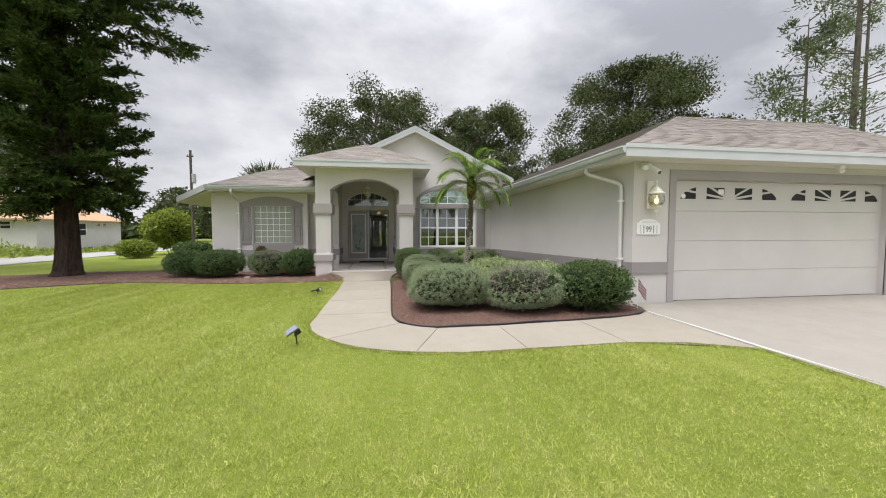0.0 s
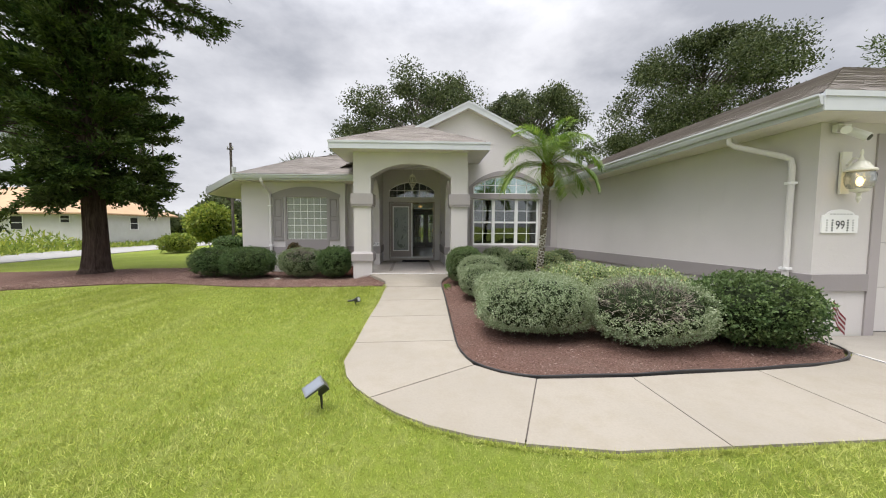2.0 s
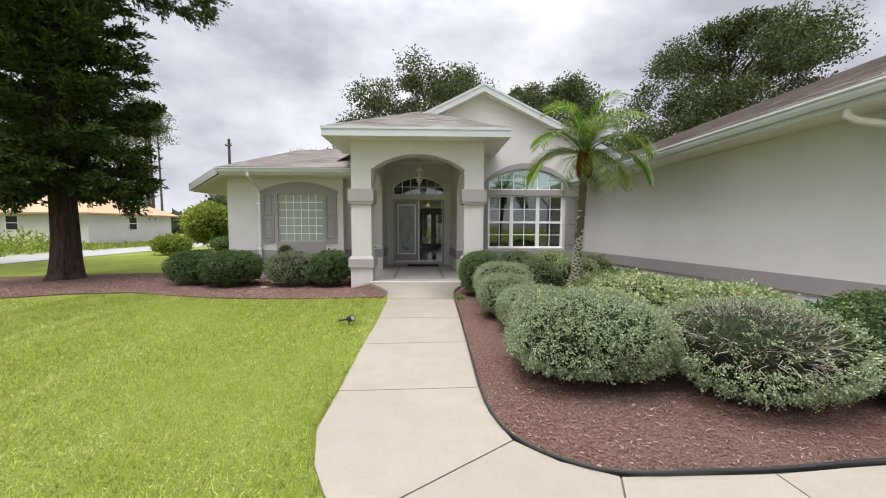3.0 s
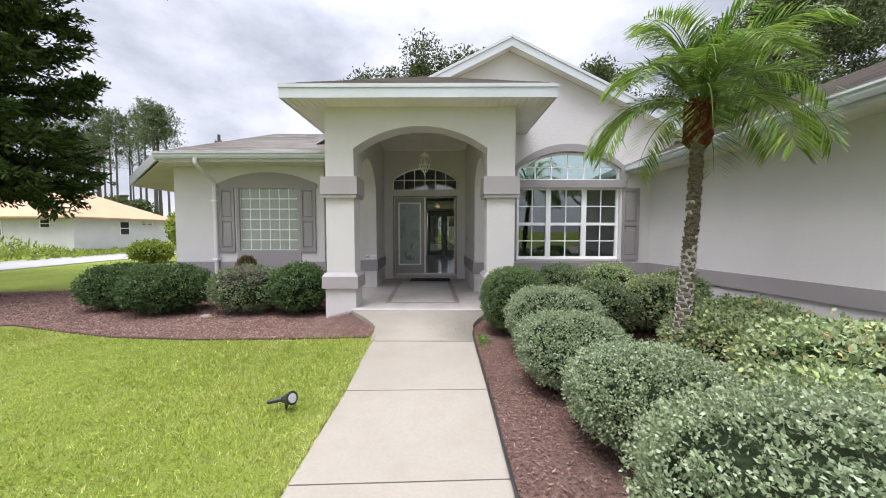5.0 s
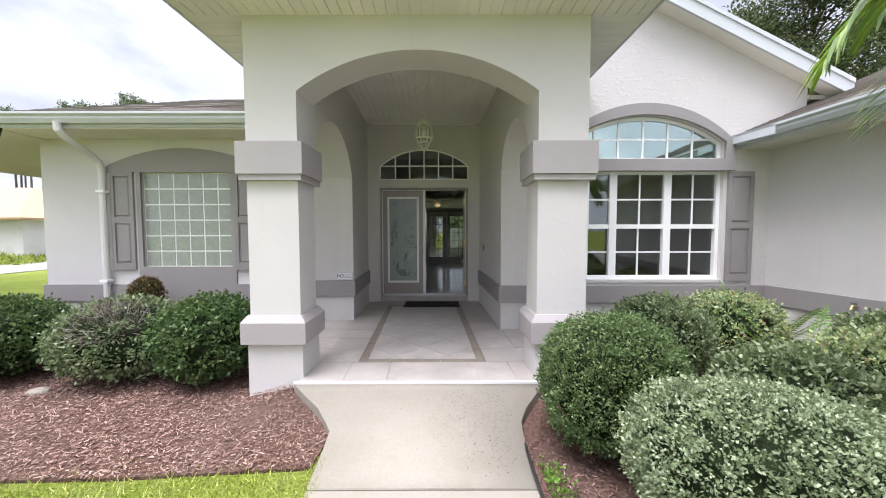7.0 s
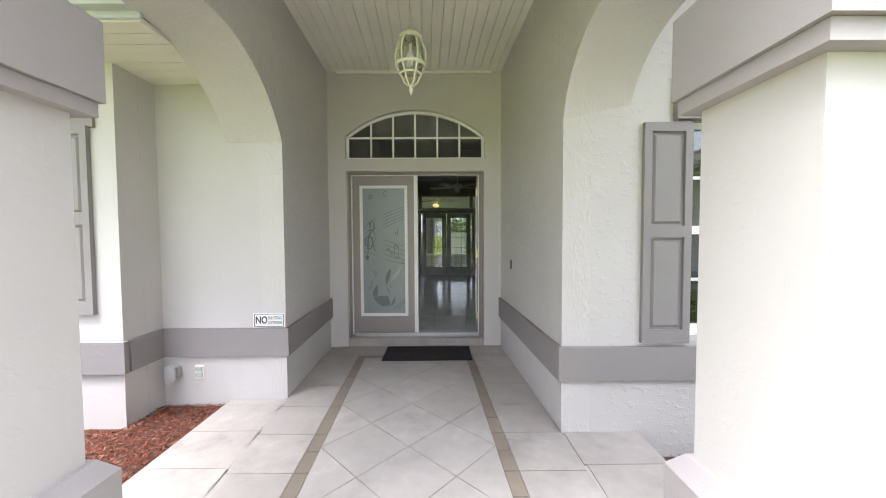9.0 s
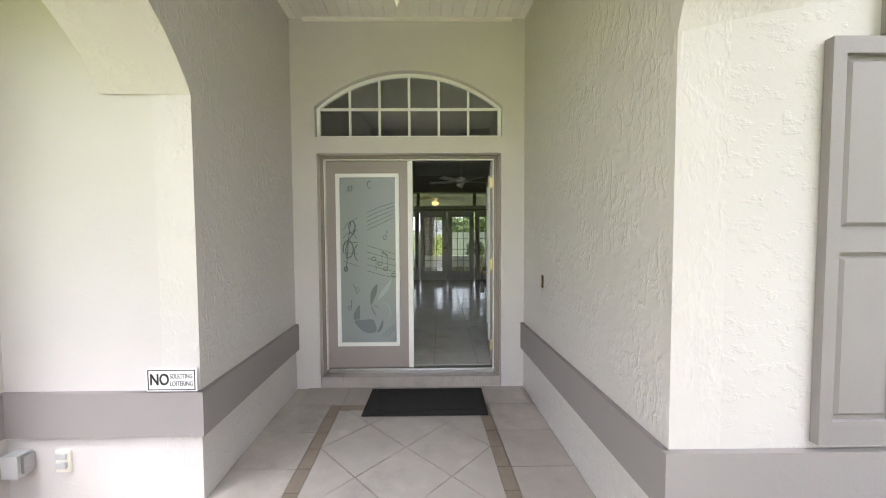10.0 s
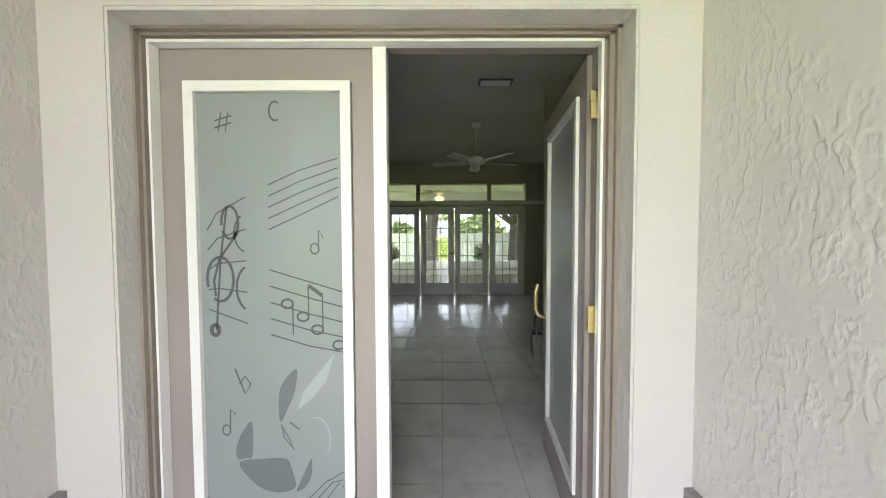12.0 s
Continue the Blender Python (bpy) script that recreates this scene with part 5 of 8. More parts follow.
def sunburst_light(sec, i):
    """One of four door lights that share a half sun: the panes between its rays, under its rim."""
    base = GD0 + 6.03 + 0.725 * (i - i % 4)
    hub, z0, z1 = base + 0.14 + 0.725 * 1.5 + 0.225, 2.26, 2.515
    xa = base + 0.14 + 0.725 * (i % 4)
    flip = -1 if i % 4 < 2 else 1
    u0, u1 = sorted((flip * (xa - hub), flip * (xa + 0.45 - hub)))
    rays = (-12, 9.5, 27.5, 100)
    for a0, a1 in zip(rays, rays[1:]):
        poly = [(u0, 0), (u1, 0), (u1, z1 - z0), (u0, z1 - z0)]
        for ang, sgn in ((a0, 1), (a1, -1)):
            nx, nz = -math.sin(radians(ang)) * sgn, math.cos(radians(ang)) * sgn
            poly = half_plane(poly, -nx, -nz, -0.024) if poly else poly
        for k in range(12):
            th = radians(4 + 8 * k)
            poly = half_plane(poly, math.cos(th) / 1.24, math.sin(th) / 0.355, 1.0) if poly else poly
        if len(poly) < 3:
            continue
        bm = bmesh.new()
        ring = [[bm.verts.new((hub + flip * u, y, z0 + w)) for u, w in poly] for y in (GY - 0.004, GY + 0.004)]
        bm.faces.new(ring[0])
        bm.faces.new(ring[1][::-1])
        for m in range(len(poly)):
            n = (m + 1) % len(poly)
            bm.faces.new((ring[0][m], ring[0][n], ring[1][n], ring[1][m]))
        part("window_pane", bm, M_DARK, sec, "dark sunburst window")
    if i == 0:
        part("sticker", tube(bmesh.new(), [(xa + 0.14, GY - 0.0045, z0 + 0.06), (xa + 0.14, GY - 0.007, z0 + 0.06)], 0.055, 16), M_WHITE, sec, "round white sticker")
    if i == 1:
        part("sticker", B(xa + 0.29, xa + 0.43, GY - 0.007, GY - 0.0045, z0 + 0.11, z0 + 0.22), M_WHITE, sec, "white paper label")


gd = thing("garage_door", "pale grey sectional garage door with sunburst windows", "garage door", kind="structure")
GY = 6.72
for k in range(4):
    za, zb = 0.02 + 0.66 * k, 0.02 + 0.66 * (k + 1) - 0.006
    if k < 3:
        bm = B(GD0 + 6.0 + 0.032, GD1 + 6.0, GY, GY + 0.05, za, zb, 0.008)
        part("door_section", bm, M_GDOOR, gd)
    else:
        bm = B(GD0 + 6.0 + 0.032, GD1 + 6.0, GY, GY + 0.05, za, zb, 0.008)
        sec = part("door_section", bm, M_GDOOR, gd)
        for i in range(8):
            sunburst_light(sec, i)
part("bottom_seal", B(GD0 + 6.03, GD1 + 6.0, GY + 0.005, GY + 0.045, -0.01, 0.02), M_BLACK, gd, "black rubber seal")

# ---- downspouts ----
def downspout(pts, label):
    d = thing("downspout", label, "downspout", "downspouts", at=(pts[-1][0], pts[-1][1], pts[-1][2]))
    part("pipe", tube(bmesh.new(), pts, 0.042, 10), M_SPOUT, d)
    for z in (2.2, 0.95):
        x, y = pts[-2][0], pts[-2][1]
        part("strap", B(x - 0.055, x + 0.055, y - 0.05, y + 0.05, z - 0.018, z + 0.018, 0.004), M_WHITE, d)


downspout([(-4.42, 12.68, 3.0), (-4.42, 12.69, 2.90), (-4.418, 12.75, 2.84), (-4.39, 13.08, 2.66), (-4.386, 13.15, 2.60), (-4.385, 13.18, 2.50), (-4.385, 13.18, 0.9), (-4.385, 13.18, 0.06)], "pale painted downspout beside the glass block window")
gp = lambda u, v, w: tuple(gside.at(gside.length - u, v, w))
downspout([gp(0.85, -0.50, 3.02), gp(0.85, -0.50, 2.88), gp(0.80, -0.44, 2.82), gp(0.35, -0.12, 2.60), gp(0.28, -0.075, 2.54), gp(0.26, -0.07, 2.44), gp(0.26, -0.07, 1.0), gp(0.26, -0.07, 0.06)], "pale painted downspout on the garage wall")

# ---- wall fixtures at the garage ----
M_GLOW = emit("warm_bulb", (1.0, 0.72, 0.30), 3.0)
M_LGLASS = glass("lantern_glass", (0.92, 0.92, 0.88), 0.04, 0.7)
M_CREAM = paint("cream_metal", (0.74, 0.72, 0.62), 0.35)
wl_ = thing("wall_lantern", "cream coach lantern with a lit warm bulb on the garage wall", "wall lamp", at=(6.46, 6.56, 2.2))
LXc, LYc = 6.38, 6.40
part("back_plate", soft(box(bmesh.new(), 6.29, 6.43, 6.545, 6.575, 2.02, 2.60), 0.02, 2), M_CREAM, wl_)
part("arm", tube(bmesh.new(), [(6.36, 6.54, 2.42), (6.365, 6.47, 2.50), (6.375, 6.42, 2.48), (LXc, LYc, 2.40)], 0.014, 8), M_CREAM, wl_)
part("hood", lathe(bmesh.new(), [(0.012, 2.60), (0.02, 2.55), (0.012, 2.52), (0.03, 2.46), (0.07, 2.43), (0.11, 2.36), (0.155, 2.33), (0.155, 2.31), (0.0, 2.31)], LXc, LYc), M_CREAM, wl_)
gl = part("glass_globe", lathe(bmesh.new(), [(0.13, 2.31), (0.152, 2.24), (0.150, 2.16), (0.12, 2.09), (0.09, 2.07), (0.088, 2.07), (0.118, 2.092), (0.146, 2.16), (0.148, 2.24), (0.127, 2.31)], LXc, LYc), M_LGLASS, wl_, "clear bevelled glass")
gl.visible_shadow = False
part("bulb", lathe(bmesh.new(), [(0.012, 2.24), (0.035, 2.20), (0.038, 2.16), (0.02, 2.12), (0.004, 2.11)], LXc, LYc, 12), M_GLOW, wl_, "lit warm bulb")
part("finial", lathe(bmesh.new(), [(0.10, 2.07), (0.085, 2.04), (0.03, 2.02), (0.02, 1.98), (0.03, 1.95), (0.005, 1.88)], LXc, LYc, 14), M_CREAM, wl_)
cam2 = thing("security_light", "white twin security camera under the garage eave", "security camera", at=(6.3, 6.5, 2.85))
part("mount", B(6.15, 6.33, 6.50, 6.58, 2.86, 2.96, 0.01), M_WHITE, cam2)
part("camera_head", tube(bmesh.new(), [(6.20, 6.50, 2.90), (6.08, 6.36, 2.84)], 0.055, 12), M_WHITE, cam2)
part("camera_head", tube(bmesh.new(), [(6.30, 6.48, 2.86), (6.36, 6.32, 2.74)], 0.055, 12), M_WHITE, cam2)
part("lens", tube(bmesh.new(), [(6.361, 6.318, 2.739), (6.363, 6.312, 2.735)], 0.04, 12), M_BLACK, cam2, "black lens")
M_BOXGREY0 = paint("ornament_grey", (0.45, 0.45, 0.44), 0.5)
plaque = thing("house_number_sign", "white house number plaque reading 99 with ornamental dots", "sign", at=(6.36, 6.57, 1.5))
bm = bmesh.new()
outline = [(6.09, 1.48), (6.63, 1.48), (6.63, 1.72)] + [(6.36 + 0.27 * math.cos(radians(a)) * 0.8, 1.72 + 0.09 * math.sin(radians(a))) for a in range(10, 180, 20)] + [(6.09, 1.72)]
a = [bm.verts.new((x, 6.572, z)) for x, z in outline]
b = [bm.verts.new((x, 6.592, z)) for x, z in outline]
bm.faces.new(a)
bm.faces.new(b[::-1])
for m in range(len(a)):
    bm.faces.new((a[m], a[(m + 1) % len(a)], b[(m + 1) % len(b)], b[m]))
part("plate", bm, M_WHITE, plaque)


def text(name, body, size, material, parent, m, squeeze=1.0, bold=0.0):
    cu = bpy.data.curves.new(name, "FONT")
    cu.body, cu.size, cu.extrude, cu.align_x, cu.align_y = body, size, 0.0008, "CENTER", "CENTER"
    cu.offset = bold
    tmp = new(name, cu)
    dg = bpy.context.evaluated_depsgraph_get()
    me = bpy.data.meshes.new_from_object(tmp.evaluated_get(dg))
    bpy.data.objects.remove(tmp)
    me.transform(m @ Matrix.Diagonal((squeeze, 1, 1, 1)))
    me.materials.clear()
    me.materials.append(material)
    ob = new(name, me)
    ob.parent = parent
    if parent.type == "EMPTY":
        ob.matrix_parent_inverse = Matrix.Translation(-parent.location)
    return ob


text("numerals", "99", 0.17, M_BLACK, plaque, pose(6.36, 6.570, 1.585, 90), 0.85)
for sx in (-1, 1):
    for i in range(2):
        for j in range(5):
            x, z = 6.36 + sx * (0.115 + 0.08 * i), 1.505 + 0.035 * j
            part("ornament", B(x - 0.012, x + 0.012, 6.569, 6.5725, z, z + 0.022), M_GREYP if i == 0 else M_BOXGREY0, plaque)
for i in range(7):
    part("ornament", B(6.20 + 0.05 * i, 6.235 + 0.05 * i, 6.569, 6.5725, 1.735, 1.750), M_BOXGREY0, plaque)
el = thing("eave_light", "small white floodlight under the garage eave", "light fixture", at=(10.9, 6.4, 2.9))
part("base", B(10.82, 10.95, 6.30, 6.40, 2.955, 3.0, 0.006), M_WHITE, el)
part("lamp_head", tube(bmesh.new(), [(10.88, 6.35, 2.96), (10.86, 6.28, 2.87)], 0.045, 10), M_WHITE, el)

# ---- porch things ----
lan = thing("hanging_lantern", "cream caged hanging porch lantern on a chain", "pendant lamp", at=(0.09, 13.38, 3.69))
LX, LY = 0.09, 13.38
bm = lathe(bmesh.new(), [(0.055, 3.69), (0.055, 3.675), (0.02, 3.66), (0.006, 3.65)], LX, LY)
part("canopy", bm, M_CREAM, lan)
for k in range(9):
    z = 3.64 - 0.042 * k
    bm = tube(bmesh.new(), [(LX + 0.009 * math.cos(t) * (k % 2), LY + 0.009 * math.cos(t) * ((k + 1) % 2), z - 0.02 + 0.026 * math.sin(t)) for t in (0.0, 0.8, 1.57, 2.4, 3.14, 3.93, 4.71, 5.5, 6.28)], 0.003, 5, False)
    part("chain_link", bm, M_CREAM, lan)
part("crown", lathe(bmesh.new(), [(0.008, 3.27), (0.02, 3.25), (0.06, 3.22), (0.09, 3.19), (0.09, 3.165), (0.0, 3.165)], LX, LY), M_CREAM, lan)
for k in range(6):
    a = 2 * math.pi * k / 6
    pts = [(0.085, 3.17), (0.108, 3.11), (0.120, 3.05), (0.112, 2.98), (0.088, 2.925), (0.072, 2.90), (0.052, 2.85), (0.02, 2.825)]
    part("rib", tube(bmesh.new(), [(LX + r * math.cos(a), LY + r * math.sin(a), z) for r, z in pts], 0.0075, 6), M_CREAM, lan)
for r, z in ((0.110, 2.975), (0.078, 2.91)):
    part("ring", tube(bmesh.new(), [(LX + r * math.cos(t * 0.3307), LY + r * math.sin(t * 0.3307), z) for t in range(20)], 0.013 if r > 0.08 else 0.009, 6, False), M_CREAM, lan)
g = part("glass", lathe(bmesh.new(), [(0.072, 3.165), (0.095, 3.08), (0.098, 3.01), (0.078, 2.925), (0.035, 2.855), (0.0, 2.85)], LX, LY), M_LGLASS, lan, "clear glass body")
g.visible_shadow = False
part("bulb", lathe(bmesh.new(), [(0.012, 3.14), (0.014, 3.09), (0.03, 3.06), (0.03, 3.02), (0.01, 2.99)], LX, LY, 12), M_WHITE, lan, "unlit bulb")
part("finial", lathe(bmesh.new(), [(0.022, 2.83), (0.012, 2.81), (0.016, 2.79), (0.003, 2.755)], LX, LY, 12), M_CREAM, lan)

mat_ = thing("door_mat", "black ribbed rubber door mat before the step", "door mat", at=(0.15, 14.7, FLOOR))
q = Nodes("mat_fibre")
mn = q.noise(160, 3)
M_MAT = q.done(q.ramp(mn, [(0.3, (0.006, 0.006, 0.006)), (0.7, (0.025, 0.025, 0.026))]), 0.95, normal=q.bump(mn, 0.004))
part("mat_base", B(-0.35, 0.66, 14.46, 14.93, FLOOR + 0.006, FLOOR + 0.018, 0.005), M_MAT, mat_)
bm = bmesh.new()
for x0, x1, y0, y1 in ((-0.33, 0.64, 14.475, 14.495), (-0.33, 0.64, 14.895, 14.915), (-0.33, -0.31, 14.495, 14.895), (0.62, 0.64, 14.495, 14.895), (-0.27, 0.58, 14.53, 14.545), (-0.27, 0.58, 14.845, 14.86)):
    box(bm, x0, x1, y0, y1, FLOOR + 0.018, FLOOR + 0.023)
part("mat_rib", bm, M_MAT, mat_)

sg = thing("no_soliciting_sign", "small white sign reading NO SOLICITING LOITERING on the wall", "sign", at=(-1.1450, Y_SIGN, 0.9))
part("plate", B(-1.2800, -1.0150, Y_SIGN - 0.034, Y_SIGN - 0.031, 0.9, 1.022), M_WHITE, sg)
bm = bmesh.new()
ys = (Y_SIGN - 0.0365, Y_SIGN - 0.034)
for x0, x1, z0, z1 in ((-1.2720, -1.0230, 0.907, 0.911), (-1.2720, -1.0230, 1.011, 1.015), (-1.2720, -1.2680, 0.911, 1.011), (-1.0270, -1.0230, 0.911, 1.011)):
    box(bm, x0, x1, *ys, z0, z1)
part("border", bm, M_BLACK, sg)
text("lettering", "NO", 0.085, M_BLACK, sg, pose(-1.2100, Y_SIGN - 0.036, 0.961, 90), 0.75, 0.0018)
text("lettering", "SOLICITING", 0.036, M_GREYP, sg, pose(-1.0950, Y_SIGN - 0.036, 0.98, 90), 0.62)
text("lettering", "LOITERING", 0.036, M_GREYP, sg, pose(-1.0950, Y_SIGN - 0.036, 0.94, 90), 0.68)
part("backing", B(-1.2650, -1.0350, Y_SIGN - 0.031, Y_SIGN, 0.906, 1.014), M_WHITE, sg)
M_BOXGREY = paint("outlet_grey", (0.45, 0.46, 0.46), 0.4)
ob1 = thing("outlet_box", "grey weatherproof outlet box low on the wall", "outlet", at=(-1.98, Y_SIGN, 0.46))
part("cover", B(-2.02, -1.935, Y_SIGN - 0.07, Y_SIGN - 0.001, 0.455, 0.575, 0.012), M_BOXGREY, ob1)
part("hinge_side", B(-1.934, -1.918, Y_SIGN - 0.055, Y_SIGN - 0.004, 0.475, 0.565, 0.005), M_STEEL, ob1)
ob2 = thing("outlet_box", "cream outdoor outlet plate with two covers", "outlet", at=(-1.76, Y_SIGN, 0.46))
part("plate", B(-1.80, -1.725, Y_SIGN - 0.012, Y_SIGN, 0.45, 0.57, 0.003), M_CREAM, ob2)
for z in (0.475, 0.525):
    part("flap", B(-1.792, -1.738, Y_SIGN - 0.024, Y_SIGN - 0.012, z, z + 0.032, 0.006), M_BOXGREY, ob2)
bell = thing("doorbell", "dark bronze doorbell button on the porch wall", "doorbell", at=(1.08, 14.47, 1.35))
bx = side(1.07, 14.47)
part("plate", soft(box(bmesh.new(), bx - 0.012, bx + 0.002, 14.461, 14.479, 1.30, 1.40), 0.004), metal("bronze", (0.10, 0.075, 0.05), 0.4), bell)
part("button", tube(bmesh.new(), [(bx - 0.011, 14.47, 1.35), (bx - 0.019, 14.47, 1.35)], 0.009, 10), M_BRASS, bell, "brass button")
tap = thing("hose_bib", "small brass hose tap on the garage wall belt", "tap", at=tuple(gside.at(1.0, -0.04, 0.78)))
part("spout", tube(bmesh.new(), [gside.at(1.0, -0.02, 0.80), gside.at(1.0, -0.10, 0.80), gside.at(1.0, -0.12, 0.76)], 0.012, 8), M_BRASS, tap)
part("wheel", tube(bmesh.new(), [gside.at(1.0, -0.08, 0.82), gside.at(1.0, -0.08, 0.845)], 0.025, 8), M_GREYP, tap)

# ---- lawn lights and flag ----
sl = thing("solar_spotlight", "dark grey solar spotlight on a stake in the lawn", "solar light", at=(-0.37, 4.87, -0.02))
m = pose(-0.37, 4.87, 0.19, 0, 0, 20)
def turned(bm, m):
    bmesh.ops.transform(bm, matrix=m, verts=bm.verts)
    return bm
tilt = m @ pose(-0.03, -0.02, 0.01, 24, -32, 0)
part("solar_panel", turned(soft(box(bmesh.new(), -0.088, 0.088, -0.055, 0.055, -0.010, 0.010), 0.009, 2), tilt), M_GREYP, sl)
part("cells", turned(box(bmesh.new(), -0.072, 0.072, -0.042, 0.042, 0.0102, 0.0115), tilt), paint("solar_cells", (0.16, 0.18, 0.21), 0.12), sl, "grey solar cells behind clear plastic")
part("lamp_head", turned(soft(box(bmesh.new(), 0.015, 0.085, -0.035, 0.045, -0.105, -0.012), 0.012, 2), tilt), M_BLACK, sl)
part("bracket", turned(tube(bmesh.new(), [(0.02, 0.01, -0.02), (0.02, 0.01, -0.085)], 0.013, 8), m), M_BLACK, sl)
part("stake", tube(bmesh.new(), [(-0.35, 4.89, 0.16), (-0.345, 4.895, 0.08), (-0.34, 4.9, -0.05)], [0.012, 0.012, 0.006], 8), M_BLACK, sl)
sp = thing("landscape_spotlight", "black landscape spotlight on a stake in the lawn", "spotlight", at=(-0.80, 8.68, 0.0))
part("housing", tube(bmesh.new(), [(-0.97, 8.64, 0.105), (-0.90, 8.655, 0.115), (-0.84, 8.665, 0.122)], [0.016, 0.019, 0.021], 12), M_BLACK, sp)
part("shroud", tube(bmesh.new(), [(-0.85, 8.665, 0.118), (-0.80, 8.655, 0.13), (-0.755, 8.635, 0.145)], [0.026, 0.048, 0.058], 16), M_BLACK, sp)
part("lens", tube(bmesh.new(), [(-0.756, 8.634, 0.145), (-0.750, 8.632, 0.147)], 0.040, 16), paint("lamp_lens", (0.40, 0.41, 0.41), 0.2), sp, "pale lens")
part("stake", tube(bmesh.new(), [(-0.82, 8.66, 0.12), (-0.82, 8.67, 0.02), (-0.82, 8.67, -0.05)], [0.014, 0.011, 0.005], 8), M_BLACK, sp)
fl = thing("garden_flag", "small striped flag on a stick beside the garage", "flag", at=(5.86, 6.15, 0.0))
part("stick", tube(bmesh.new(), [(5.84, 6.18, 0.0), (5.82, 6.16, 0.62)], 0.006, 6), M_CREAM, fl)
M_RED, M_PALEF = paint("flag_red", (0.14, 0.02, 0.025), 0.8), paint("flag_white", (0.34, 0.32, 0.31), 0.8)
for k in range(7):
    bm = bmesh.new()
    for j in range(5):
        p = lambda i, h: Vector((5.825 + 0.035 * i, 6.155 - 0.012 * math.sin(1.6 * i), h - 0.045 * i))
        z = 0.60 - 0.032 * k
        v = [p(j, z - 0.032), p(j + 1, z - 0.032), p(j + 1, z), p(j, z)]
        hexa(bm, [v[0], v[1], v[1] + Vector((0, 0.002, 0)), v[0] + Vector((0, 0.002, 0)), v[3], v[2], v[2] + Vector((0, 0.002, 0)), v[3] + Vector((0, 0.002, 0))])
    part("stripe", bm, M_RED if k % 2 == 0 else M_PALEF, fl)

# ---- shrubs ----
def shell(n, rx, ry, rz, rng, lumps, power=2.6):
    """Points and outward ways on a lumpy rounded block standing on z = 0."""
    v = unit(rng.normal(0, 1, (n, 3)))
    r = (np.abs(v[:, 0]) ** power + np.abs(v[:, 1]) ** power + np.abs(v[:, 2]) ** power) ** (-1 / power)
    bump = np.zeros(n)
    for d, a in lumps:
        bump += a * np.clip((v @ d - 0.72) / 0.28, 0, 1)
    r = r * (1 + np.clip(bump * 0.6, -0.05, 0.04)) * rng.uniform(0.95, 1.01, n)
    p = v * r[:, None] * np.array([rx, ry, rz])
    p[:, 2] += rz
    w = unit(v / np.array([rx, ry, rz]))
    return p, w


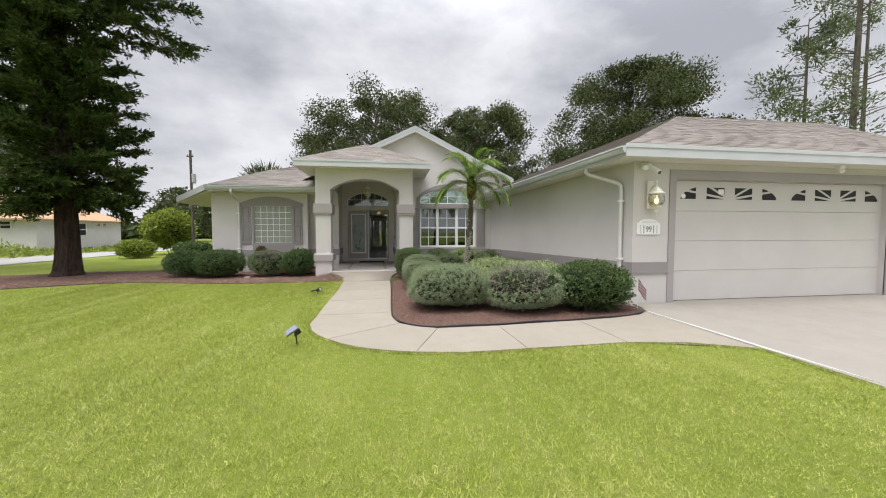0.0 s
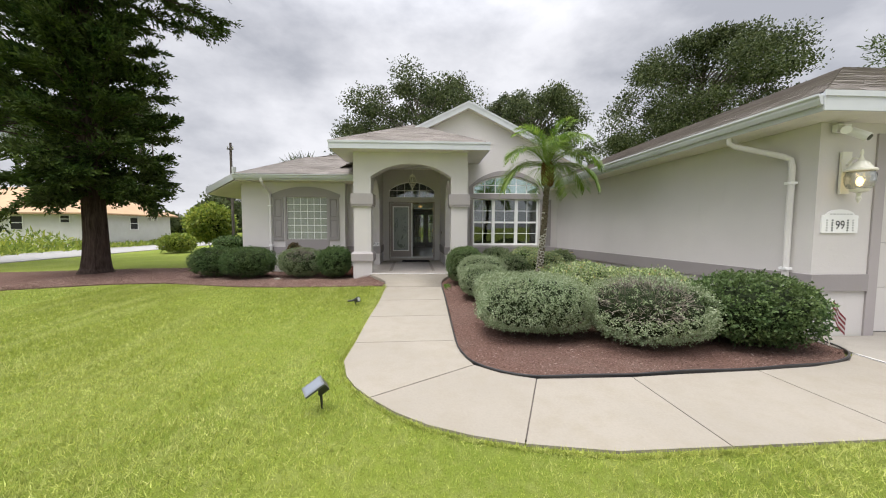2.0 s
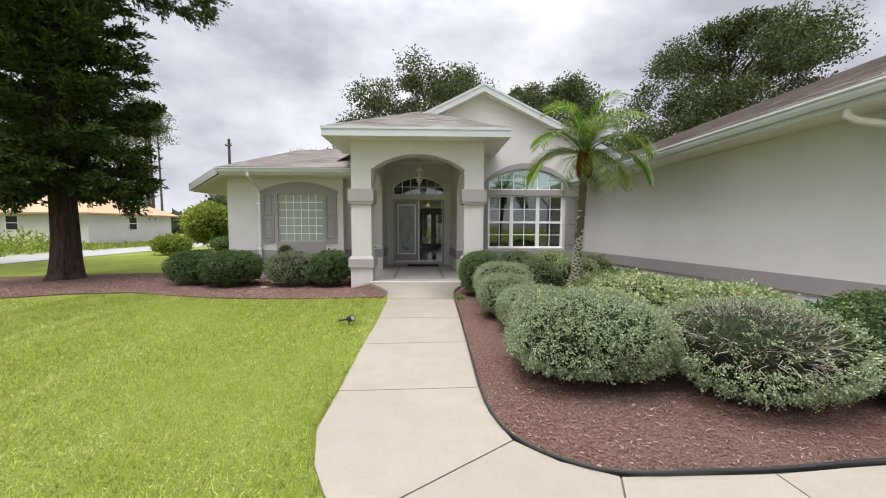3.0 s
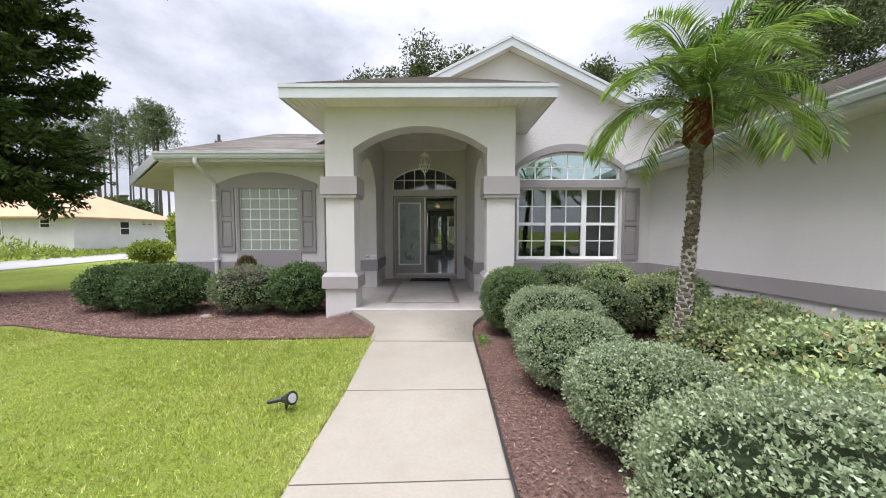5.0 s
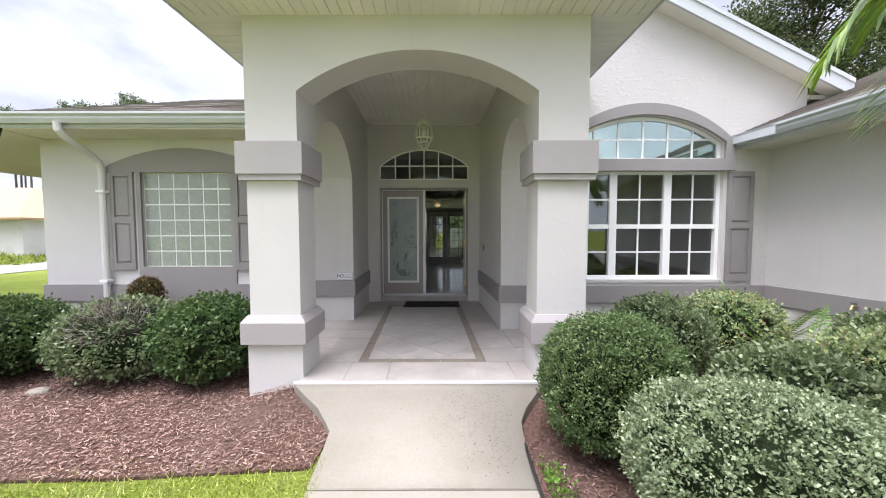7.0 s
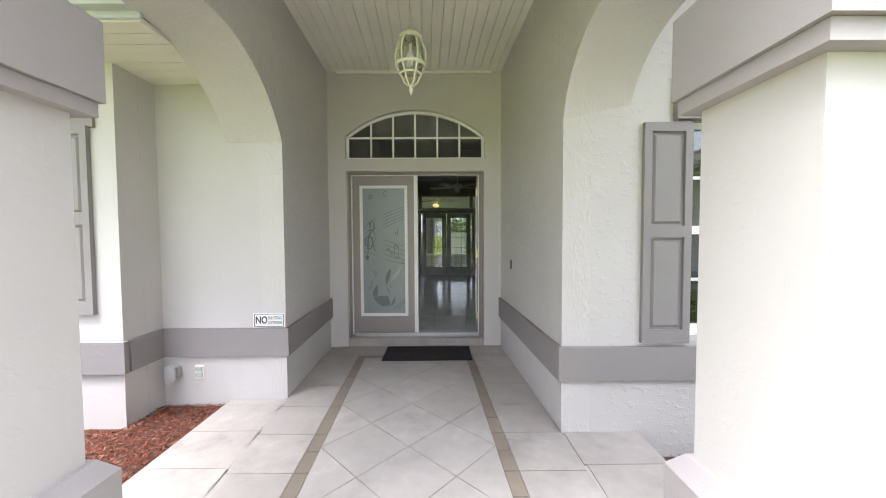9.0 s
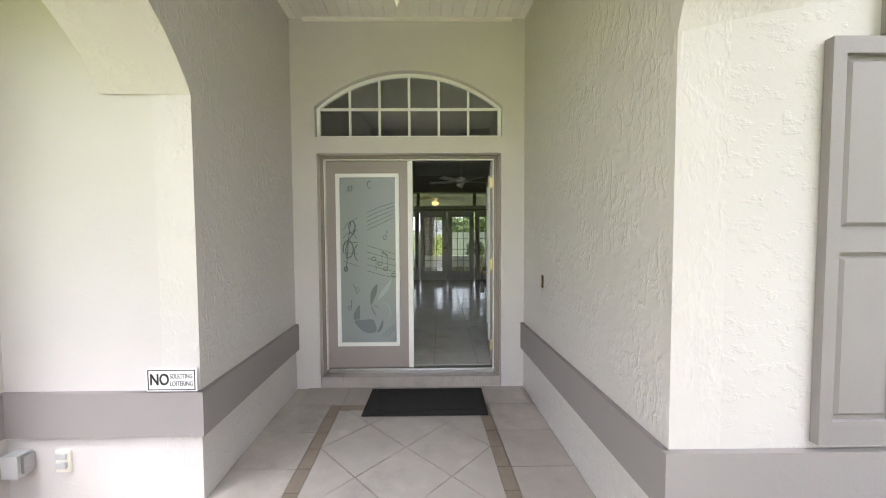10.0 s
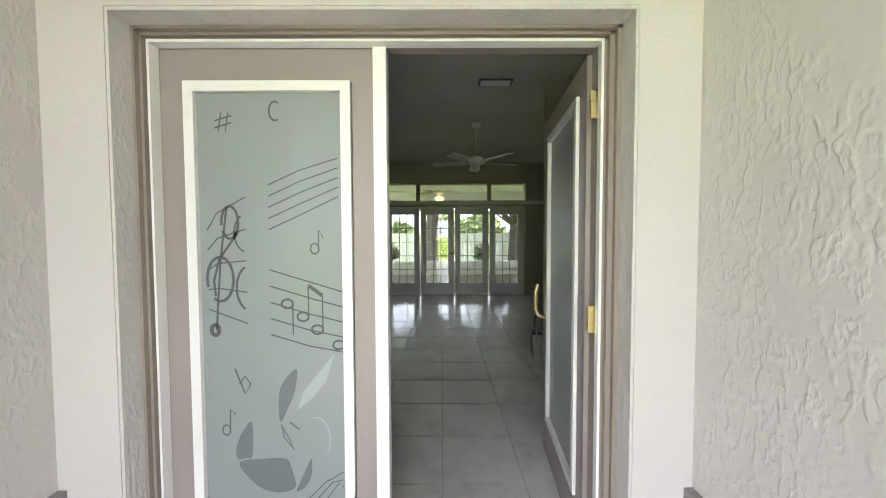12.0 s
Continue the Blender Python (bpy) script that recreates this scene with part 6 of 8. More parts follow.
def shrub(label, x, y, rx, ry, h, material, seed, n=8000, leaf=(0.036, 0.020), lift=0.06, power=2.5, bare=0.0, category="shrub", group="garden shrubs", stems=True):
    rng = np.random.default_rng(seed)
    z = gz(x, y) + 0.02
    s = thing("shrub", label, category, group, at=(x, y, z))
    lumps = [(unit(rng.normal(0, 1, 3)), rng.uniform(-0.10, 0.12)) for _ in range(26)]
    rz = (h - lift) / 2
    base = np.array([x, y, z + lift])
    # leaves sit in tufts on twig ends, with dark gaps between the tufts
    per = 7
    p, w = shell(n // per, rx, ry, rz, rng, lumps, power)
    tone = np.zeros(len(p))
    for _ in range(7):
        tone += np.sin(p @ (unit(rng.normal(0, 1, 3)) * rng.uniform(28, 60)) + rng.uniform(0, 6.28))
    tone /= 3.0
    keep = rng.random(len(p)) < np.clip(0.86 + 0.40 * tone, 0.25, 1.0)
    keep &= (p[:, 2] > 0.25 * rz) | (rng.random(len(p)) < 0.6)
    if bare:
        patch = unit(np.array([rng.normal(-0.2, 0.3), -0.8, 0.9]))
        keep &= ~((w @ patch > 1 - bare) & (rng.random(len(p)) < 0.85))
    p, w, tone = p[keep], w[keep], tone[keep]
    deep = rng.uniform(0.80, 1.0, len(p)) ** 0.5 * (1 + 0.025 * tone)
    shoot = rng.random(len(p)) < 0.025
    deep = np.where(shoot, rng.uniform(1.0, 1.07, len(p)), deep)
    tuft = base + (p - [0, 0, rz]) * deep[:, None] + [0, 0, rz]
    at = np.repeat(tuft, per, 0) + rng.normal(0, leaf[0] * 0.6, (len(p) * per, 3))
    q = leaves(at, np.repeat(w, per, 0) + [0, 0, 0.35], leaf[0] * 1.05, leaf[1] * 1.15, rng, 1.4)
    fast_mesh("foliage", q, 4, material, s)
    # solid near-black core: the shade between the leaves is painted into it
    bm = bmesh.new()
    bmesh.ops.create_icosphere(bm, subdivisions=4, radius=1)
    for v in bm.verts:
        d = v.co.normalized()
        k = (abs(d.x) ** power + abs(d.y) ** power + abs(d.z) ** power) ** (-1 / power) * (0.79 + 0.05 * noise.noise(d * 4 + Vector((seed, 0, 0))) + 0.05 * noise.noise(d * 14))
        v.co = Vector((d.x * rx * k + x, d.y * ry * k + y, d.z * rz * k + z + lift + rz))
    part("twig_core", bm, M_INNER_SHADE, s, "dark solid core with the inner shade put into its colour")
    if bare:
        t = rng.normal(0, 1, (5000, 3))
        t = unit(t)
        t = t[t @ patch > 1 - bare * 1.2]
        a = base + t * np.array([rx, ry, rz]) * rng.uniform(0.72, 0.92, (len(t), 1)) + [0, 0, rz]
        way = unit(t + rng.normal(0, 0.5, t.shape))
        sd = unit(np.cross(way, rng.normal(0, 1, t.shape))) * 0.004
        L = rng.uniform(0.06, 0.17, (len(t), 1))
        q = np.stack([a - sd, a + sd, a + way * L + sd * 0.4, a + way * L - sd * 0.4], 1).reshape(-1, 3)
        fast_mesh("dry_growth", q, 4, M_TWIG, s, "pale bare twigs")
    if stems:
        for k in range(4):
            a = k * 1.6 + seed
            part("stem", tube(bmesh.new(), [(x + 0.05 * math.cos(a), y + 0.05 * math.sin(a), z - 0.06), (x + 0.3 * rx * math.cos(a), y + 0.3 * ry * math.sin(a), z + lift + 0.12)], [0.016, 0.010], 6), M_BARK2, s)
    return s


# near-black green that stands for shade deep inside the shrubs
M_INNER_SHADE = bark("inner_shade", (0.006, 0.010, 0.004), (0.030, 0.042, 0.018), (9, 9, 9))
M_BOX3 = leafy("green_boxwood_leaf", [(0, (0.045, 0.095, 0.03)), (0.55, (0.10, 0.175, 0.06)), (1, (0.24, 0.31, 0.14))])
ROUND = "clipped rounded boxwood shrub with fine grey-green leaves in mulch"
DARKR = "clipped dark green rounded shrub standing in mulch"
shrub(ROUND, 2.12, 6.93, 0.83, 0.74, 0.84, M_BOX, 11, 56000, leaf=(0.022, 0.013), power=3.0)
shrub("grey-green clipped shrub with a bare twiggy patch", 3.5, 6.46, 0.76, 0.68, 0.85, M_BOX, 12, 44000, leaf=(0.022, 0.013), power=2.9, bare=0.34)
shrub(DARKR, 4.88, 6.32, 0.76, 0.60, 0.91, M_BOX2, 13, 16000, leaf=(0.042, 0.025))
shrub(ROUND, 2.0, 8.2, 0.58, 0.50, 0.67, M_BOX, 14, 44000, leaf=(0.021, 0.0125))
shrub(ROUND, 1.74, 9.06, 0.51, 0.44, 0.72, M_BOX, 15, 38000, leaf=(0.020, 0.012))
shrub(ROUND, 1.84, 9.93, 0.56, 0.45, 0.81, M_BOX, 16, 40000, leaf=(0.020, 0.012))
shrub(DARKR, 1.53, 10.68, 0.47, 0.42, 0.97, M_BOX3, 17, 42000, leaf=(0.019, 0.012))
VAR = "pale variegated broad-leaved shrub with reddish new shoots"
for k, (x, y, r, h) in enumerate(((3.45, 8.25, 0.66, 0.82), (4.35, 7.6, 0.62, 0.80), (4.4, 8.75, 0.60, 0.66), (3.45, 9.35, 0.52, 0.66), (4.1, 9.8, 0.55, 0.64), (2.85, 7.7, 0.42, 0.70))):
    shrub(VAR, x, y, r, r * 0.95, h, M_PALE, 21 + k, 15000, leaf=(0.048, 0.026), power=2.2)
for k, (x, y, r, h) in enumerate(((2.7, 10.6, 0.46, 0.74), (3.6, 10.75, 0.52, 0.80), (2.6, 11.9, 0.48, 0.85), (3.5, 12.1, 0.50, 0.86), (4.2, 11.2, 0.42, 0.82))):
    shrub("loose pale green shrub under the front window", x, y, r, r * 0.9, h, M_PALE if k % 2 else M_GREYLEAF, 31 + k, 11000, leaf=(0.038, 0.021), power=2.2)
shrub(DARKR, -5.55, 12.2, 0.62, 0.50, 0.84, M_BOX2, 41, 12000, leaf=(0.04, 0.024))
shrub(DARKR, -4.45, 11.9, 0.68, 0.56, 0.85, M_BOX2, 42, 14000, leaf=(0.04, 0.024))
shrub("mottled green and purple-grey shrub beside the wall", -3.02, 11.95, 0.58, 0.50, 0.82, M_GREYLEAF, 43, 11000, leaf=(0.04, 0.022), bare=0.2)
shrub(DARKR, -2.05, 11.85, 0.44, 0.45, 0.86, M_BOX2, 44, 10000, leaf=(0.042, 0.026))
shrub("small shaggy brown and green ball-shaped plant by the wall", -3.55, 12.85, 0.17, 0.17, 0.93, M_BROWNLEAF, 45, 4200, leaf=(0.032, 0.016), lift=0.52, power=2.0, category="plant", group="")
shrub("round yellow-green bush on the far lawn", -13.7, 22.4, 0.85, 0.8, 1.0, M_YELLOW, 46, 5000, leaf=(0.10, 0.06), power=2.1, group="far bushes")
shrub("tall loose green bush beyond the house corner", -14.2, 26.4, 1.4, 1.3, 2.9, M_YELLOW, 47, 9000, leaf=(0.20, 0.11), lift=0.5, power=1.9, group="far bushes")
shrub("low dark bush on the far lawn", -11.8, 24.6, 1.1, 0.9, 0.8, M_BOX2, 48, 4000, leaf=(0.10, 0.06), power=2.0, group="far bushes")


def fern(x, y, seed):
    rng = random.Random(seed)
    f = thing("fern", "bright green fern in the mulch by the window", "fern", "ferns", at=(x, y, gz(x, y)))
    z = gz(x, y) + 0.03
    for k in range(9):
        a, L, tip = rng.uniform(0, 6.28), rng.uniform(0.45, 0.7), rng.uniform(0.65, 0.95)
        bm = bmesh.new()
        pts = [Vector((x + math.cos(a) * L * u, y + math.sin(a) * L * u, z + tip * (1.25 * u - 0.35 * u * u) ** 0.9 if u > 0 else z)) for u in (0, 0.15, 0.3, 0.45, 0.6, 0.75, 0.9, 1.0)]
        tube(bm, pts, [0.004] * 8, 4)
        for i in range(1, 26):
            u = i / 26 * 6.99
            p = pts[int(u)].lerp(pts[int(u) + 1], u - int(u))
            d = (pts[int(u) + 1] - pts[int(u)]).normalized()
            s = d.cross(Vector((0, 0, 1))).normalized()
            w = 0.11 * math.sin(math.pi * min(1, 0.15 + i / 28))
            for sg_ in (-1, 1):
                e = p + s * sg_ * w + d * 0.03 - Vector((0, 0, 0.015))
                v = [bm.verts.new(q) for q in (p - d * 0.006, p.lerp(e, 0.5) - d * 0.012, e, p.lerp(e, 0.5) + d * 0.012)]
                bm.faces.new(v)
        part("frond", bm, M_FERN, f)


for k, (x, y) in enumerate(((4.15, 12.35), (3.05, 12.6), (3.75, 11.5))):
    fern(x, y, k)

# ---- palm by the garage wall ----
palm = thing("palm_tree", "small date palm with a ringed grey trunk beside the house", "palm tree", at=(2.95, 9.35, 0.05))
bm = bmesh.new()
pts, rs = [], []
for k in range(70):
    u = k / 69
    pts.append((2.95 + 0.24 * u + 0.03 * math.sin(3 * u), 9.36 + 0.14 * u, 0.0 + 2.60 * u))
    rs.append((0.068 - 0.020 * u) * (1.0 + 0.10 * (k % 2)))
tube(bm, pts, rs, 14)
part("trunk", bm, M_PALMBARK, palm, "pale grey ringed trunk with old leaf scars")
TX, TY = 3.20, 9.51
for k in range(190):
    u = 0.03 + 0.95 * k / 190
    a = k * 2.4
    p = Vector((2.95 + 0.24 * u + 0.03 * math.sin(3 * u), 9.36 + 0.14 * u, 2.60 * u))
    o = Vector((math.cos(a), math.sin(a), 0))
    s = Vector((-math.sin(a), math.cos(a), 0))
    r = 0.068 - 0.020 * u
    bm = bmesh.new()
    v = [p + o * r * 0.85 - s * 0.042, p + o * r * 0.85 + s * 0.042, p + o * (r + 0.013) + s * 0.034 + Vector((0, 0, 0.040)), p + o * (r + 0.013) - s * 0.034 + Vector((0, 0, 0.040))]
    w = [q - o * 0.02 for q in v]
    hexa(bm, [v[0], v[1], w[1], w[0], v[3], v[2], w[2], w[3]])
    part("leaf_scar", bm, M_LICHEN if (k * 37) % 100 > 1.3 * k - 85 else M_PALMBARK, palm)
for k in range(34):
    a, zz = k * 2.39, 2.45 + 0.42 * k / 34
    o = Vector((math.cos(a), math.sin(a), 0))
    p = Vector((TX, TY, zz))
    part("leaf_boot", tube(bmesh.new(), [p + o * 0.05, p + o * 0.105 + Vector((0, 0, 0.05)), p + o * 0.125 + Vector((0, 0, 0.13))], [0.045, 0.038, 0.012], 6), M_PALMBOOT, palm, "brown fibrous leaf base")
rng = np.random.default_rng(77)
for k in range(26):
    a = k * 2.3999 + rng.uniform(-0.2, 0.2)
    el = rng.uniform(0.6, 1.45) if k > 7 else rng.uniform(0.1, 0.6)
    L = rng.uniform(1.1, 1.35)
    o = np.array([math.cos(a), math.sin(a), 0])
    rach, d, p = [], np.array([*(o[:2] * math.cos(el)), math.sin(el)]), np.array([TX, TY, 2.84])
    for j in range(19):
        rach.append(p.copy())
        d = unit(d + np.array([0, 0, -0.105 * (0.45 + j / 11)]))
        p = p + d * L / 18
    bm = tube(bmesh.new(), [tuple(q) for q in rach], [0.013 * (1 - 0.85 * j / 18) for j in range(19)], 5)
    fr = part("frond", bm, M_PALM, palm)
    n = 74
    idx = np.linspace(2.2, 17.6, n)
    i0 = idx.astype(int)
    at = np.array([rach[i] + (rach[i + 1] - rach[i]) * (f - i) for i, f in zip(i0, idx)])
    dd = unit(np.array([rach[i + 1] - rach[i] for i in i0]))
    sd = unit(np.cross(dd, np.array([0, 0, 1.0])))
    q = []
    for sgn in (-1, 1):
        ln = (0.12 + 0.30 * np.sin(np.pi * np.clip((idx - 1) / 18.5, 0, 1)))[:, None] * rng.uniform(0.85, 1.1, (n, 1))
        way = unit(sd * sgn + dd * 0.75 + rng.normal(0, 0.08, (n, 3)))
        mid, tip = at + way * ln * 0.5 + [0, 0, -0.01], at + way * ln + np.array([0, 0, -0.22]) * ln
        wv = unit(np.cross(way, np.array([0, 0, 1.0]))) * 0.0075
        q.append(np.stack([at, mid + wv, tip, mid - wv], 1).reshape(-1, 3))
    fast_mesh("leaflet_blade", np.concatenate(q), 4, M_PALM, fr)

# ---- trees ----
def limb(rng, p, d, length, sag, steps=6):
    pts = [p]
    for _ in range(steps):
        d = (d + Vector((rng.gauss(0, 0.12), rng.gauss(0, 0.12), rng.gauss(0, 0.10) + sag))).normalized()
        p = p + d * length / steps
        pts.append(p)
    return pts


def cedar(x, y, seed, low=1.95, start=2.45):
    rng, nr = random.Random(seed), np.random.default_rng(seed)
    t = thing("cedar_tree", "tall dark green cedar with a thick fluted trunk in the mulch", "tree", "yard trees", at=(x, y, 0))
    H = 16.0
    bm = tube(bmesh.new(), [(x + 0.06 * math.sin(z), y, z) for z in (-0.1, 0.06, 0.25, 0.6, 1.2, 2.2, 3.5, 6, 9, 12, 16)], [0.56, 0.45, 0.36, 0.31, 0.28, 0.27, 0.26, 0.26, 0.2, 0.13, 0.03], 18)
    for v in bm.verts:
        a = math.atan2(v.co.y - y, v.co.x - x)
        k = 1 + 0.10 * math.sin(5 * a + 0.4 * v.co.z) + 0.05 * math.sin(11 * a)
        v.co.x, v.co.y = x + (v.co.x - x) * k, y + (v.co.y - y) * k
    part("trunk", bm, M_BARK, t)
    pos, out = [], []
    wood = bmesh.new()
    for k in range(210):
        z = start + (H - start - 0.35) * (k / 210) ** 1.25
        if z < 8.0:
            R = low * (1 - 0.35 * abs((z - 4.4) / 3.8) ** 1.5)
        else:
            R = 4.4 * max(0.12, 1 - abs((z - 10.4) / 5.5) ** 1.6) * rng.uniform(0.55, 1.1)
        if 7.0 < z < 8.2:
            R *= 0.72
        a = k * 2.39996 + rng.uniform(-0.3, 0.3)
        el = rng.uniform(0.05, 0.35) if z > 4 else rng.uniform(-0.12, 0.12)
        R *= rng.uniform(0.8, 1.1)
        d = Vector((math.cos(a) * math.cos(el), math.sin(a) * math.cos(el), math.sin(el)))
        pts = limb(rng, Vector((x, y, z)), d, R, 0.02 if z > 4 else -0.03)
        tube(wood, pts, [0.06 * (1 - 0.85 * i / 6) for i in range(7)], 5)
        # flat side sprays along the limb, each a row of short scaly twigs
        m, row = max(6, int((44 if low < 3 else 13) * (R / 2.2))), 24
        u = np.append(nr.beta(1.3, 1.0, m - 3) * 5.99, [5.6, 5.8, 5.95])
        i0 = u.astype(int)
        P = np.array([tuple(q) for q in pts])
        at = P[i0] + (P[i0 + 1] - P[i0]) * (u - i0)[:, None]
        dirs = unit(P[i0 + 1] - P[i0])
        lat = unit(np.cross(dirs, [0, 0, 1.0])) * nr.uniform(-1.1, 1.1, (m, 1))
        way = unit(dirs * 0.8 + lat + nr.normal(0, 0.22, (m, 3)) + [0, 0, 0.12])
        long = nr.uniform(0.28, 0.62, (m, 1)) * (1.25 if z > 8 else 1.0)
        step = (nr.random((m, row, 1)) ** 0.75) * long[:, None]
        tip = at[:, None] + way[:, None] * step + nr.normal(0, 0.045, (m, row, 3)) * [1, 1, 0.7]
        pos.append(tip.reshape(-1, 3))
        out.append(unit(np.repeat(way, row, 0) + nr.normal(0, 0.35, (m * row, 3))))
    part("branch_wood", wood, M_BARK, t)
    q = leaves(np.concatenate(pos), np.concatenate(out), 0.16, 0.055, nr, 0.4)
    fast_mesh("crown", q, 4, M_CEDAR, t)


cedar(-9.66, 13.1, 5)
cedar(-17.2, 15.4, 8, 3.3, 4.6)


def oak(label, x, y, h, r, seed, trunk=0.3, leaf=0.30, n=26000, crown0=0.35):
    rng, nr = random.Random(seed), np.random.default_rng(seed)
    t = thing("oak_tree", label, "tree", "trees behind the house", at=(x, y, 0))
    part("trunk", tube(bmesh.new(), [(x, y, -0.1), (x + 0.1, y, h * 0.2), (x - 0.1, y + 0.1, h * 0.45), (x, y, h * 0.8)], [trunk * 1.3, trunk, trunk * 0.7, trunk * 0.15], 10), M_BARK2, t)
    wood, pos, out = bmesh.new(), [], []
    clumps = 170
    for k in range(clumps):
        z = h * (crown0 + (0.97 - crown0) * rng.random())
        up = (z / h - 0.52) / (0.50 if z > 0.52 * h else 0.62 - crown0 * 0.5)
        prof = math.sqrt(max(0.02, 1 - up * up))
        a = rng.uniform(0, 6.28)
        lobe = 0.90 + 0.07 * math.sin(3 * a + seed) + 0.06 * math.sin(5 * a + 2 * seed + 0.5 * z)
        rr = r * prof * math.sqrt(rng.uniform(0.12, 1.0)) * lobe
        c = Vector((x + rr * math.cos(a), y + rr * math.sin(a), z))
        s = Vector((x, y, max(h * 0.2, z - rr * 0.7)))
        tube(wood, [s, s.lerp(c, 0.5) + Vector((0, 0, 0.2)), c], [0.07, 0.045, 0.012], 5)
        m = n // clumps
        size = r * rng.choice((0.09, 0.12, 0.15, 0.18))
        v = unit(nr.normal(0, 1, (m, 3))) * (nr.random((m, 1)) ** 0.6) * size * [1.15, 1.15, 0.8]
        v += nr.normal(0, size * 0.07, (m, 3))
        pos.append(np.array(c) + v)
        out.append(unit(v + [0, 0, 0.2 * size]))
    part("limb_wood", wood, M_BARK2, t)
    fast_mesh("crown", leaves(np.concatenate(pos), np.concatenate(out), leaf, leaf * 0.65, nr, 1.2), 4, M_OAK, t)
    return t


oak("broad green oak rising behind the porch roof", -0.3, 30, 13.3, 6.6, 61, n=64000, leaf=0.18)
oak("round green oak behind the gable", 9.3, 31, 12.8, 6.0, 62, n=56000, leaf=0.18)
oak("tall dense oak behind the garage roof", 24.0, 31, 16.8, 8.6, 63, 0.4, 0.20, 90000)
oak("small tree at the edge of the far woods", 4.2, 33, 11.2, 4.2, 64, n=13000)
for k, (x, y, h, r) in enumerate(((-26, 62, 8, 5), (-34, 66, 9, 5), (-19, 60, 6, 4), (-45, 55, 6, 5), (-24, 44, 4.5, 2.6))):
    oak("far roadside tree beyond the street", x, y, h, r, 70 + k, 0.2, 0.45, 5000, 0.15)


def pine(x, y, h, seed, bare=0.55, n=3000, size=0.5, spread=2.4):
    rng, nr = random.Random(seed), np.random.default_rng(seed)
    t = thing("pine_tree", "tall slender pine with a high tufted crown", "tree", "pines", at=(x, y, 0))
    lean = rng.uniform(-0.4, 0.4)
    part("trunk", tube(bmesh.new(), [(x + lean * (z / h) ** 2, y, z) for z in (-0.1, h * 0.3, h * 0.6, h * 0.85, h)], [h * 0.009, h * 0.0075, h * 0.006, h * 0.004, 0.02], 8), M_BARK2, t)
    wood, pos, out = bmesh.new(), [], []
    for k in range(30):
        z = h * (bare + (1 - bare) * rng.random() ** 0.85)
        a = rng.uniform(0, 6.28)
        L = spread * (1.15 - 0.7 * (z / h - bare) / (1 - bare)) * rng.uniform(0.5, 1.1)
        pts = limb(rng, Vector((x + lean * (z / h) ** 2, y, z)), Vector((math.cos(a), math.sin(a), 0.25)), L, 0.02, 3)
        tube(wood, pts, [0.05, 0.04, 0.025, 0.01], 4)
        m = n // 30
        c = np.array(tuple(pts[-1]))
        v = nr.normal(0, 1, (m, 3)) * [0.42 * L * 0.5, 0.42 * L * 0.5, 0.28]
        pos.append(c + v)
        out.append(unit(v + [0, 0, 0.4]))
    part("branch_wood", wood, M_BARK2, t)
    fast_mesh("crown", leaves(np.concatenate(pos), np.concatenate(out), size, size * 0.28, nr, 0.8), 4, M_PINE, t)


rp = random.Random(9)
for k in range(22):
    b = rp.uniform(-1.22, -0.78)
    dist = rp.uniform(58, 80)
    pine(0.5 + b * dist, 5.8 + dist, rp.uniform(19, 25), 100 + k, 0.70, 1200, 0.5, 2.6)
for k, (x, y, h) in enumerate(((33.0, 20.0, 26), (31.0, 21.5, 17), (47, 28, 26))):
    pine(x, y, h, 140 + k, 0.28, 3600, 0.36, 3.4)

# cabbage palm showing over the roof
cp = thing("cabbage_palm", "fan-leaved cabbage palm showing over the roof", "palm tree", at=(-8.0, 27, 0))
part("trunk", tube(bmesh.new(), [(-8.0, 27, -0.1), (-8.0, 27, 4.7)], [0.22, 0.18], 10), M_BARK2, cp)
nr = np.random.default_rng(8)
way = unit(nr.normal(0, 1, (1500, 3)) * [1, 1, 0.7] + [0, 0, 0.25])
fast_mesh("crown", leaves(np.array([-8.0, 27, 4.9]) + way * nr.uniform(0.5, 1.3, (1500, 1)), way, 0.8, 0.07, nr, 0.2), 4, M_OAK, cp)

# far woods along the horizon
nr = np.random.default_rng(19)
n = 26000
ang = nr.uniform(-1.75, 1.75, n)
dist = nr.uniform(95, 120, n)
hgt = 4.5 + 2.5 * np.sin(ang * 23) + 1.8 * np.sin(ang * 61 + 1)
at = np.stack([dist * np.sin(ang), dist * np.cos(ang), hgt * nr.random(n) ** 0.7], 1)
tagged(fast_mesh("far_woods", leaves(at, unit(nr.normal(0, 1, (n, 3)) + [0, 0, 0.5]), 2.2, 1.5, nr, 0.6), 4, M_OAK), "distant green woods along the horizon", "woods", kind="stuff")

# tall weeds across the street
n = 15000
x, y = nr.uniform(-32, -20.6, n), nr.uniform(12, 40, n)
heap = np.exp(-((x + 23.4) / 2.0) ** 2 - ((y - 23.6) / 2.6) ** 2) + 0.6 * np.exp(-((x + 27) / 2.0) ** 2 - ((y - 20) / 3.0) ** 2)
hh = 0.12 + 1.15 * heap + 0.3 * np.clip(np.sin(x * 0.9) * np.cos(y * 0.45) - 0.3, 0, 1)
keep = (x > -24.5) | (y < 27)
x, y, hh = x[keep], y[keep], hh[keep]
at = np.stack([x, y, hh * nr.random(len(x))], 1)
tagged(fast_mesh("weeds", leaves(at, unit(nr.normal(0, 0.5, (len(x), 3)) + [0, 0, 0.8]), 0.34, 0.09, nr, 0.4), 4, M_YELLOW), "tall yellow-green weeds across the street", "weeds", kind="stuff")

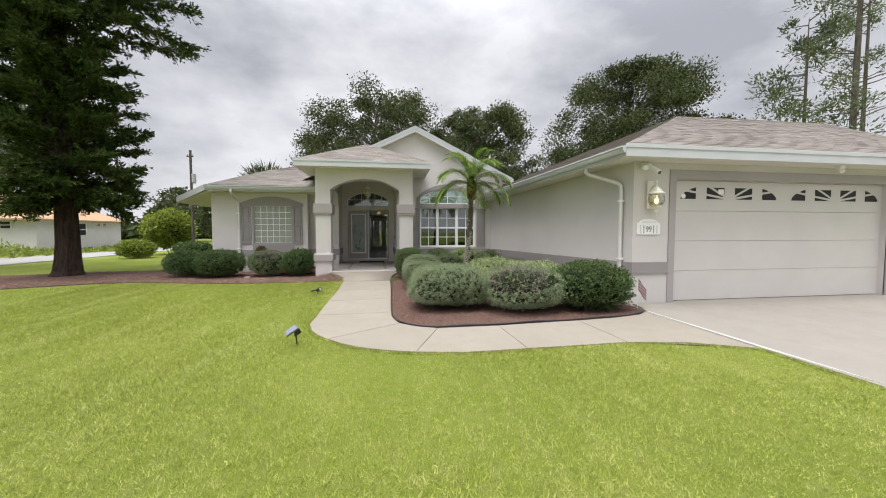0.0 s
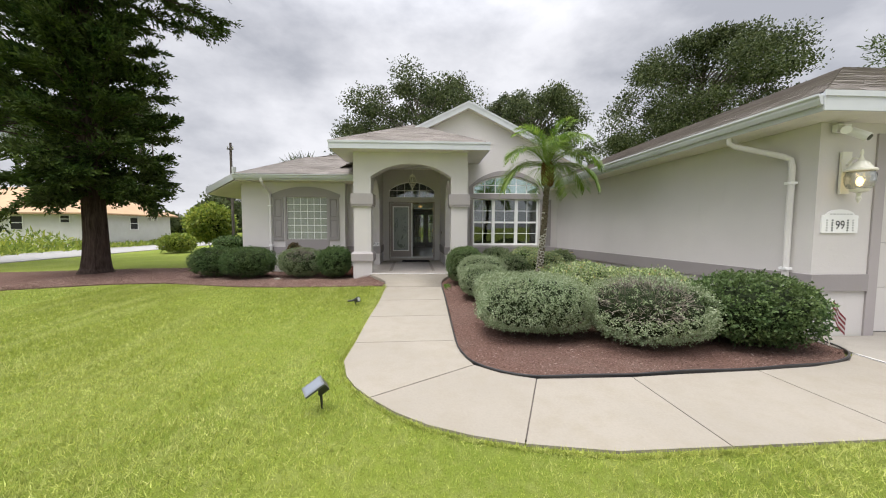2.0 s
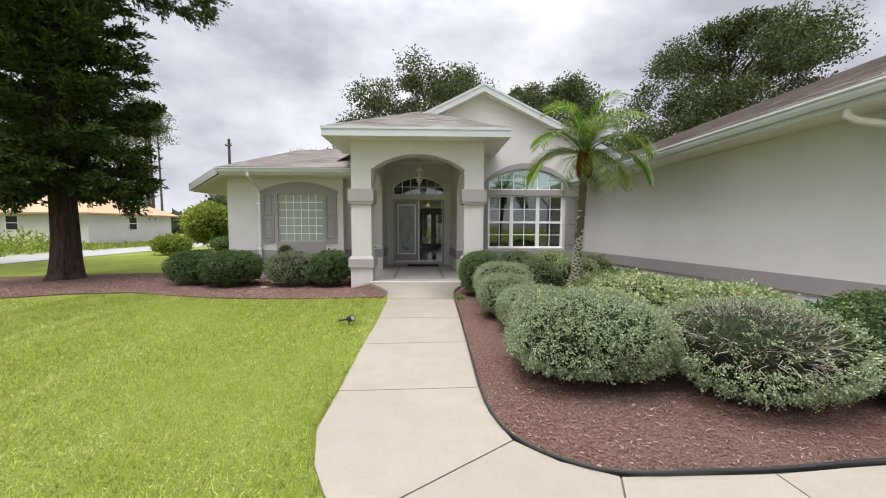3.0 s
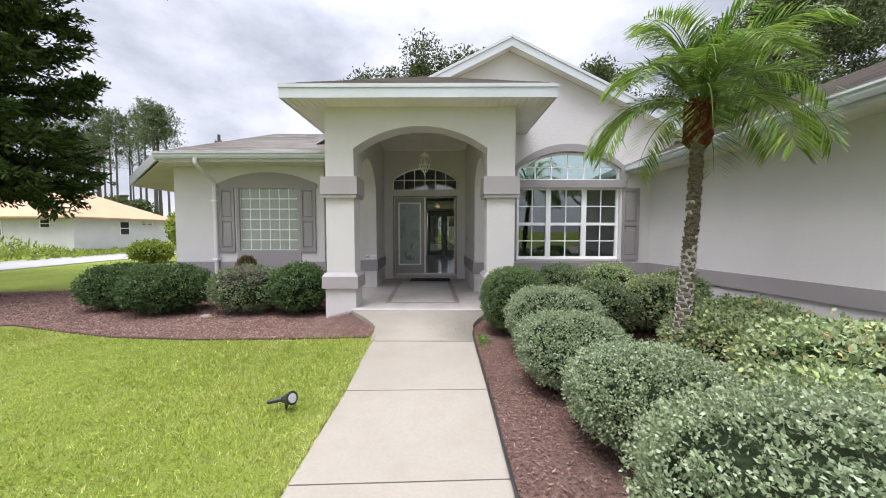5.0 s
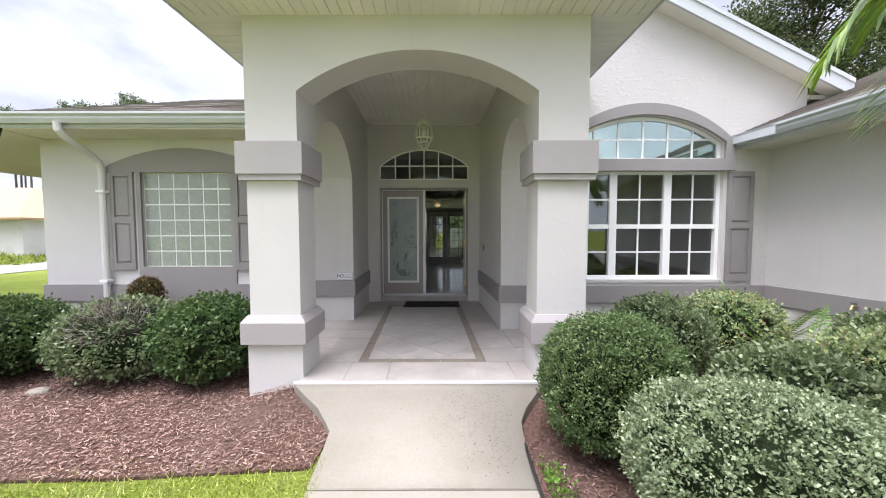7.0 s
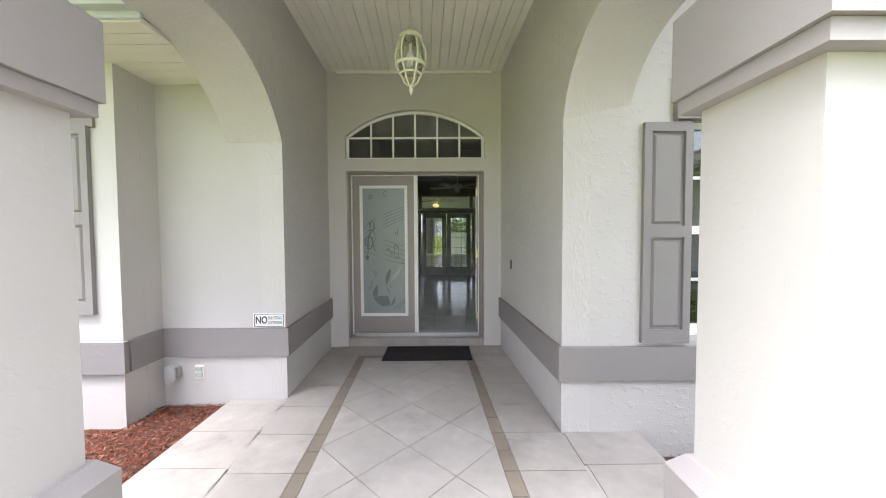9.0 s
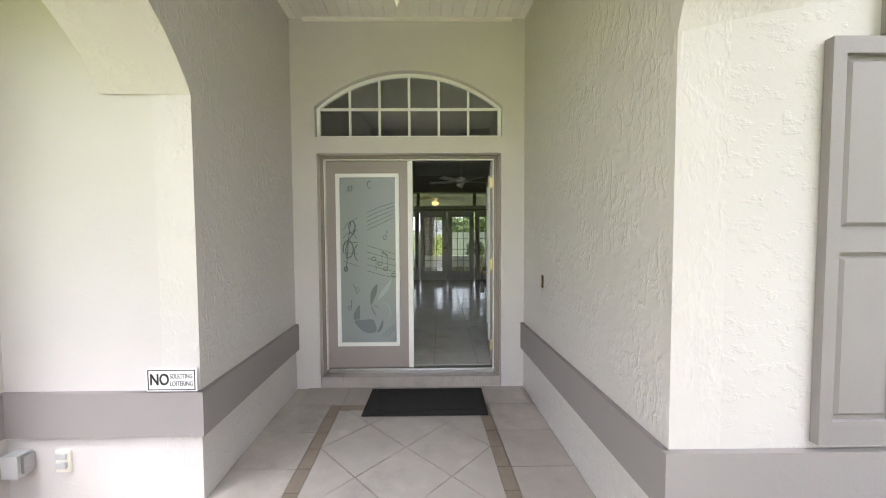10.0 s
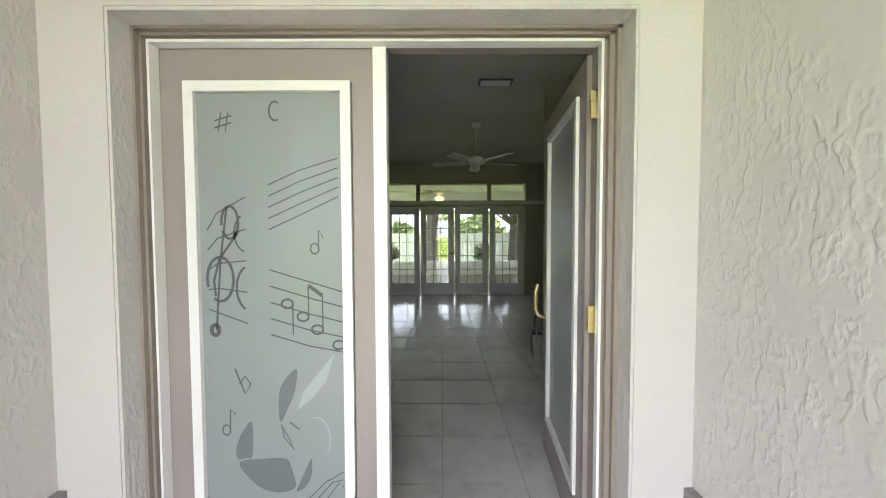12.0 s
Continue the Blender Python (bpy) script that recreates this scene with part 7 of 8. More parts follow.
# ---- neighbour's unfinished house ----
nb = thing("neighbour_house", "unfinished pale block house with a tan sheathed hip roof", "house", at=(-31.5, 32, 0))
NX0, NX1, NY0, NY1, NZ = -40.0, -23.5, 28.0, 35.6, 2.36
part("wall", B(NX0, NX1, NY0, NY1, -0.1, NZ), m_concrete("block_wall", (0.62, 0.61, 0.60), (0.54, 0.52, 0.50)), nb)
bm = bmesh.new()
e = [(NX0 - 0.45, NY0 - 0.45, NZ), (NX1 + 0.45, NY0 - 0.45, NZ), (NX1 + 0.45, NY1 + 0.45, NZ), (NX0 - 0.45, NY1 + 0.45, NZ)]
rdg = [(NX0 + 3.8, 31.8, 4.65), (NX1 - 3.8, 31.8, 4.65)]
v = [bm.verts.new(p) for p in e] + [bm.verts.new((p[0], p[1], p[2] + 0.12)) for p in e] + [bm.verts.new(p) for p in rdg]
for f in ((3, 2, 1, 0), (0, 1, 5, 4), (1, 2, 6, 5), (2, 3, 7, 6), (3, 0, 4, 7), (4, 5, 9, 8), (5, 6, 9), (6, 7, 8, 9), (7, 4, 8)):
    bm.faces.new([v[i] for i in f])
part("roof", bm, paint("osb_sheathing", (0.37, 0.245, 0.14), 0.8), nb, "bare tan sheathing")


def bare_window(face, a0, a1, z0, z1):
    """A dark unglazed opening with white side frames, on the house's east or south face."""
    put = (lambda c0, c1, d, w0, w1: B(NX1 + 0.01, NX1 + d, c0, c1, w0, w1)) if face == "east" else (lambda c0, c1, d, w0, w1: B(c0, c1, NY0 - d, NY0 - 0.01, w0, w1))
    win_ = part("window", put(a0, a1, 0.03, z0, z1), M_DARK, nb, "dark unglazed window")
    for c0, c1 in ((a0 - 0.06, a0), (a1, a1 + 0.06)):
        part("frame", put(c0, c1, 0.05, z0 - 0.05, z1 + 0.05), M_WHITE, win_)
    part("frame", put(a0, a1, 0.05, (z0 + z1) / 2 - 0.025, (z0 + z1) / 2 + 0.025), M_WHITE, win_)


for face, a0, a1, z0, z1 in (("east", 31.2, 31.9, 1.3, 2.2), ("east", 33.0, 33.35, 2.05, 2.22), ("east", 33.6, 33.95, 2.05, 2.22), ("south", -25.6, -25.0, 1.8, 2.25), ("south", -29.0, -28.2, 1.3, 2.2)):
    bare_window(face, a0, a1, z0, z1)
pole = thing("utility_pole", "grey wooden utility pole with a transformer can", "utility pole", at=(-12.3, 25.6, 0))
part("post", tube(bmesh.new(), [(-12.3, 25.6, -0.1), (-12.3, 25.6, 7.0)], [0.095, 0.075], 10), M_BARK2, pole)
part("transformer", lathe(bmesh.new(), [(0.02, 5.4), (0.13, 5.42), (0.13, 4.85), (0.1, 4.8)], -12.08, 25.5, 12), M_BOXGREY, pole)
part("crossarm", B(-12.5, -12.1, 25.5, 25.58, 6.55, 6.63), M_BARK2, pole)
for x in (-12.46, -12.14):
    part("insulator", lathe(bmesh.new(), [(0.02, 6.63), (0.04, 6.68), (0.03, 6.78), (0.01, 6.8)], x, 25.54, 8), M_BOXGREY, pole)

# ---- hall and garden side ----
def french_leaf(x0, x1, z0, z1, y):
    d = thing("french_door", "white french door with a fifteen-pane grid", "door", "french doors", at=(x0, y, z0))
    bm = bmesh.new()
    gx0, gx1, gz0, gz1 = x0 + 0.13, x1 - 0.13, z0 + 0.25, z1 - 0.14
    box(bm, x0, gx0, y, y + 0.045, z0, z1)
    box(bm, gx1, x1, y, y + 0.045, z0, z1)
    box(bm, gx0, gx1, y, y + 0.045, z0, gz0)
    box(bm, gx0, gx1, y, y + 0.045, gz1, z1)
    part("door_slab", bm, M_WHITE, d)
    for k in (1, 2):
        x = gx0 + (gx1 - gx0) * k / 3
        part("muntin", B(x - 0.009, x + 0.009, y + 0.01, y + 0.035, gz0, gz1), M_FRAME, d)
    for k in range(1, 5):
        z = gz0 + (gz1 - gz0) * k / 5
        part("muntin", B(gx0, gx1, y + 0.011, y + 0.034, z - 0.009, z + 0.009), M_FRAME, d)
    p = part("pane", B(gx0, gx1, y + 0.02, y + 0.024, gz0, gz1), M_CLEAR, d)
    p.visible_shadow = False
    return d


for cx in (-0.68, 0.11, 0.90, 1.71):
    d = french_leaf(cx - 0.385, cx + 0.385, HALL + 0.01, 2.38, 21.83)
part("knob", tube(bmesh.new(), [(0.44, 21.83, 1.34), (0.44, 21.76, 1.34)], 0.03, 10), M_BLACK, d)
bm = bmesh.new()
box(bm, -1.52, -1.07, 21.82, 21.9, HALL, 2.42)
box(bm, 2.10, 2.12, 21.82, 21.9, HALL, 2.42)
box(bm, -1.07, 2.10, 21.82, 21.9, 2.385, 2.42)
tagged(link_mesh("trim", bm, M_WHITE), "white door surround in the hall", "trim", kind="structure")
tagged(link_mesh("trim", soft(box(bmesh.new(), -2.5, 2.72, 21.64, 21.70, 2.46, 2.53), 0.01), M_WHITE), "white plant shelf moulding", "trim", kind="structure")
w5 = thing("window_5", "three clear transom lights over the french doors", "window", kind="structure")
for x0, x1 in ((-1.50, -0.37), (-0.28, 1.26), (1.35, 2.10)):
    p = part("pane", B(x0, x1, 21.86, 21.865, 2.56, 2.91), M_CLEAR, w5)
    p.visible_shadow = False
for x in (-0.325, 1.305):
    part("mullion", B(x - 0.045, x + 0.045, 21.80, 21.9, 2.55, 2.92), Q_IN, w5)


M_AMBER = emit("amber_bowl", (1.0, 0.62, 0.25), 0.35)


def fan(x, y, z, top, label, blade_mat, lit):
    f = thing("ceiling_fan", label, "ceiling fan", "ceiling fans", at=(x, y, top))
    part("downrod", tube(bmesh.new(), [(x, y, top), (x, y, z + 0.1)], 0.014, 8), M_WHITE, f)
    part("canopy", lathe(bmesh.new(), [(0.07, top), (0.06, top - 0.05), (0.015, top - 0.07)], x, y, 14), M_WHITE, f)
    part("motor", lathe(bmesh.new(), [(0.03, z + 0.12), (0.11, z + 0.09), (0.12, z + 0.02), (0.06, z - 0.02), (0.05, z - 0.08), (0.02, z - 0.1)], x, y, 16), M_WHITE, f)
    for k in range(5):
        a = 2 * math.pi * k / 5 + 0.3
        bm = soft(box(bmesh.new(), 0.18, 0.68, -0.065, 0.065, -0.006, 0.006), 0.004)
        bmesh.ops.transform(bm, matrix=pose(x, y, z + 0.03, 0, 0, math.degrees(a)) @ pose(0, 0, 0, 10), verts=bm.verts)
        part("blade", bm, blade_mat, f)
        part("bracket", tube(bmesh.new(), [(x + 0.1 * math.cos(a), y + 0.1 * math.sin(a), z + 0.02), (x + 0.22 * math.cos(a), y + 0.22 * math.sin(a), z + 0.028)], 0.012, 6), M_WHITE, f)
    if lit:
        part("light_bowl", lathe(bmesh.new(), [(0.07, z - 0.09), (0.13, z - 0.11), (0.11, z - 0.18), (0.03, z - 0.22)], x, y, 16), M_AMBER, f, "lit amber glass bowl")


fan(0.73, 19.0, 2.80, 3.40, "white five-blade ceiling fan at rest in the hall", M_WHITE, False)
fan(0.15, 24.0, 2.98, 3.3, "ceiling fan with a lit amber bowl on the back porch", paint("oak_blade", (0.40, 0.26, 0.12), 0.4), True)
vt = thing("ceiling_vent", "small slotted air vent in the hall ceiling", "air vent", at=(0.8, 17.6, 3.39))
part("frame", B(0.62, 0.98, 17.55, 17.7, 3.385, 3.398), M_GREYP, vt)
for k in range(4):
    part("slat", B(0.64, 0.96, 17.565 + 0.033 * k, 17.585 + 0.033 * k, 3.375, 3.384), M_WHITE, vt)
bp = thing("patio", "covered back porch with pale floor and white ceiling", "porch", kind="structure")
part("patio_floor", B(-6, 8, 22.0, 26.5, 0.2, HALL - 0.03), M_DRIVE, bp)
part("patio_ceiling", B(-6, 8, 22.0, 26.2, 3.3, 3.36), M_WHITE, bp)
for x in (-3.5, 4.5):
    part("post", B(x - 0.08, x + 0.08, 26.0, 26.16, 0.3, 3.3), M_WHITE, bp)
part("header", B(-6, 8, 26.05, 26.2, 2.82, 3.3), M_WHITE, bp, "white header beam")
part("kneewall", B(-6, 8, 26.2, 26.35, 0.2, 0.85), M_WHITE, bp)
fen = thing("fence", "white vinyl garden fence behind shrubs", "fence", at=(0, 33.5, 0))
bm0 = B(-0.13, 0.13, -0.015, 0.015, 0.0, 1.9, 0.004)
fst = part("slat", bm0, M_WHITE, fen)
fst.matrix_parent_inverse = Matrix.Identity(4)
fst.location = (-8, 0, 0)
for k in range(1, 58):
    ob = new("slat", fst.data)
    ob.parent = fen
    ob.location = (-8 + 0.275 * k, 0, 0)
for k, x in enumerate((-2.4, 0.35, 2.3)):
    shrub("loose garden bush seen through the french doors", x, 31 + 0.6 * (k % 2), 0.42, 0.4, 1.2 + 0.4 * (k % 2), M_BOX if k % 2 else M_GREYLEAF, 90 + k, 1500, leaf=(0.14, 0.06), power=1.6, lift=0.4, group="back garden shrubs")

# fresh red mulch heaped by the porch
def mound(x, y):
    return 0.145 * np.clip((y - 12.15) / 0.8, 0, 1) * np.clip((x + 3.6) / 1.2, 0, 1)


bm = bmesh.new()
for i in range(12):
    for j in range(9):
        c = [(-3.6 + 2.08 * (i + a) / 12, 12.2 + 1.4 * (j + b) / 9) for a, b in ((0, 0), (1, 0), (1, 1), (0, 1))]
        if c[0][0] < -2.1 and c[2][1] > 13.3:
            continue
        bm.faces.new([bm.verts.new((x, y, gz(x, y) + 0.004 + float(mound(x, y)))) for x, y in c])
bmesh.ops.remove_doubles(bm, verts=bm.verts, dist=0.001)
low = bmesh.ops.extrude_face_region(bm, geom=bm.faces[:])
bmesh.ops.translate(bm, vec=(0, 0, -0.12), verts=[g for g in low["geom"] if isinstance(g, bmesh.types.BMVert)])
bmesh.ops.recalc_face_normals(bm, faces=bm.faces)
tagged(link_mesh("mulch_mound", bm, M_MULCH), "heaped red-brown mulch beside the porch floor", "mulch", kind="structure")
nr = np.random.default_rng(33)
x, y = nr.uniform(-3.6, -1.5, 22000), nr.uniform(12.1, 13.7, 22000)
keep = inside([(-3.6, 12.5), (-1.52, 12.2), (-1.52, 13.6), (-2.05, 13.6), (-2.1, 13.22), (-3.5, 13.22)], x, y)
tagged(fast_mesh("fresh_mulch", scatter_chips(x[keep], y[keep], nr, 0.012 + mound(x[keep], y[keep])), 4, M_FRESH), "fresh red bark mulch beside the porch floor", "mulch", kind="stuff")
# splash stone, clover and specks of dirt
st = thing("splash_stone", "small pale concrete stone in the mulch", "stone", at=(-3.55, 11.6, 0.05))
bm = bmesh.new()
bmesh.ops.create_icosphere(bm, subdivisions=2, radius=1)
for v in bm.verts:
    k = 1 + 0.18 * noise.noise(v.co * 2)
    v.co = Vector((-3.55 + v.co.x * 0.10 * k, 11.6 + v.co.y * 0.08 * k, 0.085 + v.co.z * 0.055 * k))
part("stone_body", bm, M_WALK, st)
M_GRIME = paint("walk_grime", (0.10, 0.09, 0.075), 0.9)


def ramp_z(x, y):
    """The end of the walk curves up to the porch floor."""
    s = np.clip((y - 10.33) / 1.042, 0, 1)
    return gz_np(x, y) + WALK_TOP + 0.003 + (FLOOR - 0.019 - WALK_TOP - gz(0, 11.372)) * s * s


nr = np.random.default_rng(31)
n = 240
at = np.stack([np.abs(nr.normal(0, 0.075, n)) + 0.985, nr.normal(10.33, 0.13, n), nr.uniform(0.08, 0.13, n)], 1)
tagged(fast_mesh("clover", leaves(at, unit(nr.normal(0, 0.5, (n, 3)) + [0, 0, 0.7]), 0.026, 0.020, nr, 0.5), 4, M_FERN), "small bright clover weeds at the bed edge", "weeds", kind="stuff")
n = 2600
x, y = nr.normal(0.72, 0.22, n), nr.normal(10.98, 0.24, n)
keep = (x < 0.93) & (y < 11.34) & (x < 0.85 + np.clip(y - 10.9, 0, 1) * 0.5)
x, y = x[keep], y[keep]
a = nr.uniform(0, 6.28, len(x))
r = nr.gamma(2.0, 0.0012, (len(x), 1)) + 0.0008
lift = ramp_z(x, y) + 0.002
c = np.stack([x, y, lift], 1)
d, e = np.stack([np.cos(a), np.sin(a), 0 * a], 1) * r, np.stack([-np.sin(a), np.cos(a), 0 * a], 1) * r * 0.6
tagged(fast_mesh("dirt_specks", np.stack([c - d, c + e, c + d, c - e], 1).reshape(-1, 3), 4, M_GRIME), "dark specks of dirt on the walk", "dirt", kind="stuff")

# ---- pieces: walk slabs, driveway slabs, tiles ----
WALK = [
    [(-0.98, 11.37), (-0.68, 11.1), (-0.50, 10.85), (-0.47, 10.32), (0.925, 10.32), (0.955, 10.95), (1.12, 11.2), (1.26, 11.37)],
    [(-0.47, 10.32), (-0.40, 8.97), (0.94, 9.0), (0.925, 10.32)],
    [(-0.40, 8.97), (-0.42, 7.8), (0.945, 7.86), (0.94, 9.0)],
    [(-0.42, 7.8), (-0.40, 6.53), (0.945, 6.58), (0.945, 7.86)],
    [(-0.40, 6.53), (-0.40, 5.9), (-0.28, 5.5), (-0.14, 5.25), (0.04, 5.03), (1.09, 5.74), (0.98, 6.12), (0.945, 6.58)],
    [(0.04, 5.03), (0.28, 4.78), (0.57, 4.57), (0.9, 4.42), (1.26, 4.31), (1.68, 5.36), (1.35, 5.51), (1.09, 5.74)],
    [(1.26, 4.31), (1.89, 4.2), (2.72, 4.22), (2.68, 5.36), (1.68, 5.36)],
    [(2.72, 4.22), (4.2, 4.26), (4.15, 5.47), (3.21, 5.41), (2.68, 5.36)],
    [(4.2, 4.26), (5.0, 4.12), (5.74, 3.78), (5.8, 5.9), (5.5, 5.70), (4.89, 5.55), (4.15, 5.47)],
]
M_JOINT = paint("joint_dirt", (0.07, 0.06, 0.05), 0.9)
part("joint_bed", slab(bmesh.new(), [(-0.39, 6.5), (-0.38, 5.9), (-0.12, 5.27), (0.3, 4.8), (0.9, 4.45), (1.9, 4.23), (4.2, 4.29), (5.7, 3.83), (5.76, 5.85), (4.15, 5.44), (1.7, 5.33), (1.06, 5.76), (0.92, 6.5)], -0.1, -0.006), M_JOINT, walkway)
bm = bmesh.new()
for k in range(16):
    y0, y1 = 6.5 + 0.24 * k, 6.5 + 0.24 * (k + 1)
    slab(bm, [(-0.38, y0), (0.92, y0), (0.92, y1), (-0.38, y1)], -0.1, lambda x, y: gz(x, y) + 0.012)
part("joint_bed", bm, M_JOINT, walkway)
for poly in WALK:
    strip_slab("concrete_slab", poly, 0.10, M_WALK, walkway, WALK_TOP)
# the walk ramps up to the porch floor
RAMP = [(10.33, -0.468, 0.924), (10.5, -0.478, 0.932), (10.68, -0.488, 0.942), (10.85, -0.498, 0.952), (10.95, -0.565, 0.965), (11.03, -0.625, 1.005), (11.1, -0.675, 1.04), (11.2, -0.79, 1.12), (11.29, -0.895, 1.19), (11.372, -0.985, 1.255)]
bm = bmesh.new()
rows = [[bm.verts.new((x, y, z)) for x, z in ((x0, -0.05), (x1, -0.05), (x1, float(ramp_z(x1, y))), (x0, float(ramp_z(x0, y))))] for y, x0, x1 in RAMP]
for a, b in zip(rows, rows[1:]):
    for k in range(4):
        bm.faces.new((a[k], a[(k + 1) % 4], b[(k + 1) % 4], b[k])).smooth = k == 2
bm.faces.new(rows[0][::-1])
bm.faces.new(rows[-1])
part("ramp", bm, M_WALK, walkway, "cream concrete ramp up to the porch")
for x0, x1, y0, y1 in ((5.83, 9.8, 0.6, 6.55), (9.8, 14.2, 0.6, 6.55), (5.83, 9.8, -6, 0.6), (9.8, 14.2, -6, 0.6), (5.83, 9.8, -14, -6), (9.8, 14.2, -14, -6)):
    strip_slab("concrete_slab", [(x0, y0), (x1, y0), (x1, y1), (x0, y1)], 0.10, M_DRIVE, driveway, 0.030, 0.007)
part("apron", B(6.98, 12.8, 6.55, 6.95, -0.1, 0.008), M_DRIVE, driveway)
M_STRIP = paint("joint_strip_paint", (0.50, 0.49, 0.47), 0.6)
strip_slab("joint_strip", [(5.775, 3.75), (5.825, 2.6), (5.825, 5.86), (5.80, 5.9)], 0.10, M_STRIP, driveway, 0.034, 0.0)
strip_slab("joint_strip", [(5.76, -14), (5.82, -14), (5.82, 3.7), (5.76, 3.7)], 0.10, M_DRIVE, driveway, 0.024, 0.0)

porch = thing("porch_floor", "beige stone-look porch tiles with a taupe mosaic border", "floor", kind="structure")
bm = bmesh.new()
slab(bm, [(-0.94, 11.40), (1.2, 11.40), (1.2, 11.85), (1.7, 11.85), (1.7, 13.05), (1.15, 13.05), (1.06, 15.0), (-1.07, 15.0), (-1.03, 13.6), (-1.5, 13.6), (-1.5, 11.85), (-0.94, 11.85)], 0.0, FLOOR - 0.008)
part("bed", bm, M_GROUT, porch)


def clip(poly, a, b, c):
    """Keep the part of a convex outline with a*x + b*y <= c."""
    res = []
    for p, q in zip(poly, poly[1:] + poly[:1]):
        dp, dq = a * p[0] + b * p[1] - c, a * q[0] + b * q[1] - c
        if dp <= 0:
            res.append(p)
        if (dp < 0 < dq) or (dq < 0 < dp):
            t = dp / (dp - dq)
            res.append((p[0] + (q[0] - p[0]) * t, p[1] + (q[1] - p[1]) * t))
    return res


def tile(name, poly, material, parent, top, gap=0.003, thick=0.008):
    if len(poly) < 3:
        return
    area = abs(sum(p[0] * q[1] - q[0] * p[1] for p, q in zip(poly, poly[1:] + poly[:1]))) / 2
    if area < 0.0008:
        return
    cx, cy = sum(p[0] for p in poly) / len(poly), sum(p[1] for p in poly) / len(poly)
    out = []
    for x, y in poly:
        d = math.hypot(x - cx, y - cy)
        k = max(0.2, 1 - gap * 1.3 / max(d, 0.01))
        out.append((cx + (x - cx) * k, cy + (y - cy) * k))
    part(name, slab(bmesh.new(), out, top - thick, top), material, parent)


def shear(poly):
    return [(side(x, y), y) for x, y in poly]


BX0, BX1, BY0, BY1, BW = -0.665, 0.665, 11.86, 14.66, 0.088
# front row and back row
for k in range(7):
    x0 = -1.12 + 0.40 * k
    for y0, y1 in ((11.40, BY0),):
        tile("tile", shear(clip(clip([(x0, y0), (x0 + 0.4, y0), (x0 + 0.4, y1), (x0, y1)], -1, 0, 1.14), 1, 0, 1.12)), M_TILE2, porch, FLOOR)
    tile("tile", shear(clip(clip([(x0 + 0.15, BY1), (x0 + 0.55, BY1), (x0 + 0.55, 15.0), (x0 + 0.15, 15.0)], -1, 0, 1.08), 1, 0, 1.06)), M_TILE2, porch, FLOOR)
for k in range(7):
    y0 = BY0 + 0.40 * k
    for x0, x1 in ((-1.08, BX0), (BX1, 1.07)):
        tile("tile", shear([(x0, y0), (x1, y0), (x1, y0 + 0.4), (x0, y0 + 0.4)]), M_TILE2, porch, FLOOR)
    if 12.0 < y0 < 13.3:
        tile("tile", [(-1.49, y0 + 0.05), (side(-1.08, y0), y0 + 0.05), (side(-1.08, y0), y0 + 0.45), (-1.49, y0 + 0.45)], M_TILE2, porch, FLOOR)
    if 12.0 < y0 < 12.8:
        tile("tile", [(side(1.07, y0), y0 + 0.05), (1.69, y0 + 0.05), (1.69, y0 + 0.45), (side(1.07, y0), y0 + 0.45)], M_TILE2, porch, FLOOR)
# mosaic border
n = 14
for k in range(n):
    y0, y1 = BY0 + (BY1 - BY0) * k / n, BY0 + (BY1 - BY0) * (k + 1) / n
    for x0 in (BX0, BX1 - BW):
        tile("border_tile", shear([(x0, y0), (x0 + BW, y0), (x0 + BW, y1), (x0, y1)]), M_BAND, porch, FLOOR, 0.002)
n = 6
for k in range(n):
    x0, x1 = BX0 + BW + (BX1 - BX0 - 2 * BW) * k / n, BX0 + BW + (BX1 - BX0 - 2 * BW) * (k + 1) / n
    for y0 in (BY0, BY1 - BW):
        tile("border_tile", shear([(x0, y0), (x1, y0), (x1, y0 + BW), (x0, y0 + BW)]), M_BAND, porch, FLOOR, 0.002)
# diagonal field
r = 0.29
for i in range(-8, 9):
    for j in range(-8, 9):
        cx, cy = (i + j) * r, 13.2 + (i - j) * r
        poly = [(cx - r, cy), (cx, cy - r), (cx + r, cy), (cx, cy + r)]
        for a, b, c in ((-1, 0, -(BX0 + BW)), (1, 0, BX1 - BW), (0, -1, -(BY0 + BW)), (0, 1, BY1 - BW)):
            poly = clip(poly, a, b, c) if len(poly) > 2 else poly
        tile("tile", shear(poly), M_TILE, porch, FLOOR)
part("nosing", soft(box(bmesh.new(), -0.99, 1.26, 11.372, 11.40, FLOOR - 0.05, FLOOR + 0.002), 0.005), paint("nosing_white", (0.66, 0.65, 0.63), 0.4), porch, "white tile nosing")
step = thing("door_step", "tiled step below the entrance doors", "step", kind="structure")
part("bed", B(-0.85, 0.85, 15.02, 15.12, FLOOR - 0.01, 0.362), M_GROUT, step)
for k in range(6):
    x0 = -0.852 + 1.704 * max(0, k - 0.35) / 5.3 if k else -0.852
    x1 = -0.852 + 1.704 * (k + 0.65) / 5.3 if k < 5 else 0.852
    part("tile", B(x0 + 0.002, x1 - 0.002, 15.012, 15.12, 0.362, 0.372, 0.002), M_TILE, step)
    part("tile", B(x0 + 0.002, x1 - 0.002, 15.01, 15.02, FLOOR + 0.001, 0.361, 0.002), M_TILE, step)
bm = B(-0.222, 0.222, -0.222, 0.222, -0.008, 0.0, 0.0015)
ft = None
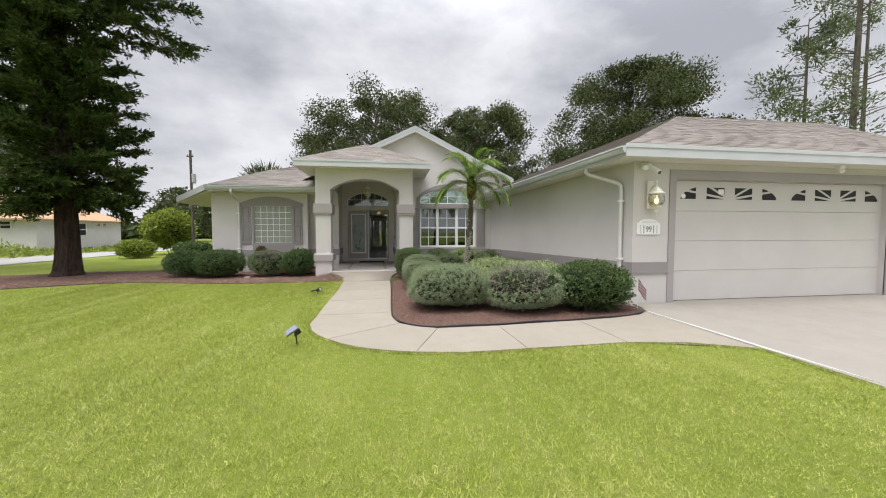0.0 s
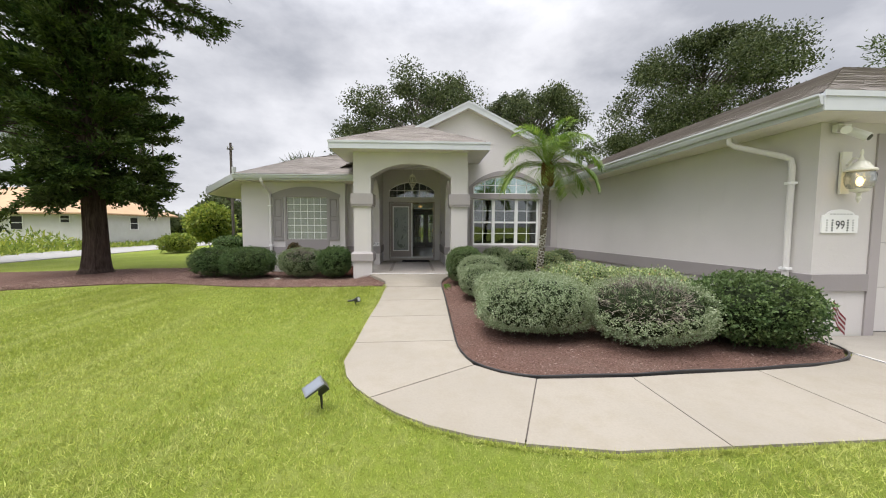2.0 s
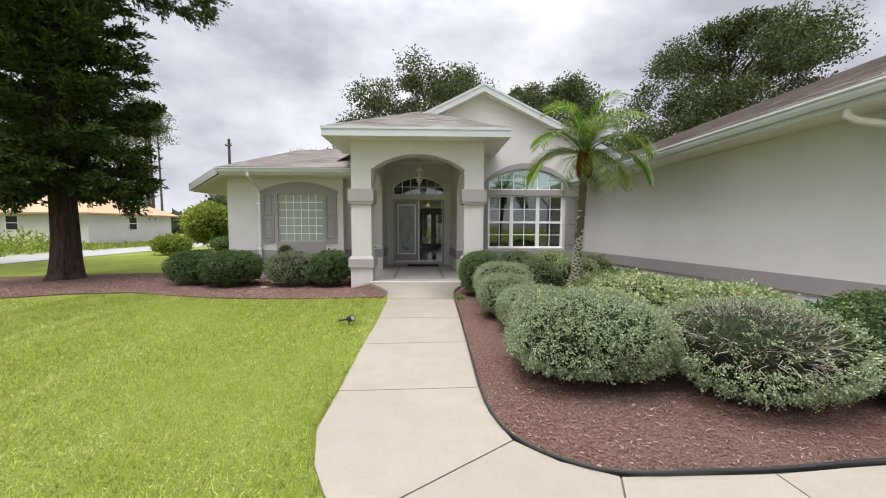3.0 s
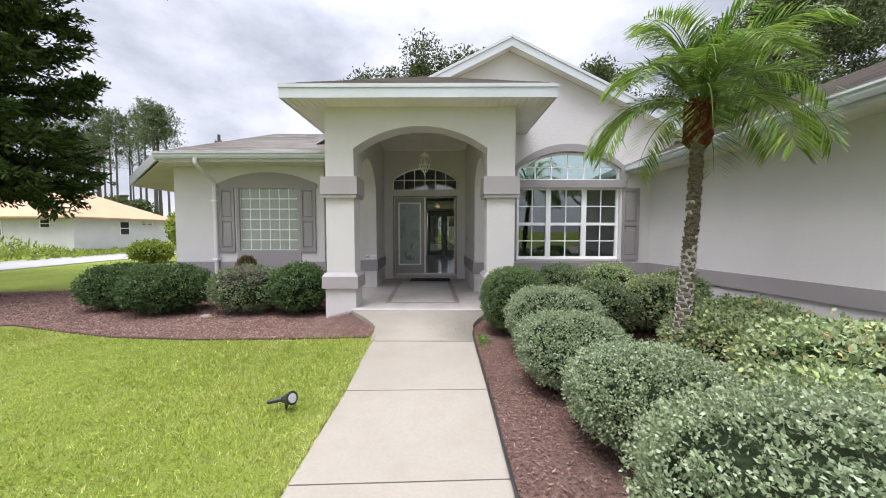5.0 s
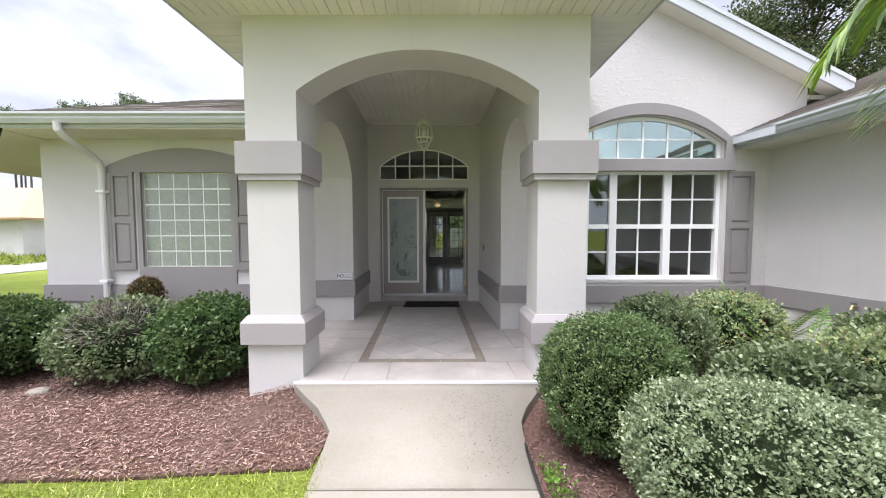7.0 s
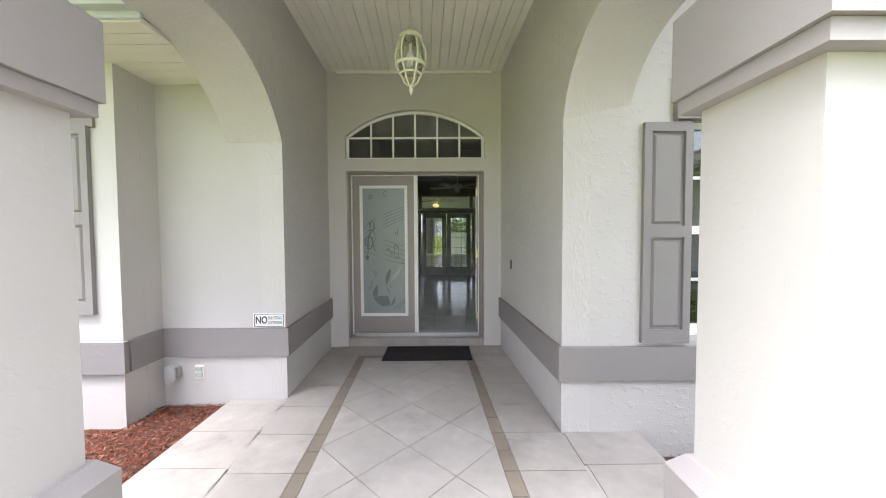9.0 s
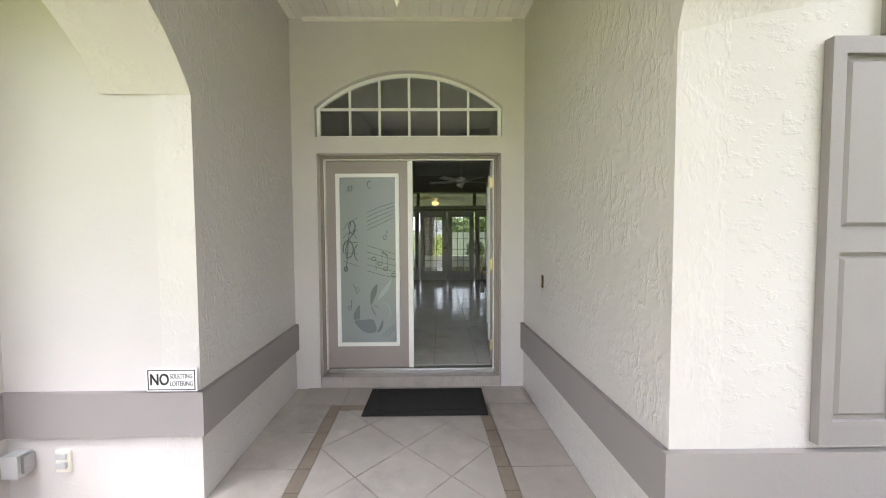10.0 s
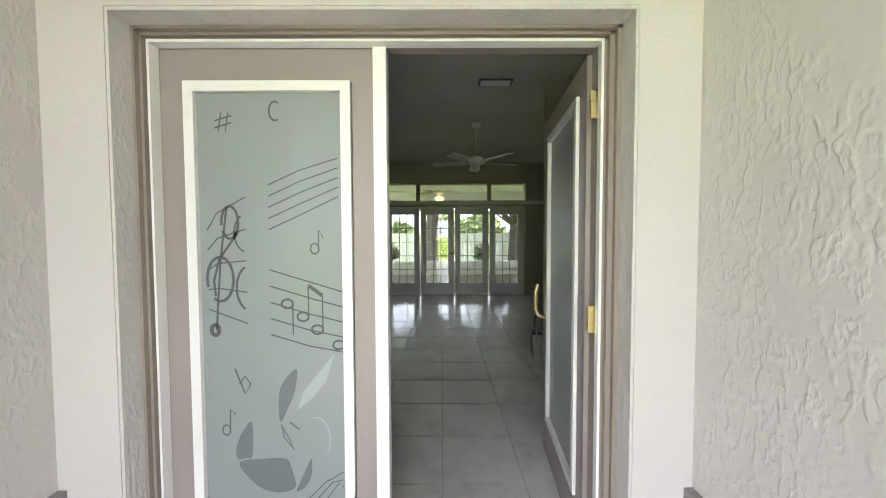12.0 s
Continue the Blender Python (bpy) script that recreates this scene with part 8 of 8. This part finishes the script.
for i in range(-4, 7):
    for j in range(15):
        x, y = 0.02 + 0.45 * (i + 0.5) - 0.25, 15.46 + 0.45 * j
        if not (-2.3 < x < 2.6 and y < 21.6):
            continue
        if ft is None:
            ft = part("tile", bm, M_HALLT, floor_in)
            ob = ft
        else:
            ob = new("tile", ft.data)
            ob.parent = floor_in
        ob.location = (x, y, HALL)

# ---- grass blades on the near lawn ----
rng = np.random.default_rng(2)
WALK_ALL = [(-0.44, 10.9), (-0.40, 8.97), (-0.42, 7.8), (-0.41, 6.53), (-0.42, 5.9), (-0.29, 5.5), (-0.15, 5.25), (0.03, 5.02), (0.28, 4.76), (0.57, 4.55), (0.9, 4.40), (1.26, 4.29), (1.89, 4.18), (2.72, 4.2), (4.2, 4.24), (5.0, 4.1),
            (5.75, 3.76), (5.75, -20), (20, -20), (20, 11), (0.9, 11)]


def blades(n, x0, x1, y0, y1, length, width):
    x, y = rng.uniform(x0, x1, n), rng.uniform(y0, y1, n)
    keep = ~inside(WALK_ALL, x - 0.015, y + 0.01) & ~inside(BED_L, x, y + rng.normal(0, 0.09, n)) & (y < 13)
    x, y = x[keep], y[keep]
    m = len(x)
    at = np.stack([x, y, gz_np(x, y) - 0.004], 1)
    tall = 0.75 + 0.5 * np.sin(x * 1.3 + 0.6 * np.sin(y * 2.1)) * np.sin(y * 1.1 + 0.5) * 0.6
    way = unit(rng.normal(0, 0.55, (m, 3)) + [0, 0, 0.75])
    sd = unit(np.cross(way, rng.normal(0, 1, (m, 3)))) * width
    L = length * rng.uniform(0.6, 1.3, (m, 1)) * tall[:, None]
    return np.stack([at - sd, at + sd, at + way * L + [0, 0, 0.0]], 1).reshape(-1, 3)


q = np.concatenate([blades(330000, -4.5, 6.0, -1.5, 5.2, 0.055, 0.0032), blades(170000, -7, -0.3, 5.2, 10.9, 0.055, 0.0042), blades(70000, -12, -4.5, -1.5, 10.5, 0.06, 0.006)])
edge = []
for (x0, y0), (x1, y1) in zip(WALK_ALL[:17], WALK_ALL[1:18]):
    d = np.array([x1 - x0, y1 - y0])
    m = int(min(6.0, np.linalg.norm(d)) * 900)
    u, o = rng.random((m, 1)) * min(1.0, 6.0 / np.linalg.norm(d)), rng.uniform(0.006, 0.035, (m, 1))
    nrm = np.array([d[1], -d[0]]) / np.linalg.norm(d)
    xy = np.array([x0, y0]) + d * u - nrm * o * np.array([-1, -1])
    at = np.column_stack([xy, gz_np(xy[:, 0], xy[:, 1]) - 0.004])
    way = unit(rng.normal(0, 0.6, (m, 3)) + [0, 0, 0.7])
    sd = unit(np.cross(way, rng.normal(0, 1, (m, 3)))) * 0.0035
    edge.append(np.stack([at - sd, at + sd, at + way * 0.055 * rng.uniform(0.6, 1.3, (m, 1))], 1).reshape(-1, 3))
q = np.concatenate([q] + edge)
tagged(fast_mesh("grass", q, 3, M_GRASS), "short bright green lawn grass", "grass", kind="stuff")
